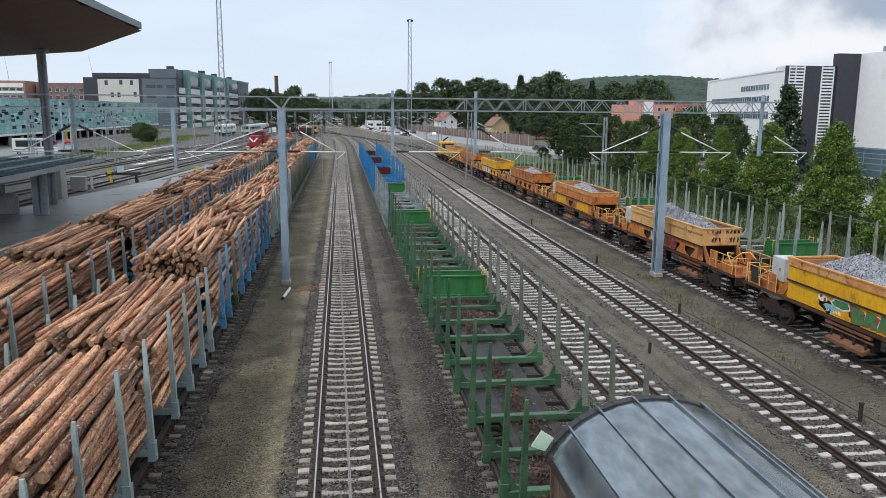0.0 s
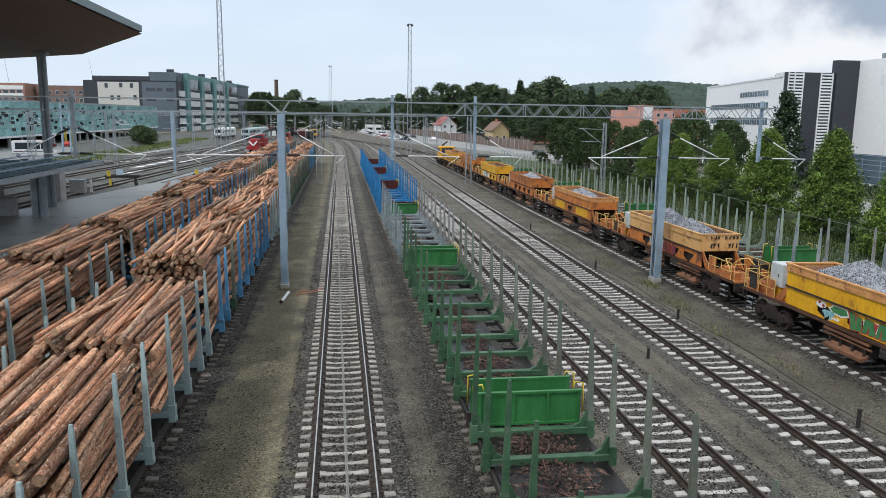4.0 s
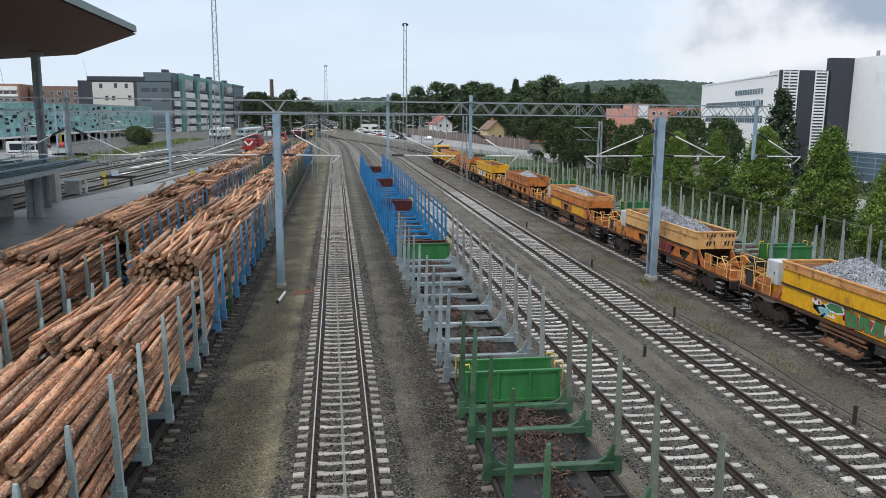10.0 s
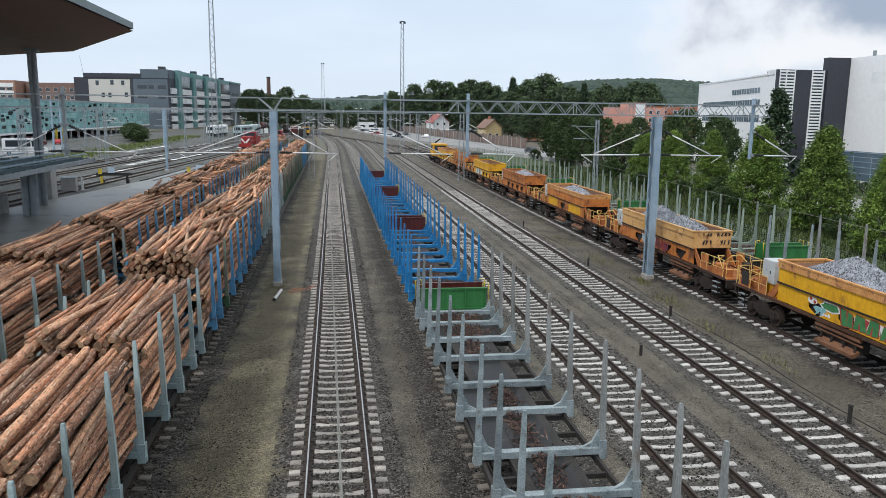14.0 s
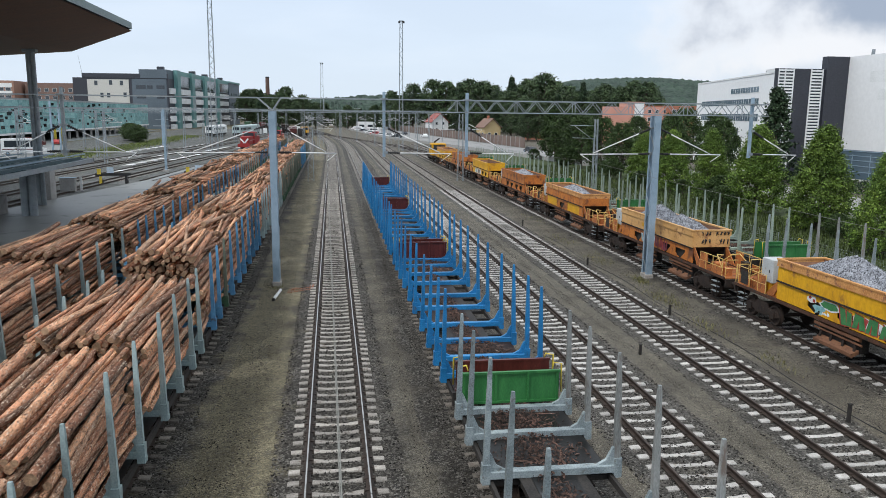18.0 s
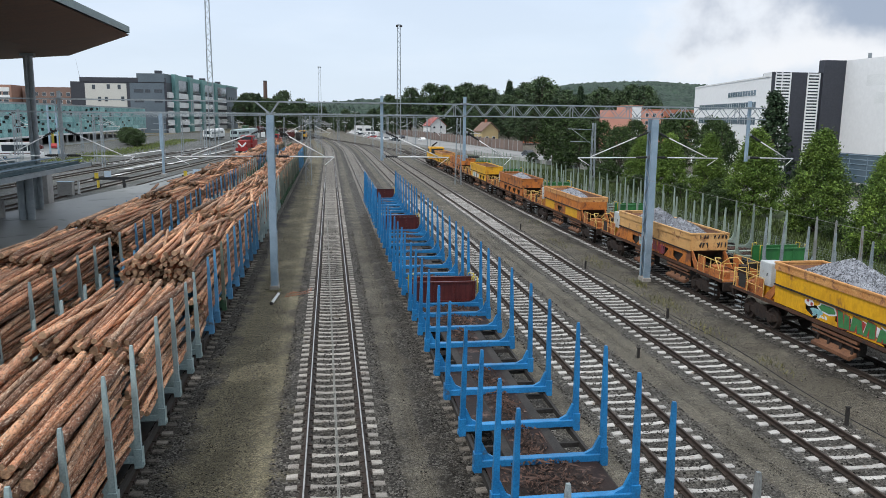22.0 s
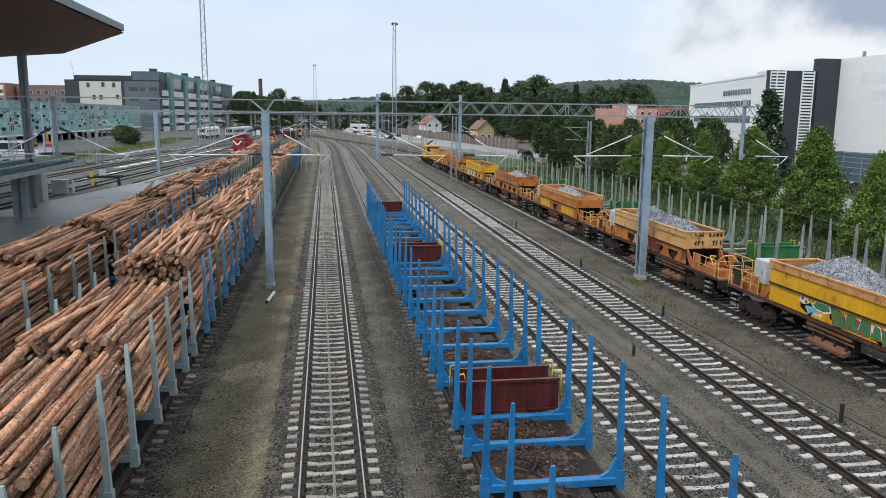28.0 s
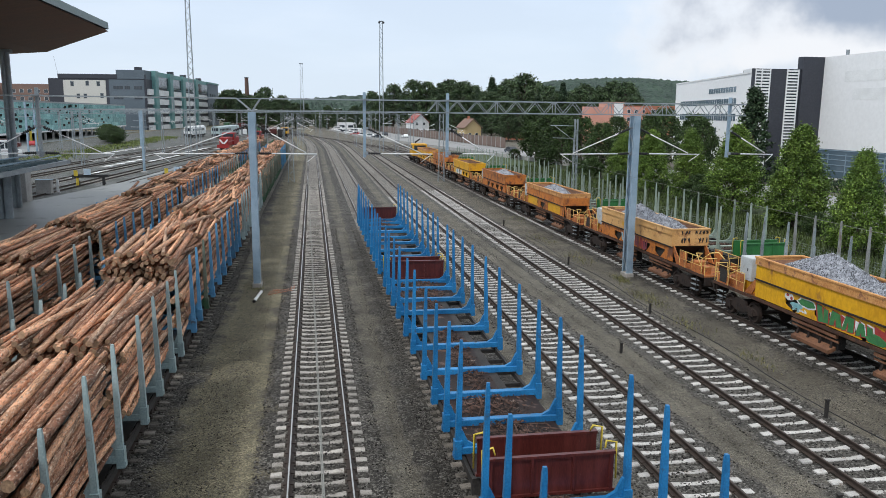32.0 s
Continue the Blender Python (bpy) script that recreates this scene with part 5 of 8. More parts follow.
tag2 = [("panel_plate", -4.1, 2.5, -3.3, 2.72, M_HOPYELLOW)]
tag3 = [("paint_patch", -3.1, 1.45, -0.4, 2.18, M_HOPYELLOW), ("paint_patch", -9.0, 1.45, -6.1, 2.18, M_HOPYELLOW)]
for i, (y, a, b, words) in enumerate(HX):
    hw = hopper((X5, y, 0), a, b, words, PK[i], 900 + i, (6500, 5200, 1500, 1000, 0, 0, 0)[i], True, {1: tag2, 2: tag3}.get(i, ()))
    if i == 0:
        blob(hw, -2.35, 1.98, 0.32, 0.16, M_GRAFW)
        blob(hw, -2.25, 2.04, 0.09, 0.07, M_GRAFR, proud=0.009)
        blob(hw, -2.5, 1.95, 0.08, 0.08, M_GRAFR, proud=0.009)
        blob(hw, -2.85, 1.72, 0.42, 0.12, M_GRAFB, proud=0.006)
        blob(hw, -3.45, 1.95, 0.62, 0.22, M_GRAFW)
        blob(hw, -3.45, 1.96, 0.52, 0.16, M_GRAFG, proud=0.010)
        blob(hw, -7.2, 1.6, 0.5, 0.2, M_GRAFG, proud=0.02)
        letters(hw, -2.5, 1.42, 1.75, (0.5, 0.5), (M_GRAFB, M_GRAFW), M_GRAFW, seed=4)
        letters(hw, -4.0, 1.42, 2.15, (1.0, 1.0, 1.0, 0.9, 0.9), (M_GRAFG, M_GRAFG, M_GRAFG, M_GRAFR, M_GRAFG), M_GRAFR, seed=2)
        letters(hw, -4.05, 1.5, 2.1, (1.0, 1.0, 1.0), (M_GRAFW, M_GRAFR, M_GRAFW), M_GRAFW, x=-1.478, seed=8)
    if i == 1:
        letters(hw, -3.2, 1.42, 2.15, (0.6, 0.6, 0.6), (M_GRAFB, M_GRAFK, M_GRAFB), M_GRAFW, seed=5)
        maroon = mat("maroon_spray_paint", (0.16, 0.03, 0.05), (0.26, 0.06, 0.08), 0.6, scale=5, fine=30, bump=0.0)
        letters(hw, -5.1, 1.45, 2.12, (0.55, 0.6, 0.5), (maroon, M_GRAFR, maroon), maroon, seed=12)
        for k in range(8):
            u = 0.25 + 0.3 * k
            for dz, z in ((0.20, 2.97), (0.30, 2.46)):
                if k in ((3,) if z > 2.9 else (3, 4)):
                    continue
                qr = random.Random(k * 7 + int(z * 10))
                ye = -9.905 if z > 2.9 else -9.9
                part("graffiti_stroke", Geo().path([(-1.1 + u + qr.uniform(0, 0.2), ye, z + dz * h) for h in (0.0, 1.0, 0.5, 0.9, 0.1)], 0.026, n=4), M_GRAFK, hw)
    if i == 4:
        letters(hw, -1.2, 1.42, 2.15, (0.8, 0.8, 0.8, 0.8, 0.8), (M_GRAFW, M_GRAFB, M_GRAFW, M_GRAFK, M_GRAFW), M_GRAFW, seed=9)


# the hoppers are narrow: bodies, platforms and fittings are drawn in over the running gear
SLIM = Matrix.Diagonal((0.69, 1.032, 0.945, 1.0))
for wagon in [o for o in bpy.data.objects if o.name.startswith("hopper_wagon")]:
    x, y, z = wagon.matrix_basis.translation
    wagon.matrix_basis = pose(x, y * 1.032, z)
    for ob in wagon.children_recursive:
        if ob.name.startswith(("bogie", "wheelset")):
            bx, by, bz = ob.matrix_basis.translation
            ob.matrix_basis = pose(bx, by * 1.032, bz) @ Matrix.Diagonal((0.84 if ob.name.startswith("bogie") else 1.0, 1.0, 1.0, 1.0))
        elif not ob.name.startswith("wheel"):
            ob.data.transform(SLIM)


def track_machine(at):
    """Yellow rail vehicle with a dark-windowed cab and a crane, at the far end of the hoppers."""
    t = thing("track_machine", "yellow and black rail work vehicle with cab and crane", "rail vehicle", at)
    part("chassis", Geo().box(-1.4, 0, 0.8, 1.4, 9, 1.25), M_BOGIE, t)
    cab = part("cab", Geo().box(-1.4, 0.3, 1.25, 1.4, 3.4, 3.5, 0.12), M_HOPYELLOW, t)
    for x in (-1.42, 1.40):
        part("window", Geo().box(x, 0.8, 2.3, x + 0.02, 2.9, 3.2), M_GLASS, cab)
    part("window", Geo().box(-1.1, 0.26, 2.3, 1.1, 0.29, 3.2), M_GLASS, cab)
    part("engine_hood", Geo().box(-1.2, 3.6, 1.25, 1.2, 6.4, 2.5, 0.1), M_HOPYELLOW, t)
    part("crane_arm", Geo().path([(0, 6.8, 1.3), (0, 6.8, 3.6), (0.4, 3.4, 4.3)], 0.14), M_BLACK, t, "black folded crane arm")
    part("exhaust", Geo().tube((0.6, 4.2, 2.5), (0.6, 4.2, 3.4), 0.09), M_BLACK, t)
    for y in (1.6, 7.4):
        part("bogie", BOGIE, None, t, at=(0, y, 0.02))
        for dy in (-0.92, 0.92):
            wheelset(t, (0, y + dy, 0.47))
    return t


track_machine((X5, 143.5, 0))
track_machine((X0 + bend(300.0), 298.0, 0))

# ---- empty timber wagons beyond the hoppers ----
for i, c in enumerate(("silver", "green", "green", "green", "green")):
    y = 38.2 + i * PERIOD
    timber_wagon("sage" if i else "silver", (X6, y, 0), "standing timber wagons", ("empty timber wagon with faded grey-green stakes behind the hoppers" if i else "empty light grey timber wagon with green end panel behind the hoppers"), i, False, True)

# ---- trees ----


def tree_parts(seed, h, r, clumps, per, size, form="oval", bare=0.14):
    """Trunk with limbs, and a crown of separate leaves gathered in clumps with gaps between them."""
    q = random.Random(seed)
    trunk = Geo()
    trunk.tube((0, 0, -0.1), (q.uniform(-0.1, 0.1), q.uniform(-0.1, 0.1), h * 0.55), 0.02 * h, 0.011 * h, n=8)
    trunk.tube((0, 0, h * 0.54), (q.uniform(-0.2, 0.2), q.uniform(-0.2, 0.2), h * 0.9), 0.011 * h, 0.003 * h, n=6)
    crown = Geo()
    cs = []
    for _ in range(clumps):
        u = q.random() ** 0.8
        z = h * (bare + (1 - bare) * u)
        if form == "cone":
            w = r * (1 - u) ** 0.85 * 1.0 + 0.06 * r
        elif form == "egg":
            w = r * min(1.0, 0.72 + 1.1 * u) * max(0.0, 1 - max(0.0, u - 0.15) / 0.85) ** 0.8 + 0.05 * r
        else:
            w = r * math.sin(math.pi * (0.12 + 0.84 * u)) ** 0.7
        a, d = q.uniform(0, 6.283), w * math.sqrt(q.uniform(0.25, 1.0)) * q.uniform(0.82, 1.14)
        cs.append((d * math.cos(a), d * math.sin(a), z))
    for i, c in enumerate(cs):
        if i % 6 == 0:
            b = min(h * 0.75, max(h * bare, c[2] - 0.25 * h))
            trunk.tube((0, 0, b), c, 0.006 * h, 0.002 * h, n=5)
        cr = r * q.uniform(0.10, 0.25)
        for _ in range(per):
            p = Vector(c) + Vector((q.gauss(0, 0.5), q.gauss(0, 0.5), q.gauss(0, 0.42))) * cr
            n = Vector((q.gauss(0, 1), q.gauss(0, 1), q.gauss(0.5, 1))).normalized()
            t = n.orthogonal().normalized()
            t = (Matrix.Rotation(q.uniform(0, 6.28), 3, n) @ t)
            b = n.cross(t)
            s = size * q.uniform(0.6, 1.3)
            crown.poly([p - t * s, p + b * s * 0.55 + n * s * 0.12, p + t * s, p - b * s * 0.55 + n * s * 0.12], [(0, 1, 2, 3)])
    return trunk, crown


def leaf_mat(name, dark, light):
    m = mat(name, dark, light, 0.55, scale=0.5, fine=5, bump=0.0, vary=0.12, spec=0.3)
    nt = m.node_tree
    b = nt.nodes["Principled BSDF"]
    src = b.inputs["Base Color"].links[0].from_socket
    gi = nt.nodes.new("ShaderNodeNewGeometry")
    hv = nt.nodes.new("ShaderNodeHueSaturation")
    vr = nt.nodes.new("ShaderNodeMapRange")
    vr.inputs["To Min"].default_value, vr.inputs["To Max"].default_value = 0.3, 1.65
    nt.links.new(gi.outputs["Random Per Island"], vr.inputs["Value"])
    nt.links.new(vr.outputs[0], hv.inputs["Value"])
    nt.links.new(src, hv.inputs["Color"])
    nt.links.new(hv.outputs[0], b.inputs["Base Color"])
    b.inputs["Transmission Weight"].default_value = 0.0
    return m


M_MAPLE = leaf_mat("maple_leaves", (0.036, 0.085, 0.014), (0.195, 0.285, 0.052))
M_BIRCH = leaf_mat("broad_leaves", (0.020, 0.042, 0.012), (0.066, 0.108, 0.03))
M_PINE = leaf_mat("pine_needles", (0.022, 0.045, 0.024), (0.055, 0.09, 0.042))


def tree_kit(seed, h, r, clumps, per, size, form, leaf, bare=0.14):
    a, b = tree_parts(seed, h, r, clumps, per, size, form, bare)
    return h, a.mesh("trunk", M_TRUNK), b.mesh("crown", leaf)


MAPLES = [tree_kit(11 + i, 8.0, 2.6, 460, 80, 0.095, "egg", M_MAPLE, 0.05) for i in range(3)]
# leaf green lightened and greyed a little to paint in distance haze
M_FARLEAF = leaf_mat("haze_tinted_leaves", (0.026, 0.052, 0.026), (0.10, 0.145, 0.062))
FARBROAD = [tree_kit(61 + i, 14.0, 4.2, 210, 30, 0.27, "oval", M_FARLEAF, 0.08) for i in range(3)]
BROAD = [tree_kit(31 + i, 14.0, 4.8, 220, 40, 0.25, "oval", M_BIRCH, 0.12) for i in range(3)]
SPRUCE = [tree_kit(41 + i, 16.0, 3.2, 230, 30, 0.26, "cone", M_PINE, 0.08) for i in range(2)]


def tree(kit, x, y, h, wide, label, group, rz):
    k, tr, cr = kit
    t = thing("tree", label, "tree", (x, y, GZ), group, rz=rz)
    s = h / k
    m = Matrix.Diagonal((s * wide, s * wide, s, 1))
    part("trunk", tr, None, t, at=m)
    part("crown", cr, None, t, at=m)
    return t


ROW = ((37.3, 46.5, 6.9), (40.3, 58.0, 8.4), (41.3, 69.5, 8.3), (42.0, 80.0, 7.6), (42.0, 90.0, 7.4), (42.5, 100.0, 7.0), (43.2, 110.0, 8.0), (43.5, 120.0, 8.8), (43.6, 130.0, 9.0), (44.0, 140.0, 10.0), (44.5, 149.0, 10.6), (47.0, 156.0, 9.5))
for i, (x, y, h) in enumerate(ROW):
    far = y > 105
    tree(BROAD[i % 3] if far else MAPLES[i % 3], x, y, h, 0.95 + 0.08 * ((i * 7) % 3), "dense dark green tree in the row beside the siding" if far else "leafy young maple tree with a pointed crown in grass", "trees beside the siding", i * 67)
for i, (x, y, h, w) in enumerate(((54.6, 118.0, 9.4, 0.9), (61.6, 128.0, 10.5, 1.0), (54.0, 100.0, 8.8, 0.85), (57.5, 109.0, 9.4, 0.9), (58.0, 140.0, 9.0, 1.0), (50.0, 150.0, 9.0, 1.2), (46.0, 33.0, 7.0, 1.0))):
    tree(BROAD[i % 3], x, y, h, w, "broad dark green tree behind the maple row", "trees beside the siding", i * 51)
for i in range(14):
    y = 54.0 + 7.8 * i
    tree(BROAD[i % 3], 37.0 + 0.045 * y + 2.2 * math.sin(i * 2.3), y, 1.9 + 1.1 * ((i * 5) % 4) / 3, 1.7, "low dense shrub in the grass under the maples", "verge shrubs", i * 83)
tree(SPRUCE[0], 62.3, 101.0, 13.2, 1.3, "narrow dark conifer against a white building", "trees beside the siding", 20)

# ---- verge, fence, roads on the far side ----
g = Geo()
g.poly([(27.5, 10, GZ + 0.03), (47.0, 10, GZ + 0.03), (50, 118, GZ + 0.03), (45.0, 158, GZ + 0.03), (36, 190, GZ + 0.03), (29.5, 190, GZ + 0.03), (27.5, 120, GZ + 0.03)], [(0, 1, 2, 3, 4, 5, 6)])
solid("lawn", g, M_GRASS, "rough green grass verge beside the yard", "lawn", kind="structure")
g = Geo()
for i in range(30000):
    x, y = rng.uniform(27.4, 41.5), 26 + 110 * rng.random() ** 1.4
    hh, a = rng.uniform(0.12, 0.6), rng.uniform(0, 6.28)
    c, s = math.cos(a) * 0.045, math.sin(a) * 0.045
    g.poly([(x - c, y - s, GZ), (x + c, y + s, GZ), (x + rng.uniform(-0.1, 0.1), y + rng.uniform(-0.1, 0.1), GZ + hh)], [(0, 1, 2)])
solid("grass_tufts", g, leaf_mat("grass_blades", (0.02, 0.036, 0.008), (0.078, 0.104, 0.027)), "long uncut grass blades", "grass", kind="stuff")
M_ROAD = mat("pale_dry_road", (0.20, 0.20, 0.20), (0.32, 0.32, 0.315), 0.85, scale=0.1, fine=8, bump=0.04)
g = Geo()
g.poly([(47.2, 10, GZ + 0.02), (60, 10, GZ + 0.02), (63, 118, GZ + 0.02), (53.5, 208, GZ + 0.02), (40, 341, GZ + 0.02), (25, 520, GZ + 0.02), (9, 420, GZ + 0.02), (21, 283, GZ + 0.02), (43, 159, GZ + 0.02), (50.2, 118, GZ + 0.02)], [tuple(range(10))])
solid("road", g, M_ROAD, "pale street running along the yard", "road", kind="structure")
g = Geo()
for a, b in zip(((47.1, 10), (50.1, 118), (42.9, 159), (20.9, 283)), ((50.1, 118), (42.9, 159), (20.9, 283), (9, 420))):
    g.beam((a[0], a[1], GZ + 0.35), (b[0], b[1], GZ + 0.35), 0.3, 0.9)
solid("kerb_wall", g, M_CONCRETE, "low pale concrete wall along the street", "wall", kind="structure")


def wire_fence(x, y0, y1, step=3.0, h=2.0):
    t = thing("wire_fence", "green wire mesh fence on thin steel posts", "fence", (x, 0, GZ))
    y = y0
    while y <= y1:
        part("post", Geo().tube((0, y, 0), (0, y, h), 0.03, n=6), M_GALVDARK, t)
        y += step
    wires = Geo()
    for k in range(14):
        wires.tube((0, y0, 0.1 + k * (h - 0.12) / 13), (0, y1, 0.1 + k * (h - 0.12) / 13), 0.0035, n=3)
    for k in range(int((min(y1, 75) - y0) / 0.2)):
        wires.tube((0, y0 + 0.2 * k, 0.05), (0, y0 + 0.2 * k, h), 0.003, n=3)
    tagged(part("wire_mesh", wires, M_GALVDARK, t), kind="stuff")
    return t


wire_fence(28.6, 24, 165)

# ---- buildings ----
M_DARKPANEL = mat("anthracite_facade_sheet", (0.026, 0.028, 0.038), (0.046, 0.05, 0.064), 0.5, scale=0.1, fine=4, bump=0.02)
M_WHITEWALL = mat("white_facade_sheet", (0.78, 0.785, 0.79), (0.86, 0.865, 0.87), 0.6, scale=0.06, fine=2, bump=0.01)
M_PINK = mat("salmon_render", (0.58, 0.27, 0.20), (0.70, 0.36, 0.28), 0.85, scale=0.2, fine=6)
M_BRICKO = mat("orange_brick_wall", (0.36, 0.13, 0.08), (0.46, 0.19, 0.12), 0.85, scale=0.4, fine=10)
M_ROOFDARK = mat("dark_roof_felt", (0.05, 0.05, 0.055), (0.09, 0.09, 0.095), 0.8, scale=0.3, fine=6)


M_BASEGLASS = glass_mat("blue_grey_glass", (0.10, 0.15, 0.19), 0.12)


def wall_between(a, b, z0, z1, thick=0.4):
    """A wall from plan point a to b; its thickness goes to the left of the way from a to b."""
    ax, ay = a
    bx, by = b
    L = math.hypot(bx - ax, by - ay)
    nx, ny = -(by - ay) / L * thick, (bx - ax) / L * thick
    return Geo().poly([(ax, ay, z0), (bx, by, z0), (bx + nx, by + ny, z0), (ax + nx, ay + ny, z0), (ax, ay, z1), (bx, by, z1), (bx + nx, by + ny, z1), (ax + nx, ay + ny, z1)], [(3, 2, 1, 0), (4, 5, 6, 7), (0, 1, 5, 4), (1, 2, 6, 5), (2, 3, 7, 6), (3, 0, 4, 7)])


def on_wall(a, b, u0, u1, z0, z1, out, back=0.06):
    """A plate on the right-hand face of the wall from a to b, standing proud by out."""
    ax, ay = a
    L = math.hypot(b[0] - ax, b[1] - ay)
    ex, ey = (b[0] - ax) / L, (b[1] - ay) / L
    nx, ny = ey, -ex
    P = lambda u, d, z: (ax + ex * u + nx * d, ay + ey * u + ny * d, z)
    return Geo().poly([P(u0, -back, z0), P(u1, -back, z0), P(u1, out, z0), P(u0, out, z0), P(u0, -back, z1), P(u1, -back, z1), P(u1, out, z1), P(u0, out, z1)], [(3, 2, 1, 0), (4, 5, 6, 7), (0, 1, 5, 4), (1, 2, 6, 5), (2, 3, 7, 6), (3, 0, 4, 7)])


def window_on(parent, a, b, u0, u1, z0, z1, frame_mat, panes=1, glass=M_GLASS, bar=0.08):
    w = part("window", on_wall(a, b, u0, u1, z0, z1, 0.03), frame_mat, parent)
    s = (u1 - u0) / panes
    for i in range(panes):
        part("pane", on_wall(a, b, u0 + i * s + bar, u0 + (i + 1) * s - bar, z0 + bar, z1 - bar, 0.045), glass, w)


def block(name, label, corners, h, mt, group=""):
    """Closed building body: walls round the corners (clockwise from above), and a flat roof."""
    t = thing(name, label, "building", (0, 0, GZ), group)
    n = len(corners)
    for i in range(n):
        part("wall", wall_between(corners[(i + 1) % n], corners[i], 0, h), mt, t)
    part("roof", Geo().poly([(x, y, h - 0.4) for x, y in corners] + [(x, y, h - 0.1) for x, y in corners], [tuple(range(n)), tuple(range(2 * n - 1, n - 1, -1))]), M_ROOFDARK, t)
    return t


A, B = (77.0, 155.0), (67.0, 110.0)
wb = block("office_building", "white office building with long window bands", [B, A, (105.0, 150.0), (98.0, 113.0)], 16.0, M_WHITEWALL, "office buildings")
for u0, u1, z0, z1 in ((24, 39.3, 13.3, 14.1), (4.5, 39.6, 11.3, 12.2), (4.5, 39.8, 8.6, 9.7), (16, 30, 6.0, 7.2), (16, 30, 3.4, 4.7)):
    # the panes' lighter blue-grey base colour stands in for reflected sky
    window_on(wb, A, B, u0, u1, z0, z1 + 0.25, M_WHITE, int((u1 - u0) / 1.3), M_BASEGLASS, 0.09)
part("parapet", on_wall(A, B, 0, 46.0, 16.0, 16.25, 0.08, 0.4), M_WHITE, wb)
part("parapet", on_wall(A, B, 42.3, 46.0, 16.0, 16.7, 0.10, 0.4), M_WHITE, wb)
# dark stair towers with white ladder-like glazing
tw = block("stair_tower", "dark facade with white-barred glass stair strips", [(66.9, 109.6), (69.0, 116.0), (78.5, 116.0), (78.5, 109.6)], 16.7, M_DARKPANEL, "office buildings")
TA, TB = (66.1, 109.6), (78.5, 109.6)
for u0, u1 in ((1.15, 3.7), (6.5, 8.5)):
    part("glass_strip", on_wall(TA, TB, u0, u1, 0.5, 16.6, 0.05), M_GLASS, tw)
    for k in range(34):
        part("bar", on_wall(TA, TB, u0, u1, 0.8 + 0.47 * k, 1.04 + 0.47 * k, 0.12), M_WHITE, tw)
    for u in (u0 + 0.05, u1 - 0.05) + ((u0 + 1.1,) if u0 < 2 else ()):
        part("mullion", on_wall(TA, TB, u - 0.08, u + 0.08, 0.5, 16.65, 0.16), M_WHITE, tw)
bg = block("hall_building", "large white hall with an anthracite corner over glazed ground floor", [(78.7, 58.0), (78.7, 110.4), (120.0, 116.0), (120.0, 58.0)], 18.6, M_WHITEWALL, "office buildings")
part("dark_corner", Geo().box(75.0, 109.3, 0.0, 78.68, 110.6, 18.6), M_DARKPANEL, bg, "anthracite corner panel")
HA, HB = (78.7, 110.4), (78.7, 58.0)
part("glazed_base", on_wall(HA, HB, 0, 52.0, 0.3, 4.6, 0.05), M_BASEGLASS, bg, "blue-grey glazed ground floor")
for z in (1.3, 2.2, 3.0, 3.7, 4.4):
    part("glazing_bar", on_wall(HA, HB, 0, 52.0, z, z + 0.12, 0.1), M_GALV, bg)
for k in range(14):
    part("glazing_bar", on_wall(HA, HB, k * 4.0, k * 4.0 + 0.12, 0.3, 4.0, 0.1), M_GALV, bg)
for u, z0 in ((16, 14.6), (18, 12.0)):
    part("gloss_panel", on_wall(HA, HB, u - 10, u + 20, z0, z0 + 1.6, 0.02), M_WHITE, bg)
part("roof_vent", Geo().tube((80.0, 106, 18.2), (80.0, 106, 19.5), 0.25, n=10), M_GALVDARK, bg)
# hedge below the hall
g = Geo()
for i in range(5200):
    x, y = rng.uniform(64, 68), rng.uniform(62, 106)
    z = GZ + rng.uniform(0, 1.6)
    s = rng.uniform(0.1, 0.22)
    n = Vector((rng.gauss(0, 1), rng.gauss(0, 1), rng.gauss(0.4, 1))).normalized()
    t = n.orthogonal().normalized()
    b = n.cross(t)
    p = Vector((x, y, z))
    g.poly([p - t * s, p + b * s * 0.6, p + t * s, p - b * s * 0.6], [(0, 1, 2, 3)])
solid("hedge", g, M_PINE, "dark clipped hedge in front of a hall", "hedge", kind="stuff")
pk = block("apartment_house", "salmon pink rendered apartment house with white stairwell", [(90.3, 249), (99, 272), (122, 274), (112, 249)], 12.3, M_PINK)
PA, PB = (90.3, 249.0), (112.0, 249.0)
part("stairwell", on_wall(PA, PB, 11.2, 14.3, 0, 13.6, 0.4), M_WHITE, pk, "white rendered stairwell")
part("upper_storey", Geo().box(99.5, 250, 12.3, 105.5, 258, 14.0), M_PINK, pk)
for u in (16.0, 18.6):
    for z in (1.6, 4.6, 7.6, 10.2):
        window_on(pk, PA, PB, u, u + 1.2, z, z + 1.3, M_WHITE)
bk = block("apartment_house", "brown brick apartment house behind trees", [(114, 262), (112, 280), (140, 285), (140, 262)], 13.0, M_BRICKO)
for u in (3, 7, 11, 15, 19, 23):
    for z in (1.6, 4.6, 7.6, 10.4):
        window_on(bk, (114, 262), (140, 262), u, u + 1.6, z, z + 1.3, M_WHITE)

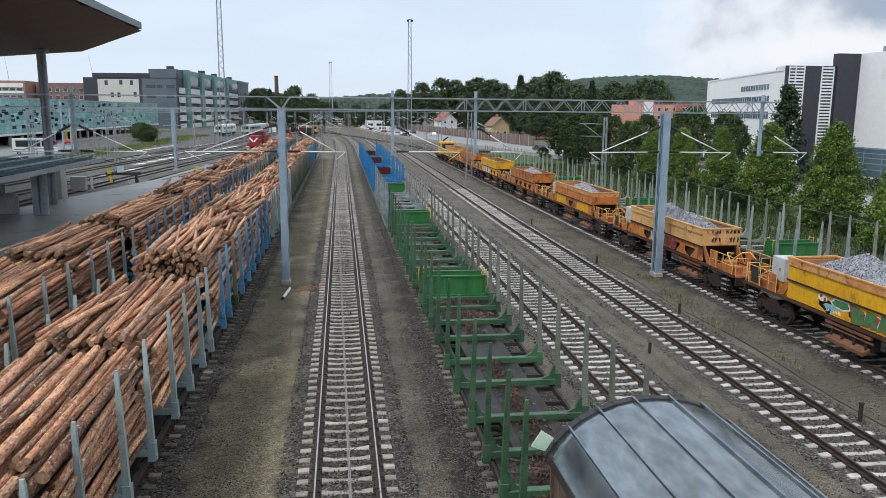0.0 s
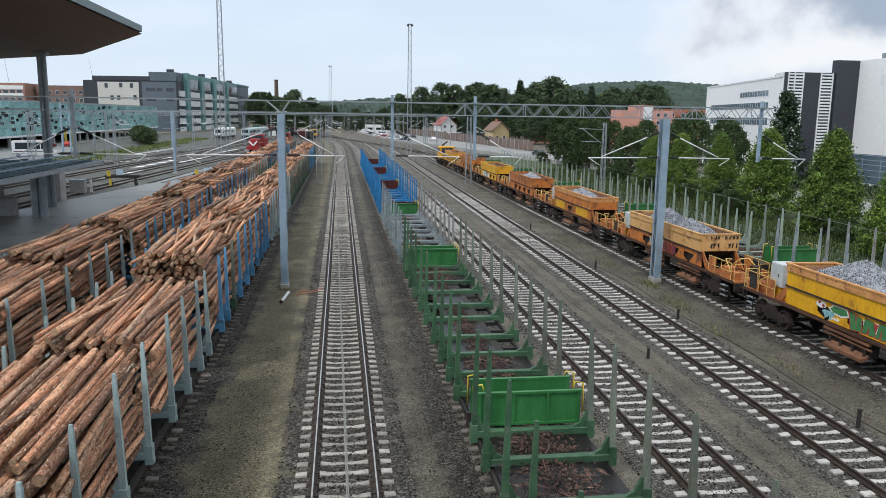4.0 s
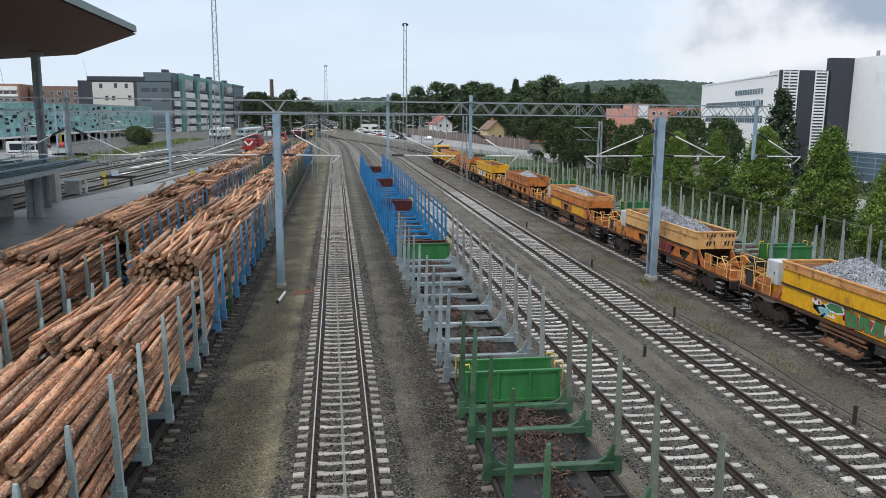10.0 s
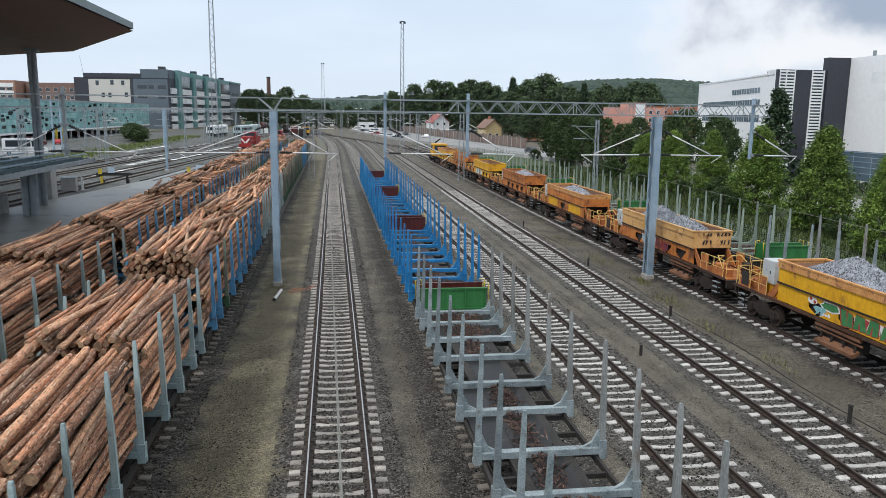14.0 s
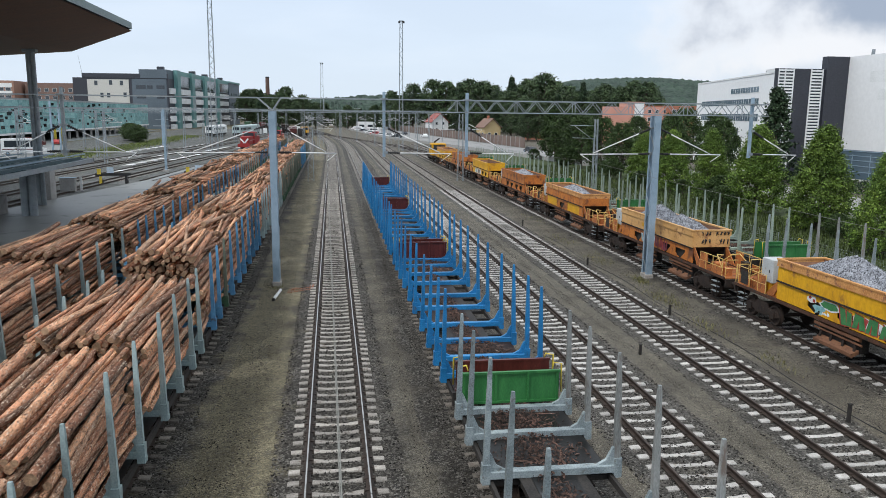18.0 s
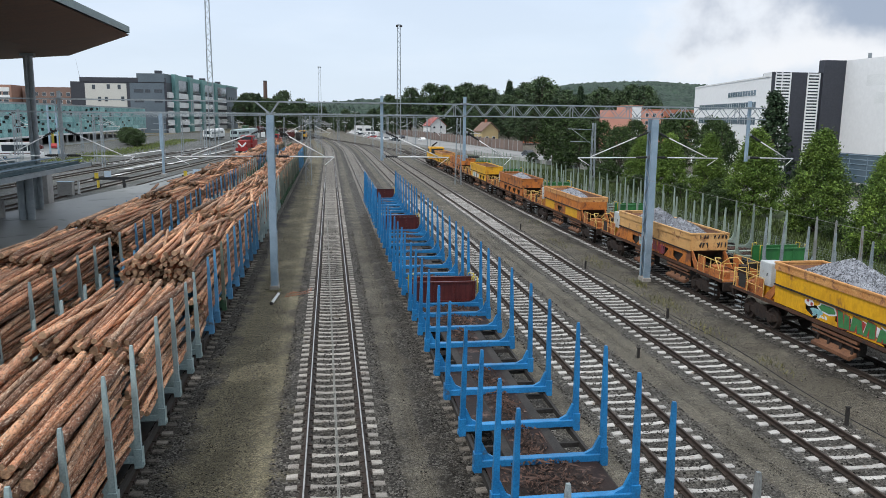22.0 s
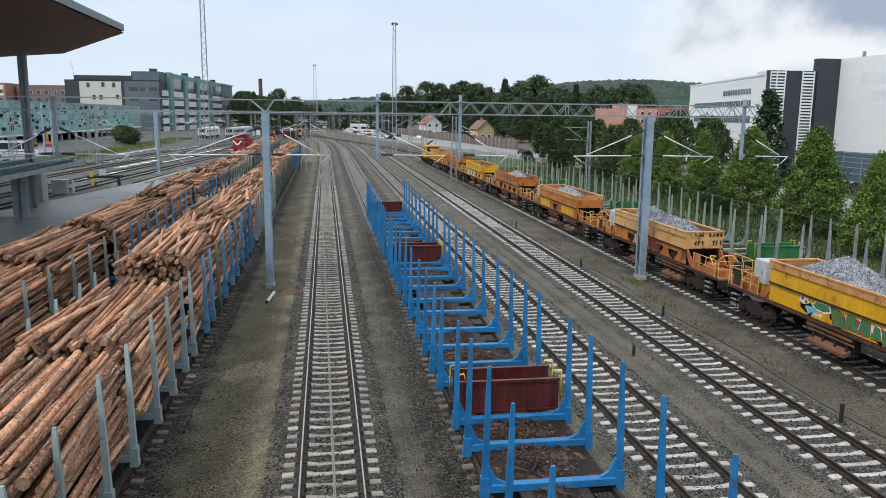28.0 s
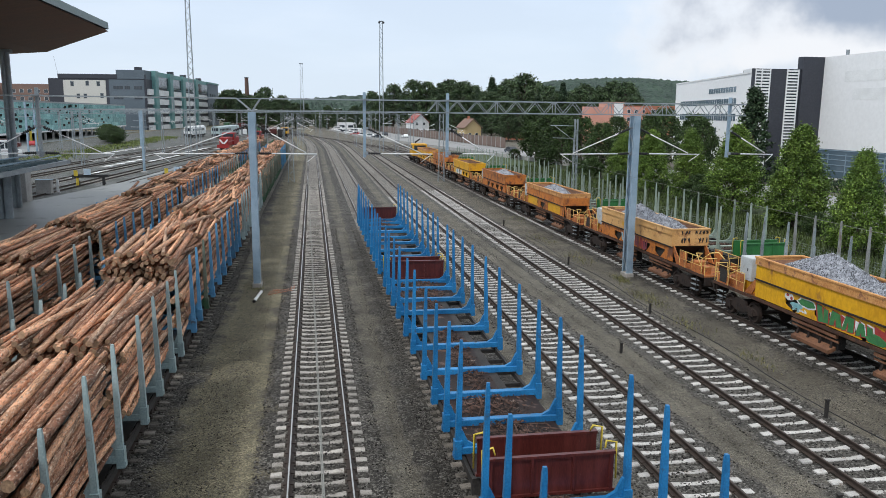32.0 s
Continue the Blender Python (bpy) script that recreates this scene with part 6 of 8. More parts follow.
# ---- station side: platform, canopy, big roof ----
g = Geo()
g.poly([(-13.6, -96, -0.06), (-13.6, 120, -0.06), (-17.5, 178, -0.06), (-19.5, 178, -0.06), (-24.5, 105, -0.06), (-30.5, 72, -0.06), (-40, -96, -0.06)], [tuple(range(6, -1, -1))])
g.poly([(-13.6, -96, -0.06), (-13.6, 120, -0.06), (-13.6, 120, GZ - 0.05), (-13.6, -96, GZ - 0.05)], [(0, 1, 2, 3)])
solid("platform", g, M_ASPHALT, "wide flat grey asphalt loading platform", "platform", kind="structure")
M_SOFFIT = mat("brown_soffit_boards", (0.14, 0.078, 0.05), (0.21, 0.122, 0.082), 0.7, scale=0.3, fine=4, bump=0.03, stretch=(1, 4, 1))
M_FASCIA = mat("patina_fascia_metal", (0.13, 0.18, 0.18), (0.22, 0.28, 0.28), 0.5, 0.3, scale=0.5, fine=6)
st = thing("station_roof", "broad brown-soffited station roof on steel columns", "roof", (0, 0, 0))
tip, near, p1, p2, p3 = (-17.2, 72.0), (-16.4, 18.0), (-25.0, 80.6), (-37.0, 90.6), (-62.0, 110.0)
g = Geo()
g.poly([(near[0], near[1], 16.0), (tip[0], tip[1], 15.9), (p1[0], p1[1], 14.62), (-24.5, 18.0, 14.5), (p2[0], p2[1], 14.6), (p3[0], p3[1], 14.6), (-62, 18.0, 14.5)], [(0, 1, 2, 3), (3, 2, 4, 5, 6)])
part("soffit", g, M_SOFFIT, st, "smooth brown soffit")
g = Geo()
ring = [near, tip, (-62.0, 100.0), (-62.0, 18.0)]
g.poly([(x, y, 16.05) for x, y in ring] + [(x, y, 16.6) for x, y in ring], [(0, 1, 5, 4), (1, 2, 6, 5), (2, 3, 7, 6), (3, 0, 4, 7), (4, 5, 6, 7)])
part("fascia", g, M_FASCIA, st, "grey-green metal roof edge")
for x, y in ((-27.75, 77.6), (-27.0, 40.0), (-50.0, 95.0)):
    c = Geo()
    for s in (-0.2, 0.2):
        c.tube((x + s, y, GZ), (x + s, y, 14.55), 0.22, n=14)
    c.box(x - 0.6, y - 0.35, 14.3, x + 0.6, y + 0.35, 14.56)
    if y > 50:
        part("column", c, M_GALVDARK, st, "paired round steel column")
part("column_base", Geo().box(-30.4, 82.6, GZ, -28.6, 84.2, 3.4, 0.05), M_CONCRETE, st, "pale concrete pier")

dk = thing("platform_canopy", "flat ribbed blue-grey steel canopy on round columns", "canopy", (0, 0, 0))
M_CANOPY = mat("blue_grey_canopy_sheet", (0.055, 0.10, 0.115), (0.125, 0.195, 0.215), 0.45, 0.2, scale=0.4, fine=8)
part("roof_slab", Geo().box(-34.0, 30.0, 4.2, -22.9, 77.6, 4.3), M_CANOPY, dk)
part("edge_beam", Geo().box(-23.1, 30.0, 4.1, -22.8, 77.8, 4.45), M_GALVDARK, dk)
for x in (-23.4, -26.2, -29.0):
    part("top_rail", Geo().box(x - 0.06, 30.0, 4.85, x + 0.06, 77.0, 4.95), M_GALV, dk, "pale steel top rail")
part("edge_beam", Geo().box(-34.2, 77.6, 4.1, -22.8, 77.9, 4.45), M_GALVDARK, dk)
for k in range(6):
    part("roof_rib", Geo().box(-33.5 + 1.9 * k, 30.0, 4.3, -33.36 + 1.9 * k, 77.4, 4.62), M_CANOPY, dk)
for k in range(46):
    part("cross_rib", Geo().box(-34.0, 32.0 + 1.0 * k, 4.3, -23.1, 32.2 + 1.0 * k, 4.38), M_CANOPY if k % 4 else M_GALVDARK, dk)
for x, y in ((-26.0, 69.8), (-26.0, 50.0)):
    for s in (-0.32, 0.32):
        part("column", Geo().tube((x + s, y, GZ), (x + s, y, 4.2), 0.34, n=16), M_GALVDARK, dk, "round grey steel column")
part("column", Geo().box(-31.6, 70.6, GZ, -28.6, 72.0, 1.6, 0.1), M_CONCRETE, dk, "low concrete plinth")
part("column", Geo().box(-30.6, 70.9, 1.6, -29.6, 71.7, 4.2), M_CONCRETE, dk)

t = thing("equipment_cabinet", "pale grey steel equipment cabinet on the platform", "cabinet", (-29.6, 91.0, -0.06))
part("body", Geo().box(-0.8, -0.4, 0, 0.8, 0.4, 1.5, 0.03), M_CONCRETE, t)
part("lid", Geo().box(-0.86, -0.46, 1.5, 0.86, 0.46, 1.56), M_GALV, t)
part("door", Geo().box(-0.65, -0.42, 0.15, 0.65, -0.40, 1.38), M_CONCRETE, t)
t = thing("marker_post", "slim white marker post beside a cabinet", "post", (-28.4, 91.6, -0.06))
part("post", Geo().box(-0.12, -0.05, 0, 0.12, 0.05, 1.5), M_WHITE, t)
part("foot", Geo().box(-0.25, -0.25, 0, 0.25, 0.25, 0.08), M_CONCRETE, t)


M_PALESIGN = mat("pale_blue_sign", (0.36, 0.48, 0.60), (0.55, 0.65, 0.74), 0.6, scale=2, fine=12)


def buffer_stop(x, y, rz):
    t = thing("buffer_stop", "black and yellow track buffer stop with a pale sign", "buffer stop", (x, y, -0.1), rz=rz)
    part("beam", Geo().box(-2.1, -0.15, 1.0, 2.1, 0.15, 1.35, 0.03), M_BLACK, t)
    for s in (-1.5, 1.5):
        part("post", Geo().box(s - 0.15, -0.12, 0, s + 0.15, 0.12, 1.0), M_BLACK if s > 0 else M_YELHAND, t)
        part("strut", Geo().beam((s, 0, 0.9), (s, 1.4, 0.05), 0.15, 0.15), M_BLACK, t)
    part("sign", Geo().box(-0.7, -0.22, 1.35, 0.1, -0.18, 2.1), M_PALESIGN, t, "pale blue sign plate")
    part("lamp_post", Geo().box(-1.85, -0.2, 1.2, -1.4, -0.12, 1.9), M_YELHAND, t)
    return t


buffer_stop(-27.3, 100.6, 6)
buffer_stop(-17.2, 104.0, 6)
for i in range(6):
    t = thing("bollard", "short blue-grey steel post along the platform edge", "bollard", (-13.9, 34.0 + 7.5 * i, -0.06), "bollards")
    part("post", Geo().tube((0, 0, 0), (0, 0, 1.0), 0.05, n=8), M_GALV, t)

# ---- teal glass-clad parking deck ----
pd = thing("parking_deck", "raised parking deck clad in teal printed glass panels", "building", (0, 0, GZ))
CA, CB = (-82.0, 188.0), (-84.0, 372.0)
part("floor_slab", Geo().poly([(-82.3, 188, 2.6), (-84.3, 372, 2.6), (-110, 372, 2.6), (-110, 188, 2.6), (-82.3, 188, 3.2), (-84.3, 372, 3.2), (-110, 372, 3.2), (-110, 188, 3.2)], [(0, 1, 2, 3), (4, 5, 6, 7), (0, 1, 5, 4), (1, 2, 6, 5), (2, 3, 7, 6), (3, 0, 4, 7)]), M_CONCRETE, pd)
part("roof_slab", Geo().poly([(-82.6, 188, 11.0), (-84.6, 372, 11.0), (-110, 372, 11.0), (-110, 188, 11.0), (-82.6, 188, 11.5), (-84.6, 372, 11.5), (-110, 372, 11.5), (-110, 188, 11.5)], [(0, 1, 2, 3), (4, 5, 6, 7), (0, 1, 5, 4), (1, 2, 6, 5), (2, 3, 7, 6), (3, 0, 4, 7)]), M_CONCRETE, pd)
part("edge_beam", on_wall(CA, CB, 0.0, 184.0, 2.5, 3.0, 0.14), M_WHITE, pd, "white edge beam under the glass panels")
part("back_wall", Geo().box(-111, 188, 0, -110, 372, 11.4), M_DARKPANEL, pd)
part("end_wall", Geo().box(-110, 186.5, 0, -82.1, 187.9, 11.6), M_GALV, pd, "pale blue-grey end wall")
for i in range(30):
    for j in range(5):
        part("glass_panel", on_wall(CA, CB, i * 6.13 + 0.04, i * 6.13 + 6.07, 3.03 + 1.72 * j, 4.71 + 1.72 * j, 0.06), M_TEALGLASS, pd)
for i in range(90):
    u, z = rng.uniform(2, 178) * rng.uniform(0.4, 1.0), 3.4 + rng.random() * 7.4
    s = rng.uniform(0.35, 0.55)
    part("vent_opening", on_wall(CA, CB, u - s * 2.4, u + s * 2.4, z, z + s * 1.6, 0.09), M_GLASS, pd)
part("top_rail", on_wall(CA, CB, 0.0, 184.0, 11.62, 12.1, 0.10), M_GALVDARK, pd, "pale steel rail along the roof edge")
for i in range(24):
    y = 190 + i * 7.8
    x = -82.4 - 2.0 * (y - 188) / 184
    part("column", Geo().box(x - 0.3, y - 0.3, 0, x + 0.3, y + 0.3, 2.6), M_CONCRETE, pd)
for y in (232, 238):
    part("yellow_post", Geo().box(-78.2, y - 0.25, 0, -77.7, y + 0.25, 4.0), M_YELHAND, pd)


# ---- office block beyond the deck ----
M_TEALSHEET = mat("teal_facade_sheet", (0.10, 0.23, 0.225), (0.165, 0.335, 0.325), 0.5, scale=0.1, fine=3)
M_GREYBLUE = mat("grey_blue_facade_sheet", (0.078, 0.104, 0.128), (0.124, 0.158, 0.188), 0.55, scale=0.1, fine=3)
ob = block("office_block", "dark office block with teal fins and white balcony panels", [(-95, 305), (-88, 445), (-51, 440), (-60, 300)], 21.0, M_DARKPANEL)
FA, FB = (-95.0, 305.0), (-60.0, 300.0)
part("white_front", on_wall(FA, FB, 5.4, 20.8, 5.0, 20.4, 0.10), mat("cream_render", (0.50, 0.49, 0.45), (0.60, 0.59, 0.55), 0.8, scale=0.1, fine=3), ob, "white front panel")
part("grey_front", on_wall(FA, FB, 22.0, 34.8, 0.0, 20.7, 0.10), M_GREYBLUE, ob, "grey-blue front panel")
part("parapet", on_wall(FA, FB, 3.6, 35.2, 21.0, 22.6, 0.2, 1.0), M_DARKPANEL, ob)
for u, z in ((8, 18.2), (13.5, 18.4), (17.5, 18.3), (10, 13.8), (12.5, 13.8), (18.6, 14.0)):
    window_on(ob, (FA[0] + 0.02, FA[1] - 0.12), (FB[0] + 0.02, FB[1] - 0.12), u, u + 1.2, z, z + 1.7, M_GREYBLUE)
for u0, u1, z in ((23.5, 27, 17.2), (27.6, 29.6, 17.2), (31, 34, 17.2), (23.5, 27, 13.6), (31, 34, 13.6)):
    window_on(ob, (FA[0] + 0.02, FA[1] - 0.12), (FB[0] + 0.02, FB[1] - 0.12), u0, u1, z, z + 1.2, M_DARKPANEL, 3)
part("dark_top", Geo().prism([(-70.5, 301.3), (-60.3, 299.8), (-59.0, 318), (-69.5, 320)], "z", 21.0, 24.2), M_GREYBLUE, ob, "grey-blue roof box")
SA, SB = (-60.0, 300.0), (-51.0, 440.0)
bays = ((1.0, 8.0), (14.0, 31.0), (37.0, 53.5), (59.5, 80.0), (86.0, 110.0))
for k, (u0, u1) in enumerate(bays):
    if k:
        part("roof_box", on_wall(SA, SB, u0 - 5, u1, 21.0, 24.3, 0.5, 10.0), M_TEALSHEET, ob, "teal sheet roof box")
        part("fin", on_wall(SA, SB, u0 - 5.5, u0 - 0.8, 0.0, 24.4, 1.4), M_TEALSHEET, ob, "teal sheet fin")
        w = part("window", on_wall(SA, SB, u0, u1, 18.3, 22.6, 0.55), M_GALVDARK, ob)
        n = 8
        for j in range(n):
            a = u0 + (u1 - u0) * j / n
            part("pane", on_wall(SA, SB, a + 0.15, a + (u1 - u0) / n - 0.15, 18.5, 22.4, 0.6), M_GLASS, w)
    for z in (15.4, 11.9, 8.5, 5.2, 2.0):
        n = 1 if k == 0 else 3
        for j in range(n):
            a = u0 + (u1 - u0) * j / n
            part("balcony_panel", on_wall(SA, SB, a + 0.2, a + (u1 - u0) / n - 0.2, z, z + 2.1, 0.7), M_WHITE, ob, "white balcony panel")
part("end_block", on_wall(SA, SB, 112, 141, 0.0, 23.6, 0.5, 12.0), M_GREYBLUE, ob)
part("end_block_roof", on_wall(SA, SB, 111.5, 141.5, 23.6, 24.4, 0.9, 12.5), M_TEALSHEET, ob)
for u, z in ((118, 17), (124, 17), (130, 17), (118, 12), (124, 12), (130, 12)):
    window_on(ob, (SA[0] + 0.5, SA[1]), (SB[0] + 0.5, SB[1]), u, u + 2.5, z, z + 1.6, M_DARKPANEL, 2)
for x, y in ((-64, 308), (-58, 340), (-57, 366), (-55, 400)):
    part("roof_vent", Geo().box(x - 1.2, y - 1.2, 24.2, x + 1.2, y + 1.2, 25.6), M_DARKPANEL, ob)
lb = block("apartment_row", "orange and white apartment row with window bands", [(-165, 330), (-165, 350), (-122, 345), (-122, 322)], 20.0, mat("faded_orange_render", (0.27, 0.15, 0.11), (0.38, 0.22, 0.165), 0.85, scale=0.3, fine=8))
LA, LB = (-165.0, 330.0), (-122.0, 322.0)
for z in (10.0, 13.0, 16.0):
    part("white_band", on_wall(LA, LB, 9.0, 43.0, z + 1.5, z + 3.0, 0.15), M_WHITE, lb, "white balcony band")
    for k in range(12):
        window_on(lb, LA, LB, 9.5 + 2.8 * k, 11.7 + 2.8 * k, z, z + 1.4, M_WHITE)
lb2 = block("apartment_row", "red-brown brick apartment row with plain windows", [(-121, 330), (-121, 350), (-97, 348), (-97, 326)], 19.5, mat("red_brown_brick", (0.17, 0.11, 0.09), (0.25, 0.16, 0.13), 0.85, scale=0.3, fine=8))
for z in (10.0, 13.0, 16.0):
    for k in range(7):
        window_on(lb2, (-121, 330), (-97, 326), 1.5 + 3.2 * k, 3.2 + 3.2 * k, z, z + 1.5, M_WHITE)
for x, y, h, a in ((-133, 330, 36, 2.0), (-100, 330, 34, 2.5)):
    t = thing("roof_aerial", "thin leaning roof aerial", "aerial", (x * 1.34, y * 1.34 + 8, 22.0))
    part("mast", Geo().tube((0, 0, 0), (-a, 0, h - 18), 0.12, 0.05, n=5), M_GALVDARK, t)


# ---- vehicles on the station side ----
KS = Matrix.Translation(Vector(EYE) * (1 - 1.34)) @ Matrix.Scale(1.34, 4) @ Matrix.Translation((0, 0, GZ))
for o in (ob, lb, lb2):
    o.matrix_basis = KS


def wheel_at(parent, x, y, z, r, w):
    tyre = part("wheel", Geo().tube((x - w / 2, y, z), (x + w / 2, y, z), r, n=14), M_BLACK, parent)
    part("rim", Geo().tube((x - w / 2 - 0.01, y, z), (x + w / 2 + 0.01, y, z), r * 0.6, n=10), M_GALV, tyre)


def van(at, rz, label, paint, l=6.0, h=2.6, name="van"):
    t = thing(name, label, "vehicle", at, rz=rz)
    b = part("body", Geo().prism([(-l / 2, 0.4), (l / 2, 0.4), (l / 2, 1.2), (l / 2 - 0.9, 1.5), (l / 2 - 1.6, h), (-l / 2 + 0.15, h), (-l / 2, h - 0.2)], "x", -1.0, 1.0), paint, t)
    part("windscreen", Geo().prism([(l / 2 - 0.93, 1.52), (l / 2 - 1.52, h - 0.15), (l / 2 - 1.48, h - 0.13), (l / 2 - 0.88, 1.54)], "x", -0.85, 0.85), M_GLASS, b)
    for s in (-1, 1):
        part("side_window", Geo().box(s * 1.005 - 0.008, l / 2 - 2.9, 1.6, s * 1.005 + 0.008, l / 2 - 1.7, h - 0.4), M_GLASS, b)
        part("side_window", Geo().box(s * 1.005 - 0.008, -l / 2 + 0.6, 1.6, s * 1.005 + 0.008, l / 2 - 3.1, h - 0.4), M_GLASS, b)
        part("stripe", Geo().box(s * 1.004 - 0.008, -l / 2 + 0.2, 1.05, s * 1.004 + 0.008, l / 2 - 0.6, 1.2), M_RED, b)
        for y in (-l / 2 + 1.1, l / 2 - 1.1):
            wheel_at(t, s * 0.92, y, 0.36, 0.36, 0.24)
    return t


van((-62.7, 168.0, GZ), -70, "white minibus with a red stripe parked on asphalt", M_WHITE, 8.2, 3.3, "minibus")
van((-74.0, 205.0, GZ), -80, "red-brown delivery van parked under the deck", M_RED, 5.0, 2.3)


def car(at, rz, paint, label):
    t = thing("car", label, "car", at, "parked cars", rz=rz)
    b = part("body", Geo().prism([(-2.1, 0.3), (2.1, 0.3), (2.15, 0.7), (1.2, 0.9), (0.5, 1.42), (-1.2, 1.45), (-1.95, 0.95), (-2.15, 0.8)], "x", -0.85, 0.85), paint, t)
    part("windscreen", Geo().prism([(1.15, 0.93), (0.52, 1.39), (0.56, 1.42), (1.22, 0.93)], "x", -0.75, 0.75), M_GLASS, b)
    for s in (-1, 1):
        part("side_window", Geo().prism([(0.95, 0.95), (0.42, 1.36), (-1.1, 1.38), (-1.6, 0.97)], "x", s * 0.856 - 0.006, s * 0.856 + 0.006), M_GLASS, b)
        for y in (-1.3, 1.3):
            wheel_at(t, s * 0.8, y, 0.31, 0.31, 0.2)
    return t


M_CARRED = mat("red_car_paint", (0.35, 0.03, 0.03), (0.42, 0.04, 0.04), 0.3, scale=1, fine=5, bump=0)
M_CARDARK = mat("dark_car_paint", (0.03, 0.035, 0.045), (0.05, 0.055, 0.065), 0.3, scale=1, fine=5, bump=0)
for x, y, p, w in ((49.0, 186.0, M_CARDARK, "dark grey car on the street"), (54.0, 176.0, M_WHITE, "white car on the street"), (36.0, 300.0, M_WHITE, "white car far along the street"), (31.0, 330.0, M_CARDARK, "dark car far along the street"), (57.0, 62.0, M_WHITE, "white car parked beyond the trees"), (56.0, 55.0, M_CARDARK, "dark car parked beyond the trees"), (-72.0, 215.0, M_CARRED, "red car parked under the deck")):
    car((x, y, GZ + 0.02), 10, p, w)


for x, y, p, w in ((14.0, 392.0, M_WHITE, "white car parked along the yard road"), (15.0, 378.0, M_CARDARK, "dark car parked along the yard road"), (16.2, 362.0, M_WHITE, "white car parked along the yard road"), (17.0, 346.0, M_WHITE, "white car parked along the yard road"), (18.4, 330.0, M_CARRED, "red car parked along the yard road"), (20.0, 314.0, M_WHITE, "white car parked along the yard road"), (22.2, 302.0, M_WHITE, "white car parked along the yard road"), (24.6, 292.0, M_CARDARK, "dark car parked along the yard road")):
    car((x, y, GZ + 0.02), 70, p, w)
van((19.0, 352.0, GZ + 0.02), 60, "long white delivery van parked along the yard road", M_WHITE, 6.0, 2.6)
van((13.0, 410.0, GZ + 0.02), 70, "long white delivery van parked along the yard road", M_WHITE, 5.4, 2.3)


def railcar(at, rz, label, paint, l=22):
    t = thing("railcar", label, "train", at, "railcars", rz=rz)
    b = part("body", Geo().prism([(-1.45, 0.9), (1.45, 0.9), (1.5, 2.4), (1.3, 3.6), (0.7, 3.95), (-0.7, 3.95), (-1.3, 3.6), (-1.5, 2.4)], "y", 0, l), paint, t)
    part("windscreen", Geo().box(-1.1, -0.05, 2.2, 1.1, 0.0, 3.3), M_GLASS, b)
    part("bumper", Geo().box(-1.3, -0.3, 0.6, 1.3, 0.0, 1.3), M_BLACK, b)
    for s in (-1, 1):
        for k in range(8):
            part("side_window", Geo().box(s * 1.47 - 0.03, 1.5 + k * 2.5, 2.2, s * 1.47 + 0.03, 3.3 + k * 2.5, 3.0), M_GLASS, b)
    part("underframe", Geo().box(-1.2, 0.5, 0.25, 1.2, l - 0.5, 0.9), M_FRAME, t)
    for y in (3.0, l - 3.0):
        part("bogie", BOGIE, None, t, at=(0, y, 0.02))
        for dy in (-0.92, 0.92):
            wheelset(t, (0, y + dy, 0.47))
    return t


railcar((-43.6, 285.0, 0), -4, "white railcar standing at the station throat", M_WHITE, 24)
railcar((-34.5, 288.0, 0), -5, "pale green-grey railcar standing at the station throat", mat("pale_green_grey_paint", (0.36, 0.45, 0.45), (0.48, 0.57, 0.57), 0.5, scale=0.4, fine=6), 40)
for k in range(9):
    t = thing("concrete_block", "white concrete block in a row beside tracks", "block", (-30.0 + 1.6 * k, 330.0 + 9 * k, GZ), "white blocks")
    part("block", Geo().box(-0.8, -0.5, 0, 0.8, 0.5, 2.2, 0.1), M_WHITE, t)


def red_loco(at, rz):
    t = thing("diesel_locomotive", "red diesel shunting locomotive with white chevrons", "locomotive", at, rz=rz)
    M_LR = mat("red_loco_paint", (0.24, 0.014, 0.014), (0.38, 0.028, 0.026), 0.45, scale=0.6, fine=8)
    part("frame", Geo().box(-1.45, 0, 0.8, 1.45, 14, 1.35), M_FRAME, t)
    part("front_hood", Geo().box(-1.05, 0.5, 1.35, 1.05, 5.4, 3.2, 0.15), M_LR, t)
    c = part("cab", Geo().box(-1.45, 5.4, 1.35, 1.45, 8.2, 4.2, 0.12), M_LR, t)
    part("window", Geo().box(-1.2, 5.34, 3.2, 1.2, 5.4, 3.95), M_GLASS, c)
    for s in (-1, 1):
        part("window", Geo().box(s * 1.46 - 0.02, 5.9, 3.0, s * 1.46 + 0.02, 7.7, 3.9), M_GLASS, c)
    part("rear_hood", Geo().box(-1.05, 8.2, 1.35, 1.05, 13.5, 3.2, 0.15), M_LR, t)
    for s in (-1, 1):
        part("chevron", Geo().beam((s * 0.95, 0.46, 2.7), (0.05 * s, 0.46, 1.7), 0.06, 0.35), M_WHITE, t, "white chevron stripe")
        part("hand_rail", Geo().path([(s * 1.4, 0.2, 2.3), (s * 1.4, 5.3, 2.3)], 0.03), M_WHITE, t)
    part("bumper_beam", Geo().box(-1.45, -0.2, 0.7, 1.45, 0.1, 1.5), M_LR, t)
    for y in (2.6, 11.4):
        part("bogie", BOGIE, None, t, at=(0, y, 0.02))
        for dy in (-0.92, 0.92):
            wheelset(t, (0, y + dy, 0.47))
    return t


red_loco((-20.6, 186.0, 0), -6)
red_loco((-15.6, 205.0, 0), -6)

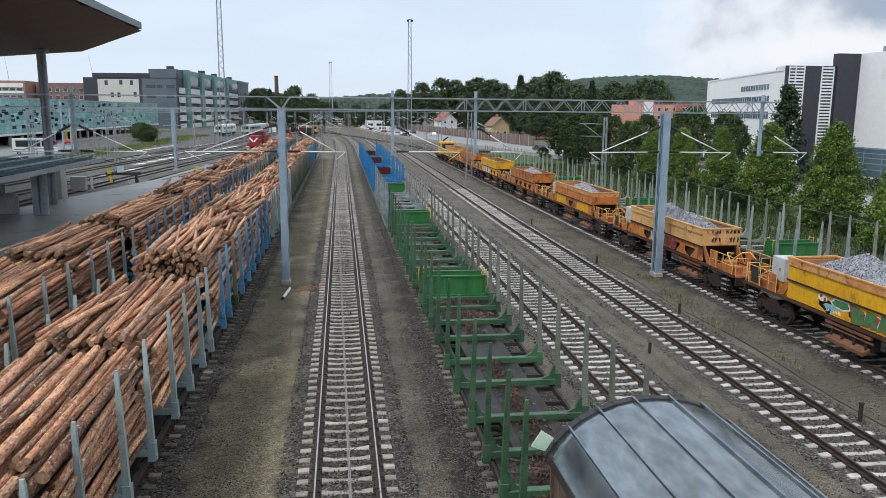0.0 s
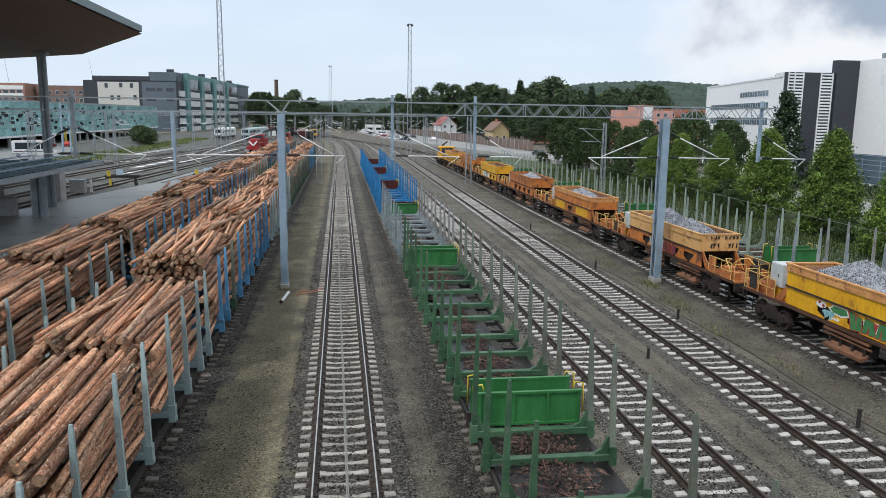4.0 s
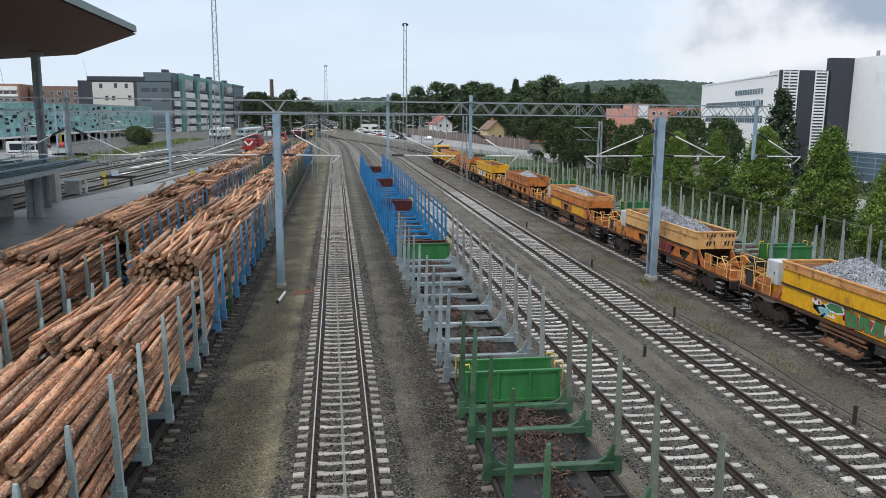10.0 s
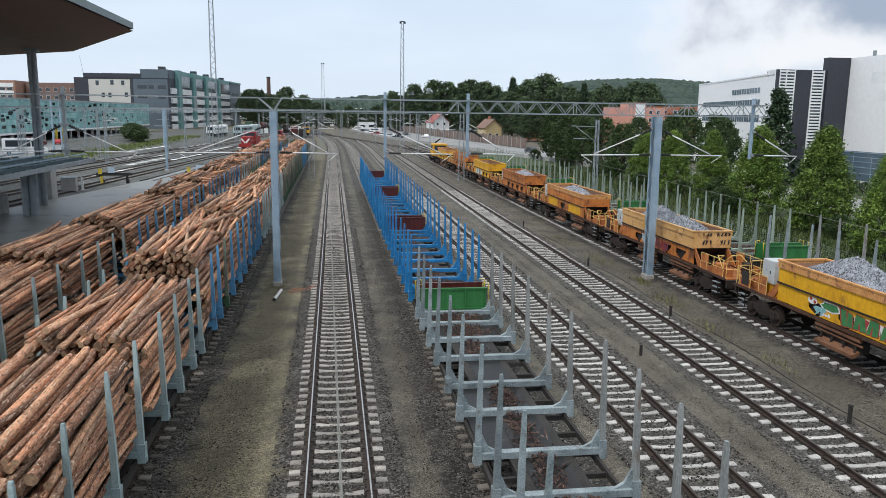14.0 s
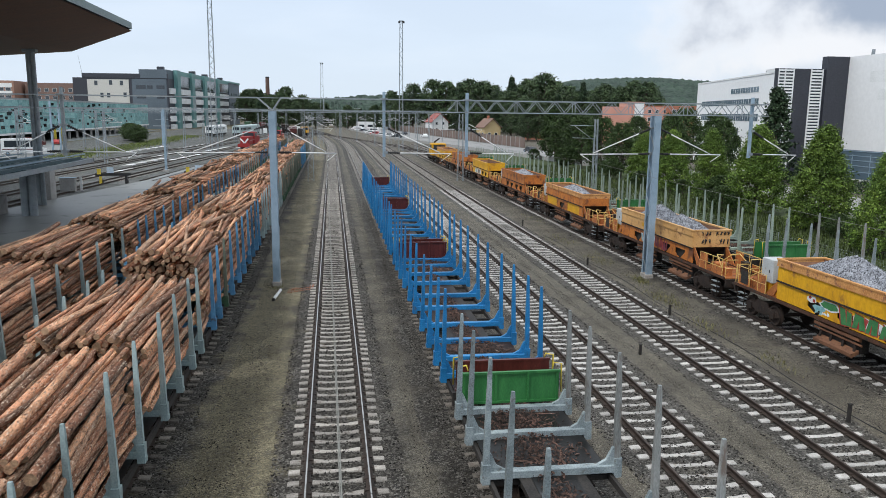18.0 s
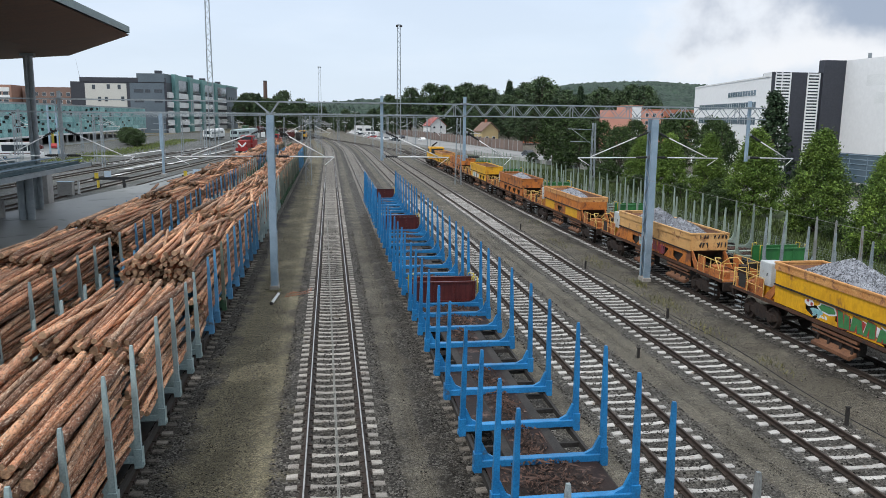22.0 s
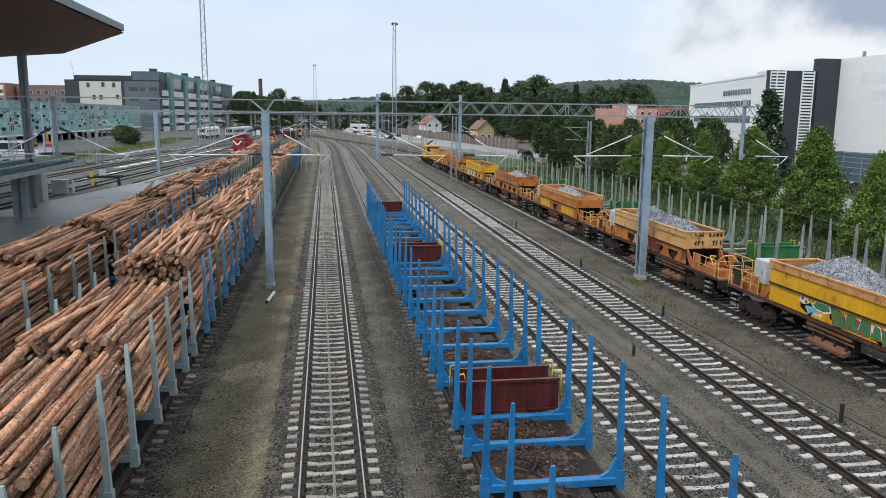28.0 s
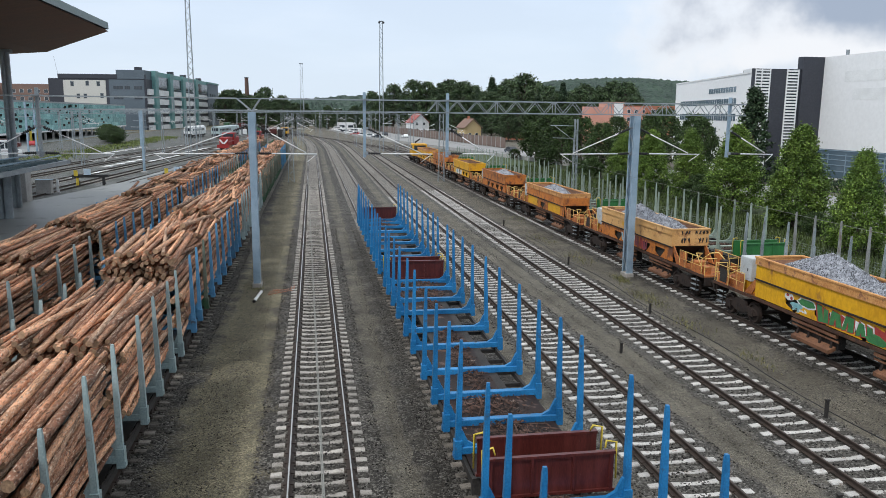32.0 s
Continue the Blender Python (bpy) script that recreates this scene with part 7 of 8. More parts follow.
# ---- small things in the yard ----
t = thing("white_pipe", "white plastic pipe lying at the pole's footing", "pipe", (-3.0, 38.6, GZ))
part("pipe", Geo().path([(0, -0.9, 0.08), (0.22, 1.2, 0.08)], 0.075, n=12), M_WHITE, t)
part("end_cap", Geo().tube((0, -0.92, 0.08), (0, -0.86, 0.08), 0.085, n=12), M_FRAME, t)
t = thing("orange_net", "crumpled orange plastic net on the ground", "net", (-2.4, 39.8, GZ))
g = Geo()
for k in range(9):
    g.path([(0.0 + 0.16 * k, -0.5 + 0.09 * k, 0.02), (0.1 + 0.15 * k, -0.1 + 0.1 * k, 0.12 + 0.06 * math.sin(k)), (0.2 + 0.13 * k, 0.25 + 0.05 * k, 0.03)], 0.014, n=4)
g.path([(0.0, -0.5, 0.02), (1.3, 0.25, 0.06)], 0.016, n=4)
g.path([(0.2, 0.25, 0.03), (1.3, 0.65, 0.05)], 0.016, n=4)
part("strands", g, mat("orange_net_plastic", (0.30, 0.10, 0.05), (0.45, 0.17, 0.09), 0.6), t)
for x, y, h in ((15.75, 20.2, 0.62), (12.2, 14.9, 0.5), (15.75, 33.0, 0.5), (12.0, 27.5, 0.4), (15.8, 45.0, 0.5), (7.05, 60.0, 0.4), (15.9, 62.0, 0.5)):
    t = thing("marker_peg", "short dark steel peg beside the rails", "peg", (x, y, GZ), "marker pegs")
    part("peg", Geo().box(-0.05, -0.05, -0.05, 0.05, 0.05, h, 0.01), M_FRAME, t)
    part("cap", Geo().box(-0.065, -0.065, h, 0.065, 0.065, h + 0.03), M_FRAME, t)
t = thing("cable", "thin dark cable lying beside the track", "cable", (0, 0, GZ))
part("cable", Geo().path([(16.35 + 0.15 * math.sin(y * 0.5), y, 0.03) for y in range(14, 60, 2)], 0.018, n=5), M_BLACK, t)
for x, y, l, rz in ((-33.0, 112.0, 16, -5), (-34.5, 134.0, 22, -5), (-36.0, 160.0, 26, -5), (-40.5, 150.0, 18, -5), (-30.0, 150.0, 20, -5), (-29.0, 182.0, 26, -5), (-38.0, 196.0, 30, -5), (-24.5, 200.0, 20, -5), (-45.5, 180.0, 30, -5)):
    t = thing("concrete_strip", "long pale concrete slab between station tracks", "slab", (x, y, GZ), "concrete slabs", rz=rz)
    n = int(l / 2)
    for k in range(n):
        part("slab", Geo().box(-0.6, k * 2.0, 0, 0.6, k * 2.0 + 1.94, 0.14, 0.02), M_CONCRETE if (k + int(y)) % 3 else M_WHITE, t)

# ---- loose ballast stones, weeds ----


def stones(name, label, lanes, n, seed, mt, lo=0.018, hi=0.042):
    q = np.random.RandomState(seed)
    vs, fs = [], []
    base = np.array([(1, 0, 0), (0, 1, 0), (-1, 0, 0), (0, -1, 0), (0, 0, 1), (0, 0, -1)], float)
    tri = np.array([(0, 1, 4), (1, 2, 4), (2, 3, 4), (3, 0, 4), (1, 0, 5), (2, 1, 5), (3, 2, 5), (0, 3, 5)])
    tot = sum(w for *_, w in lanes)
    for x0, x1, y0, y1, z, w in lanes:
        k = int(n * w / tot)
        u = q.rand(k)
        # more of them near the bridge
        y = y0 + (y1 - y0) * u ** 1.6
        x = x0 + (x1 - x0) * q.rand(k)
        s = lo + (hi - lo) * q.rand(k) ** 1.5
        a = q.rand(k) * 6.283
        c, d = np.cos(a), np.sin(a)
        p = base[None] * (s[:, None, None] * (0.65 + 0.7 * q.rand(k, 6, 1))) * np.array([1.15, 0.9, 0.75])
        rot = np.stack([p[..., 0] * c[:, None] - p[..., 1] * d[:, None], p[..., 0] * d[:, None] + p[..., 1] * c[:, None], p[..., 2]], -1)
        rot += np.stack([x, y, np.full(k, z) + s * 0.25], -1)[:, None]
        o = sum(len(v) for v in vs)
        vs.append(rot.reshape(-1, 3))
        fs.append((tri[None] + (o + 6 * np.arange(k))[:, None, None]).reshape(-1, 3))
    v, f = np.concatenate(vs), np.concatenate(fs)
    me = bpy.data.meshes.new(name)
    me.vertices.add(len(v))
    me.vertices.foreach_set("co", v.ravel())
    me.loops.add(f.size)
    me.loops.foreach_set("vertex_index", f.ravel())
    me.polygons.add(len(f))
    me.polygons.foreach_set("loop_start", np.arange(0, f.size, 3))
    me.update(calc_edges=True)
    me.materials.append(mt)
    ob = new(name, me)
    return tagged(ob, label, "gravel", kind="stuff")


def island_var(m, lo, hi):
    nt = m.node_tree
    b = nt.nodes["Principled BSDF"]
    src = b.inputs["Base Color"].links[0].from_socket
    gi = nt.nodes.new("ShaderNodeNewGeometry")
    hv = nt.nodes.new("ShaderNodeHueSaturation")
    vr = nt.nodes.new("ShaderNodeMapRange")
    vr.inputs["To Min"].default_value, vr.inputs["To Max"].default_value = lo, hi
    nt.links.new(gi.outputs["Random Per Island"], vr.inputs["Value"])
    nt.links.new(vr.outputs[0], hv.inputs["Value"])
    nt.links.new(src, hv.inputs["Color"])
    nt.links.new(hv.outputs[0], b.inputs["Base Color"])
    return m


M_BST = island_var(mat("loose_ballast_stone", (0.026, 0.024, 0.022), (0.085, 0.08, 0.074), 0.95, scale=2, fine=14, bump=0.0, spec=0.2), 0.15, 3.0)
lanes = []
for x in (X1, X3, X4, X2, X5, X0):
    for a, b, w in ((-1.75, -0.86, 0.8), (-0.72, 0.72, 0.9), (0.86, 1.75, 0.8)):
        lanes.append((x + a, x + b, 12.5, 62.0, -0.196 if abs(a) < 1.7 and abs(b) < 1.7 else -0.21, w * (1.25 if x in (X1, X3) else 0.8)))
stones("ballast_stones", "loose grey and brown ballast stones round the sleepers", lanes, 105000, 21, M_BST, 0.02, 0.048)
stones("gravel_stones", "scattered small stones on the yard paths", [(-3.9, -2.0, 12.5, 60, GZ, 1.0), (2.0, 2.9, 12.5, 60, GZ, 0.7), (6.6, 7.6, 12.5, 60, GZ, 0.6), (11.4, 12.4, 12.5, 60, GZ, 0.7), (16.2, 18.2, 12.5, 60, GZ, 1.0)], 26000, 22, M_BST, 0.01, 0.03)
g = Geo()
for cx, cy, n, sp in ((17.0, 36.0, 260, 1.1), (17.4, 40.5, 200, 0.6), (16.6, 31.0, 120, 0.9), (16.9, 26.0, 90, 0.8), (17.3, 47.0, 150, 1.2), (-3.0, 41.0, 60, 0.5), (16.8, 55.0, 120, 1.5), (18.3, 66.0, 140, 1.4)):
    for _ in range(n):
        x, y = rng.gauss(cx, sp * 0.35), rng.gauss(cy, sp)
        hh, a = rng.uniform(0.05, 0.28), rng.uniform(0, 6.28)
        c, s = math.cos(a) * 0.018, math.sin(a) * 0.018
        g.poly([(x - c, y - s, GZ), (x + c, y + s, GZ), (x + rng.uniform(-0.1, 0.1), y + rng.uniform(-0.1, 0.1), GZ + hh)], [(0, 1, 2)])
solid("weeds", g, leaf_mat("dry_weeds", (0.09, 0.10, 0.035), (0.24, 0.22, 0.10)), "dry yellow-green weeds in the gravel", "weeds", kind="stuff")

# ---- farther overhead structures and masts ----


def far_pole(x, y, h, label="thin grey lattice catenary mast", wide=0.24):
    t = thing("catenary_mast", label, "catenary pole", (x, y, GZ), "catenary poles")
    for sx in (-1, 1):
        for sy in (-1, 1):
            part("leg", Geo().beam((sx * wide, sy * wide, 0), (sx * wide * 0.6, sy * wide * 0.6, h), 0.07, 0.07), M_GALVDARK, t)
    lac = Geo()
    n = int(h / 0.8)
    for i in range(n):
        z0, z1 = i * h / n, (i + 1) * h / n
        a0, a1 = wide * (1 - 0.4 * z0 / h), wide * (1 - 0.4 * z1 / h)
        s = 1 if i % 2 else -1
        lac.beam((-s * a0, -a0, z0), (s * a1, -a1, z1), 0.035, 0.035)
        lac.beam((-a0, s * a0, z0), (-a1, -s * a1, z1), 0.035, 0.035)
        lac.beam((a0, s * a0, z0), (a1, -s * a1, z1), 0.035, 0.035)
    tagged(part("lacing", lac, M_GALVDARK, t), kind="stuff")
    return t


for gy, xs in ((105.5, (-2.9, 17.8)), (168.0, (-2.9, 18.4, -26.0)), (232.0, (-3.6, 17.5, -28.0)), (300.0, (-7.0, 13.0, 30.0))):
    for x in xs:
        far_pole(x, gy, 9.3, wide=0.4 if gy < 110 else 0.28)
        for s in (-1, 1):
            bracket("catenary_bracket", x + 0.15 * s, gy, s * 2.9, 8.1, 6.95, "white tube bracket with black insulators on a mast")
    if gy > 110:
        girder("overhead_girder", -40.0 if gy < 200 else -45.0, 24.0, gy, 9.0, 9.6, "grey steel truss girder over far tracks", 2.0, 0.5, M_GALVDARK)
for x, y, h in ((-25.4, 122.5, 9.6), (-13.2, 168.0, 9.3), (-60.5, 178.0, 11.0), (-58.8, 178.0, 10.5), (-44.0, 210.0, 9.5)):
    t = thing("steel_mast", "plain blue-grey steel mast with a crossarm", "mast", (x, y, GZ), "plain masts")
    part("post", Geo().box(-0.17, -0.17, 0, 0.17, 0.17, h, 0.02), M_GALV, t)
    part("crossarm", Geo().box(-1.6, -0.06, h * 0.72, 1.6, 0.06, h * 0.72 + 0.12), M_GALVDARK, t)
    part("footing", Geo().box(-0.45, -0.45, -0.2, 0.45, 0.45, 0.3, 0.04), M_CONCRETE, t)


def light_mast(x, y, h, w, label):
    t = thing("floodlight_mast", label, "light mast", (x, y, GZ), "floodlight masts")
    for sx in (-1, 1):
        for sy in (-1, 1):
            part("leg", Geo().tube((sx * w, sy * w, 0), (sx * w * 0.6, sy * w * 0.6, h), 0.06, n=6), M_GALVDARK, t)
    lac = Geo()
    n = int(h / 1.1)
    for i in range(n):
        z0, z1 = i * h / n, (i + 1) * h / n
        a0, a1 = w * (1 - 0.4 * z0 / h), w * (1 - 0.4 * z1 / h)
        s = 1 if i % 2 else -1
        for k in (-1, 1):
            lac.beam((-s * a0, k * a0, z0), (s * a1, k * a1, z1), 0.05, 0.05)
            lac.beam((k * a0, -s * a0, z0), (k * a1, s * a1, z1), 0.05, 0.05)
    tagged(part("lacing", lac, M_GALVDARK, t), kind="stuff")
    pf = part("platform", Geo().box(-w, -w, h, w, w, h + 0.15), M_GALVDARK, t)
    for sx in (-0.5, 0.5):
        part("floodlight", Geo().box(sx - 0.25, -w - 0.3, h - 0.5, sx + 0.25, -w, h - 0.05, 0.04), M_BLACK, pf)
    return t


light_mast(-24.9, 170.0, 36.5, 0.62, "tall grey lattice floodlight mast above the yard")
light_mast(17.0, 190.0, 31.2, 0.52, "tall grey lattice floodlight mast above the yard")
light_mast(-4.7, 400.0, 33.8, 0.9, "tall lattice mast far beyond the yard")
t = thing("chimney", "slim brown brick chimney above distant trees", "chimney", (-48.5, 610.0, GZ))
part("shaft", Geo().tube((0, 0, 0), (0, 0, 35), 1.9, 1.4, n=14), mat("brown_brick", (0.10, 0.06, 0.05), (0.16, 0.10, 0.08), 0.85), t)
part("rim", Geo().tube((0, 0, 35), (0, 0, 35.6), 1.6, 1.6, n=14), M_DARKPANEL, t)

# yard lamps with two arms, and more thin masts in the throat
for x, y, h in ((21.5, 262.0, 10.0), (27.0, 205.0, 9.0), (3.0, 300.0, 10.0), (-9.0, 262.0, 10.0), (-18.0, 245.0, 10.0), (11.0, 330.0, 11.0), (36.0, 250.0, 9.0), (-32.0, 262.0, 10.0)):
    t = thing("yard_lamp", "thin grey yard lamp with two short arms", "street lamp", (x, y, GZ), "yard lamps")
    part("post", Geo().tube((0, 0, 0), (0, 0, h), 0.11, 0.06, n=8), M_GALVDARK, t)
    for s in (-1, 1):
        arm = part("arm", Geo().path([(0, 0, h - 0.1), (0.9 * s, 0, h + 0.15)], 0.04), M_GALVDARK, t)
        part("lamp_head", Geo().box(min(0.7 * s, 1.5 * s), -0.14, h + 0.1, max(0.7 * s, 1.5 * s), 0.14, h + 0.24, 0.03), M_WHITE, arm)
far_pole(29.8, 84.0, 8.9)
t = thing("catenary_bracket", "grey steel bracket with two level tubes on a lattice mast", "bracket", (29.65, 84.0, 0), "catenary brackets")
part("tube", Geo().path([(0, 0, 7.9), (-2.9, 0, 7.95)], 0.04), M_GALVDARK, t)
part("tube", Geo().path([(0, 0, 6.5), (-2.6, 0, 6.55)], 0.035), M_GALVDARK, t)
part("stay", Geo().path([(-2.4, 0, 7.9), (0, 0, 6.2)], 0.035), M_GALVDARK, t)
for x, y in ((3.2, 268.0), (8.2, 252.0), (-12.0, 210.0), (-19.0, 205.0), (22.5, 178.0), (27.0, 240.0), (-36.0, 232.0), (-33.0, 180.0), (-42.0, 262.0), (-6.5, 350.0), (2.0, 380.0), (-9.6, 262.0), (-2.4, 205.0), (-10.4, 330.0), (-20.0, 285.0), (12.0, 215.0), (17.6, 262.0), (22.0, 300.0), (-27.0, 310.0), (-15.0, 390.0), (8.0, 420.0)):
    far_pole(x, y, 9.0)
    bracket("catenary_bracket", x + 0.15, y, 2.9, 8.1, 6.95, "white tube bracket with black insulators on a mast")

# overhead wires
M_WIRE = mat("tarnished_copper_wire", (0.16, 0.16, 0.145), (0.26, 0.26, 0.24), 0.9, scale=2, fine=20, bump=0, spec=0.1)
STAG = ((-25.0, 0.28), (41.4, -0.27), (105.5, 0.2), (168.0, -0.2), (232.0, 0.2))
for x, z in ((0.0, 6.5), (0.0, 6.96), (14.77, 6.5)):
    t = thing("overhead_wire", "thin copper-grey overhead wire above a track", "wire", (0, 0, 0), "overhead wires")
    pts = []
    for (a, sa), (b, sb) in zip(STAG, STAG[1:]):
        for i in range(8):
            u = i / 8
            pts.append((x + sa + (sb - sa) * u + bend(a + (b - a) * u), a + (b - a) * u, z - (0.0 if z < 6.5 else 1.7 * u * (1 - u))))
    g = Geo().path(pts, 0.007, n=4)
    part("wire", g, M_WIRE, t)

# ---- noise fence and houses ----
nf = thing("noise_fence", "brown board noise fence along the street", "fence", (0, 0, GZ))
FPTS = ((29.0, 480.0), (41.5, 341.0), (53.8, 210.0))
M_NF = mat("brown_fence_boards", (0.13, 0.09, 0.075), (0.20, 0.145, 0.12), 0.85, scale=0.6, fine=6, vary=0.15)
for (ax, ay), (bx, by) in zip(FPTS, FPTS[1:]):
    L = math.hypot(bx - ax, by - ay)
    n = int(L / 4)
    for i in range(n):
        part("panel", on_wall((ax, ay), (bx, by), i * L / n + 0.15, (i + 1) * L / n - 0.15, 0.1, 2.9, 0.06), M_NF, nf)
        part("post", on_wall((ax, ay), (bx, by), i * L / n - 0.15, i * L / n + 0.15, 0.0, 3.1, 0.12), M_CONCRETE, nf)


def house(x, y, rz, w, l, h, wall, roof, label):
    t = thing("house", label, "house", (x, y, GZ), "houses", rz=rz)
    part("wall", Geo().prism([(-w / 2, 0), (w / 2, 0), (w / 2, h), (0, h + w * 0.42), (-w / 2, h)], "y", 0, l), wall, t)
    for s in (-1, 1):
        p = part("roof", Geo().poly([(s * (w / 2 + 0.5), -0.5, h - 0.45), (0, -0.5, h + w * 0.45), (0, l + 0.5, h + w * 0.45), (s * (w / 2 + 0.5), l + 0.5, h - 0.45), (s * (w / 2 + 0.5), -0.5, h - 0.25), (0, -0.5, h + w * 0.45 + 0.22), (0, l + 0.5, h + w * 0.45 + 0.22), (s * (w / 2 + 0.5), l + 0.5, h - 0.25)], [(0, 1, 2, 3), (4, 5, 6, 7), (0, 1, 5, 4), (1, 2, 6, 5), (2, 3, 7, 6), (3, 0, 4, 7)]), roof, t)
    part("chimney", Geo().box(-0.4, l * 0.5, h + w * 0.3, 0.4, l * 0.5 + 0.8, h + w * 0.45 + 1.2), M_BRICKO, t)
    for x0 in (-w * 0.3, w * 0.12):
        for z in (1.0, 3.9):
            if z + 1.4 < h:
                f = part("window", Geo().box(x0, -0.06, z, x0 + 1.2, 0.02, z + 1.4), M_WHITE, t)
                part("pane", Geo().box(x0 + 0.1, -0.08, z + 0.1, x0 + 1.1, -0.055, z + 1.3), M_GLASS, f)
    for y0 in (1.5, 4.5, 7.0):
        if y0 + 1.2 < l:
            f = part("window", Geo().box(-w / 2 - 0.05, y0, 1.2, -w / 2 + 0.02, y0 + 1.1, 2.5), M_WHITE, t)
            part("pane", Geo().box(-w / 2 - 0.07, y0 + 0.1, 1.3, -w / 2 - 0.045, y0 + 1.0, 2.4), M_GLASS, f)
    return t


M_TILE = mat("red_roof_sheet", (0.26, 0.07, 0.06), (0.36, 0.11, 0.09), 0.7, scale=0.5, fine=8)
M_YELWALL = mat("yellow_weatherboard", (0.48, 0.36, 0.18), (0.58, 0.46, 0.26), 0.85, scale=0.5, fine=8)
house(52.5, 372.0, 14, 8.5, 9, 5.4, M_WHITE, M_TILE, "white two-storey house with a red roof behind the fence")
house(60.5, 286.0, 12, 6.6, 8, 4.6, M_YELWALL, mat("brown_roof_sheet", (0.16, 0.10, 0.08), (0.24, 0.15, 0.11), 0.8), "yellow wooden house with a brown roof behind the fence")
house(76.0, 284.0, -20, 8, 10, 1.6, M_BRICKO, M_TILE, "low red house half hidden by trees")
for i, (x, y, w, h) in enumerate(((26.0, 455.0, 22, 4.0), (-3.0, 560.0, 30, 5.0))):
    b = block("shed", "low pale industrial shed beyond the tracks", [(x - w / 2, y), (x - w / 2, y + 14), (x + w / 2, y + 14), (x + w / 2, y)], h, M_WHITEWALL, "sheds")
    for k in range(int(w / 5)):
        window_on(b, (x - w / 2, y), (x + w / 2, y), 1 + 5 * k, 4 + 5 * k, 1.0, 2.4, M_GALVDARK)
for i in range(8):
    box_y = 250 + i * 22
    t = thing("goods_wagon", "far goods wagon standing in the yard throat", "railway wagon", (-9.5 - i * 3.0 + bend(box_y), box_y + 30, 0), "far wagons", rz=2)
    part("body", Geo().box(-1.4, 0, 1.1, 1.4, 14, 3.0 + 0.4 * (i % 3), 0.08), (M_FRAME, M_RED, M_BOGIE, M_GREEN)[i % 4], t)
    part("underframe", Geo().box(-1.2, 0.3, 0.4, 1.2, 13.7, 1.1), M_FRAME, t)
    for wy in (2.0, 3.8, 10.2, 12.0):
        wheelset(t, (0, wy, 0.47))

# ---- distant trees and the wooded hill ----
spots = []
r = random.Random(5)
for i in range(84):
    u = i / 83
    d = -0.12 + 0.50 * u
    y = r.uniform(380, 520) - 120 * max(0, u - 0.5)
    spots.append((d * y + (20 if d > 0.1 else 0), y + (60 if d < 0.08 else 0), r.uniform(13, 19) + (7 if d > 0.11 else 0) + (5 if d < -0.06 else 0) - (4 if -0.03 < d < 0.09 else 0)))
spots += [(0.135 * 420, 430, 27), (0.15 * 420, 425, 26), (0.105 * 440, 440, 25), (0.24 * 330, 335, 25), (0.26 * 330, 345, 22), (0.285 * 300, 305, 25), (0.29 * 300, 312, 20), (0.31 * 280, 290, 17), (0.33 * 270, 300, 16), (0.08 * 430, 440, 21), (0.20 * 360, 365, 24), (0.215 * 300, 302, 15), (0.25 * 275, 272, 15), (0.27 * 270, 268, 14), (0.235 * 310, 308, 18), (0.165 * 360, 356, 15), (0.185 * 345, 345, 13), (0.262 * 262, 264, 11)]
for i, (x, y, h) in enumerate(spots):
    k = SPRUCE[i % 2] if i % 4 == 3 else FARBROAD[i % 3]
    tree(k, x, y, h, 1.15 if i % 4 != 3 else 0.9, "tall dark conifer in the distant tree belt" if i % 4 == 3 else "full green tree in the distant tree belt", "distant trees", i * 37)
for i, (x, y, h) in enumerate(((-56.8, 236, 4.4), (-54.6, 229, 3.2), (-58.6, 243, 4.8), (-61.4, 247, 3.8))):
    tree(BROAD[i % 3], x, y, h, 2.1, "bushy willow shrub beside the parking deck", "station shrubs", i * 40)
g = Geo()
g.poly([(-52.5, 140, GZ + 0.09), (-50.5, 140, GZ + 0.09), (-49, 225, GZ + 0.09), (-51, 300, GZ + 0.09), (-55, 300, GZ + 0.09), (-53, 225, GZ + 0.09)], [tuple(range(6))])
solid("lawn", g, M_GRASS, "weedy grass strip beside station tracks", "lawn", kind="structure")
g = Geo()
g.poly([(-120, 60, GZ + 0.06), (-52, 60, GZ + 0.06), (-58, 180, GZ + 0.06), (-76, 230, GZ + 0.06), (-80, 380, GZ + 0.06), (-120, 380, GZ + 0.06)], [tuple(range(6))])
g2 = Geo()
g2.poly([(-58, 58, GZ + 0.003), (-13.7, 58, GZ + 0.003), (-14.5, 180, GZ + 0.003), (-12, 300, GZ + 0.003), (-30, 420, GZ + 0.003), (-75, 420, GZ + 0.003), (-75, 240, GZ + 0.003)], [tuple(range(7))])
solid("station_ground", g2, M_CINDER, "grey cinder and gravel round the station tracks", "ground", kind="structure")
solid("station_yard", g, M_ASPHALT, "grey asphalt station forecourt and parking", "pavement", kind="structure")


g = Geo()
for i in range(7000):
    y = rng.uniform(128, 300)
    x = rng.gauss(-51.5 - (0.02 * (y - 225) if y > 225 else 0), 2.6)
    hh, a = rng.uniform(0.1, 0.5), rng.uniform(0, 6.28)
    c, s = math.cos(a) * 0.12, math.sin(a) * 0.12
    g.poly([(x - c, y - s, GZ), (x + c, y + s, GZ), (x + rng.uniform(-0.3, 0.3), y + rng.uniform(-0.3, 0.3), GZ + hh)], [(0, 1, 2)])
solid("tall_weeds", g, leaf_mat("station_weeds", (0.06, 0.09, 0.02), (0.22, 0.26, 0.07)), "tall weeds between station tracks and road", "weeds", kind="stuff")
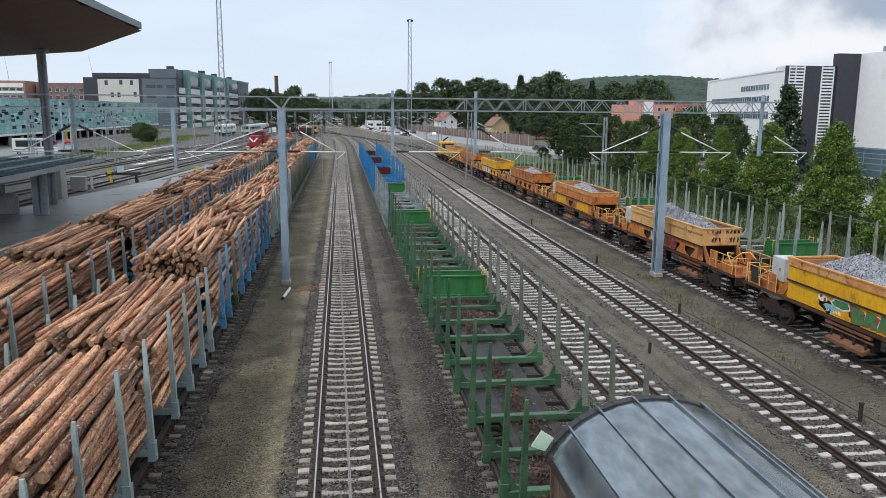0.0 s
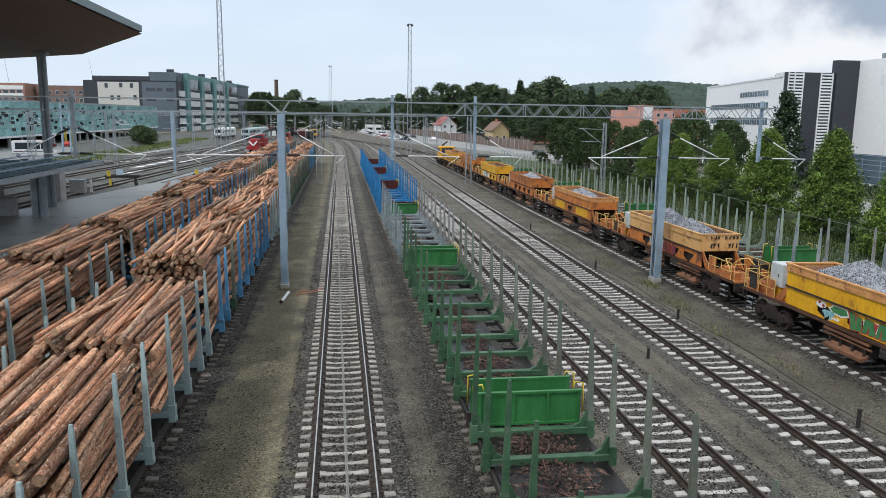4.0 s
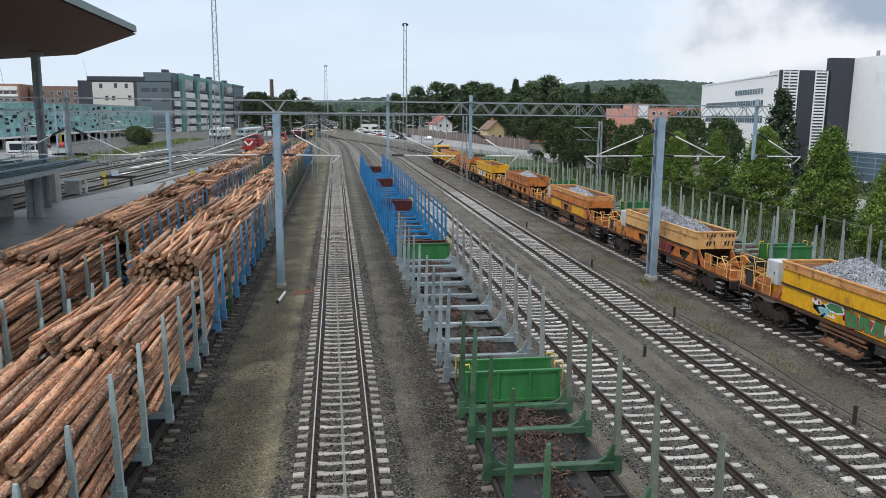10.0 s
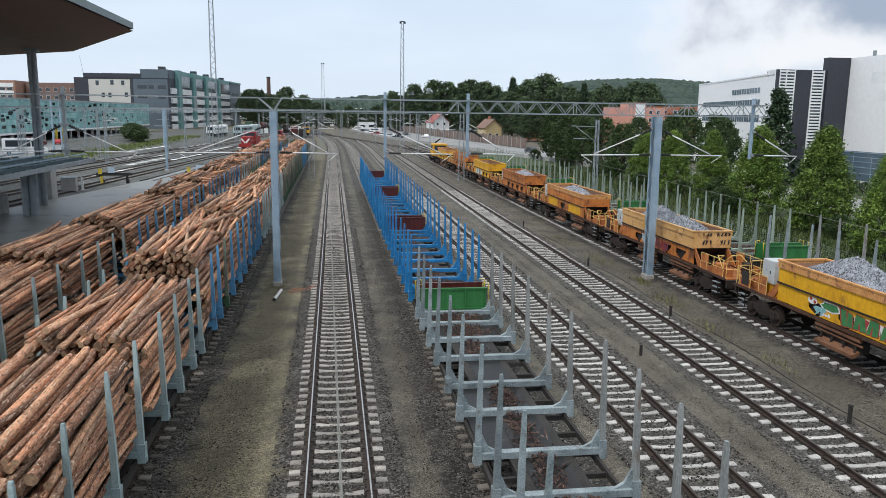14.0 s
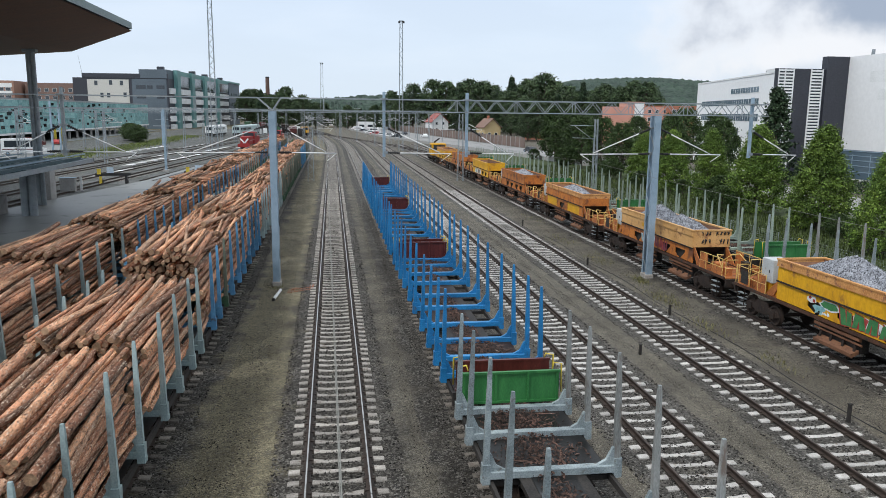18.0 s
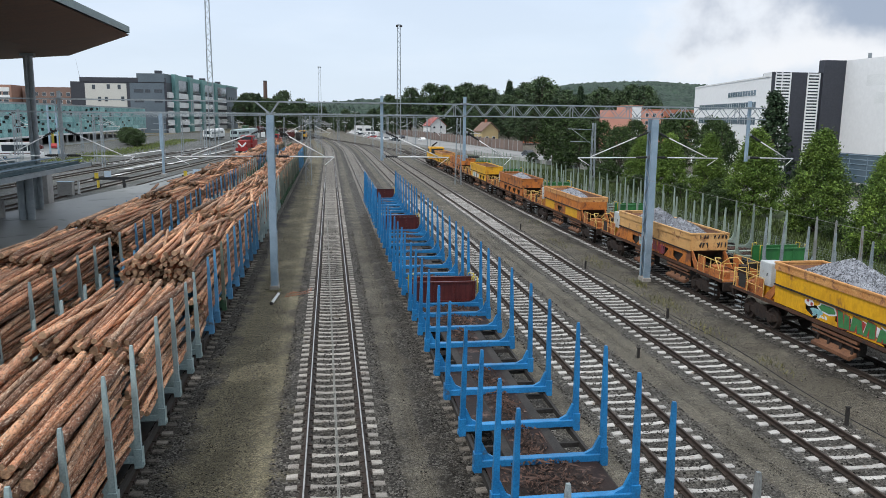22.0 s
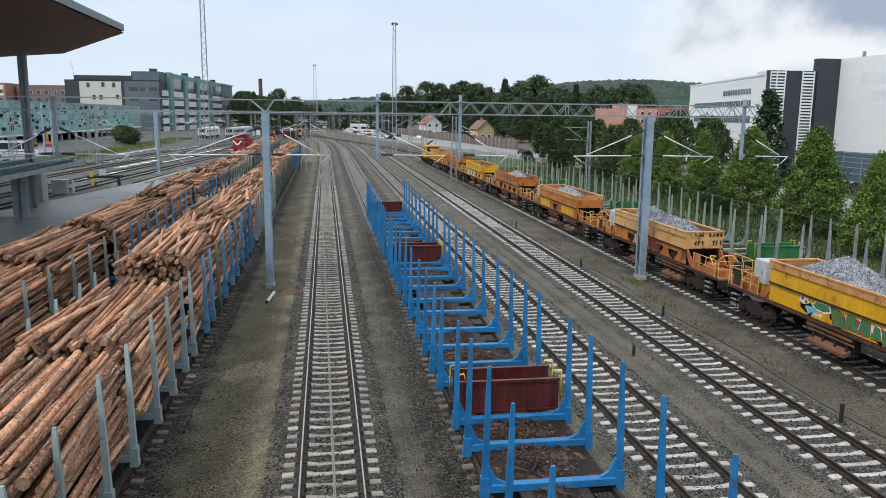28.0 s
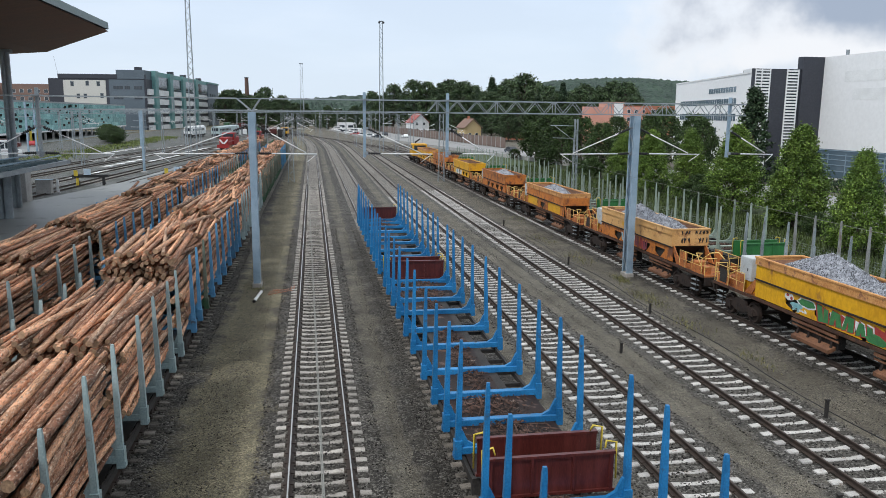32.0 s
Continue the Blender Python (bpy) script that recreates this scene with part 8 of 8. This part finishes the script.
for i, (x, y, h) in enumerate(((-62, 250, 4.4), (-65, 262, 5.0))):
    tree(BROAD[i % 3], x, y, h, 2.2, "bushy willow shrub beside the parking deck", "station shrubs", i * 71)
for i, (x, y, h) in enumerate(((-48.5, 128.0, 9.2), (-46.0, 160.0, 9.2), (-56.0, 150.0, 10.0), (-39.0, 140.0, 9.0), (-34.0, 165.0, 9.2), (-54.5, 196.0, 9.2), (-29.0, 210.0, 9.2), (-62.0, 205.0, 9.6))):
    far_pole(x, y, h)
    bracket("catenary_bracket", x + 0.15, y, 2.9, 8.1, 6.95, "white tube bracket with black insulators on a mast")
girder("overhead_girder", -62.0, -26.0, 140.0, 8.6, 9.2, "grey steel truss girder over station tracks", 2.0, 0.5, M_GALVDARK)
girder("overhead_girder", -66.0, -26.0, 196.0, 8.8, 9.4, "grey steel truss girder over station tracks", 2.0, 0.5, M_GALVDARK)


def hill(name, label, y, depth, prof, mt, seed):
    """A wooded ridge: rising ground covered with a rough canopy."""
    q = random.Random(seed)
    xs = [prof[0][0] + (prof[-1][0] - prof[0][0]) * i / 620 for i in range(621)]
    hs = np.interp(xs, [p[0] for p in prof], [p[1] for p in prof])
    gg = Geo()
    p = []
    for j in range(31):
        v = j / 30
        for x, h in zip(xs, hs):
            p.append((x * (1 + 0.1 * v), y + depth * v, GZ - 1 + h * math.sin(v * math.pi / 2) + (q.uniform(-1, 1) ** 3 * 6.0 + 2.5 * math.sin(x * 0.013 + v * 8) if v > 0.1 else 0)))
    n = len(xs)
    gg.poly(p, [(j * n + i, j * n + i + 1, (j + 1) * n + i + 1, (j + 1) * n + i) for j in range(30) for i in range(n - 1)])
    solid(name, gg, mt, label, "hill", kind="structure")


# the bluish tint in the green stands in for haze over the distance
M_FOREST = mat("haze_tinted_forest_canopy", (0.022, 0.042, 0.032), (0.05, 0.085, 0.06), 0.95, scale=0.012, fine=0.09, bump=1.0, depth=9.0, stain=(0.015, 0.03, 0.024), stain_at=0.56)
hill("backdrop", "long wooded hill on the horizon", 1900, 700, ((-2200, 20), (-600, 22), (-300, 30), (-60, 48), (150, 66), (420, 76), (600, 86), (720, 124), (800, 134), (1000, 138), (1150, 132), (1350, 120), (2200, 60)), M_FOREST, 3)
hill("backdrop", "lower wooded ridge before the hill", 900, 250, ((-900, 14), (-260, 17), (-60, 20), (60, 18), (250, 22), (420, 26), (900, 26)), M_FOREST, 4)


# ---- what moves ----
def motions():
    for wagon, off in MOVERS:
        walk(wagon, [(float(t), pose(X2, s + off, 0)) for t, s in ROLL])
        for ob in wagon.children:
            if ob.name.startswith("wheelset"):
                spin_wheels(ob)


def place(t):
    """Where the train stands at t seconds, by a smooth curve through ROLL."""
    i = max(0, min(len(ROLL) - 2, int(t)))
    p = [ROLL[max(0, min(len(ROLL) - 1, k))][1] for k in (i - 1, i, i + 1, i + 2)]
    u = t - i
    return p[1] + 0.5 * u * (p[2] - p[0] + u * (2 * p[0] - 5 * p[1] + 4 * p[2] - p[3] + u * (3 * (p[1] - p[2]) + p[3] - p[0])))


SPIN = [(k * 0.2, place(k * 0.2)) for k in range(161)]


def spin_wheels(ob):
    x, y, z = ob.matrix_basis.translation
    walk(ob, [(t, pose(x, y, z, math.degrees((ROLL[0][1] - s) / 0.46))) for t, s in SPIN])


motions()
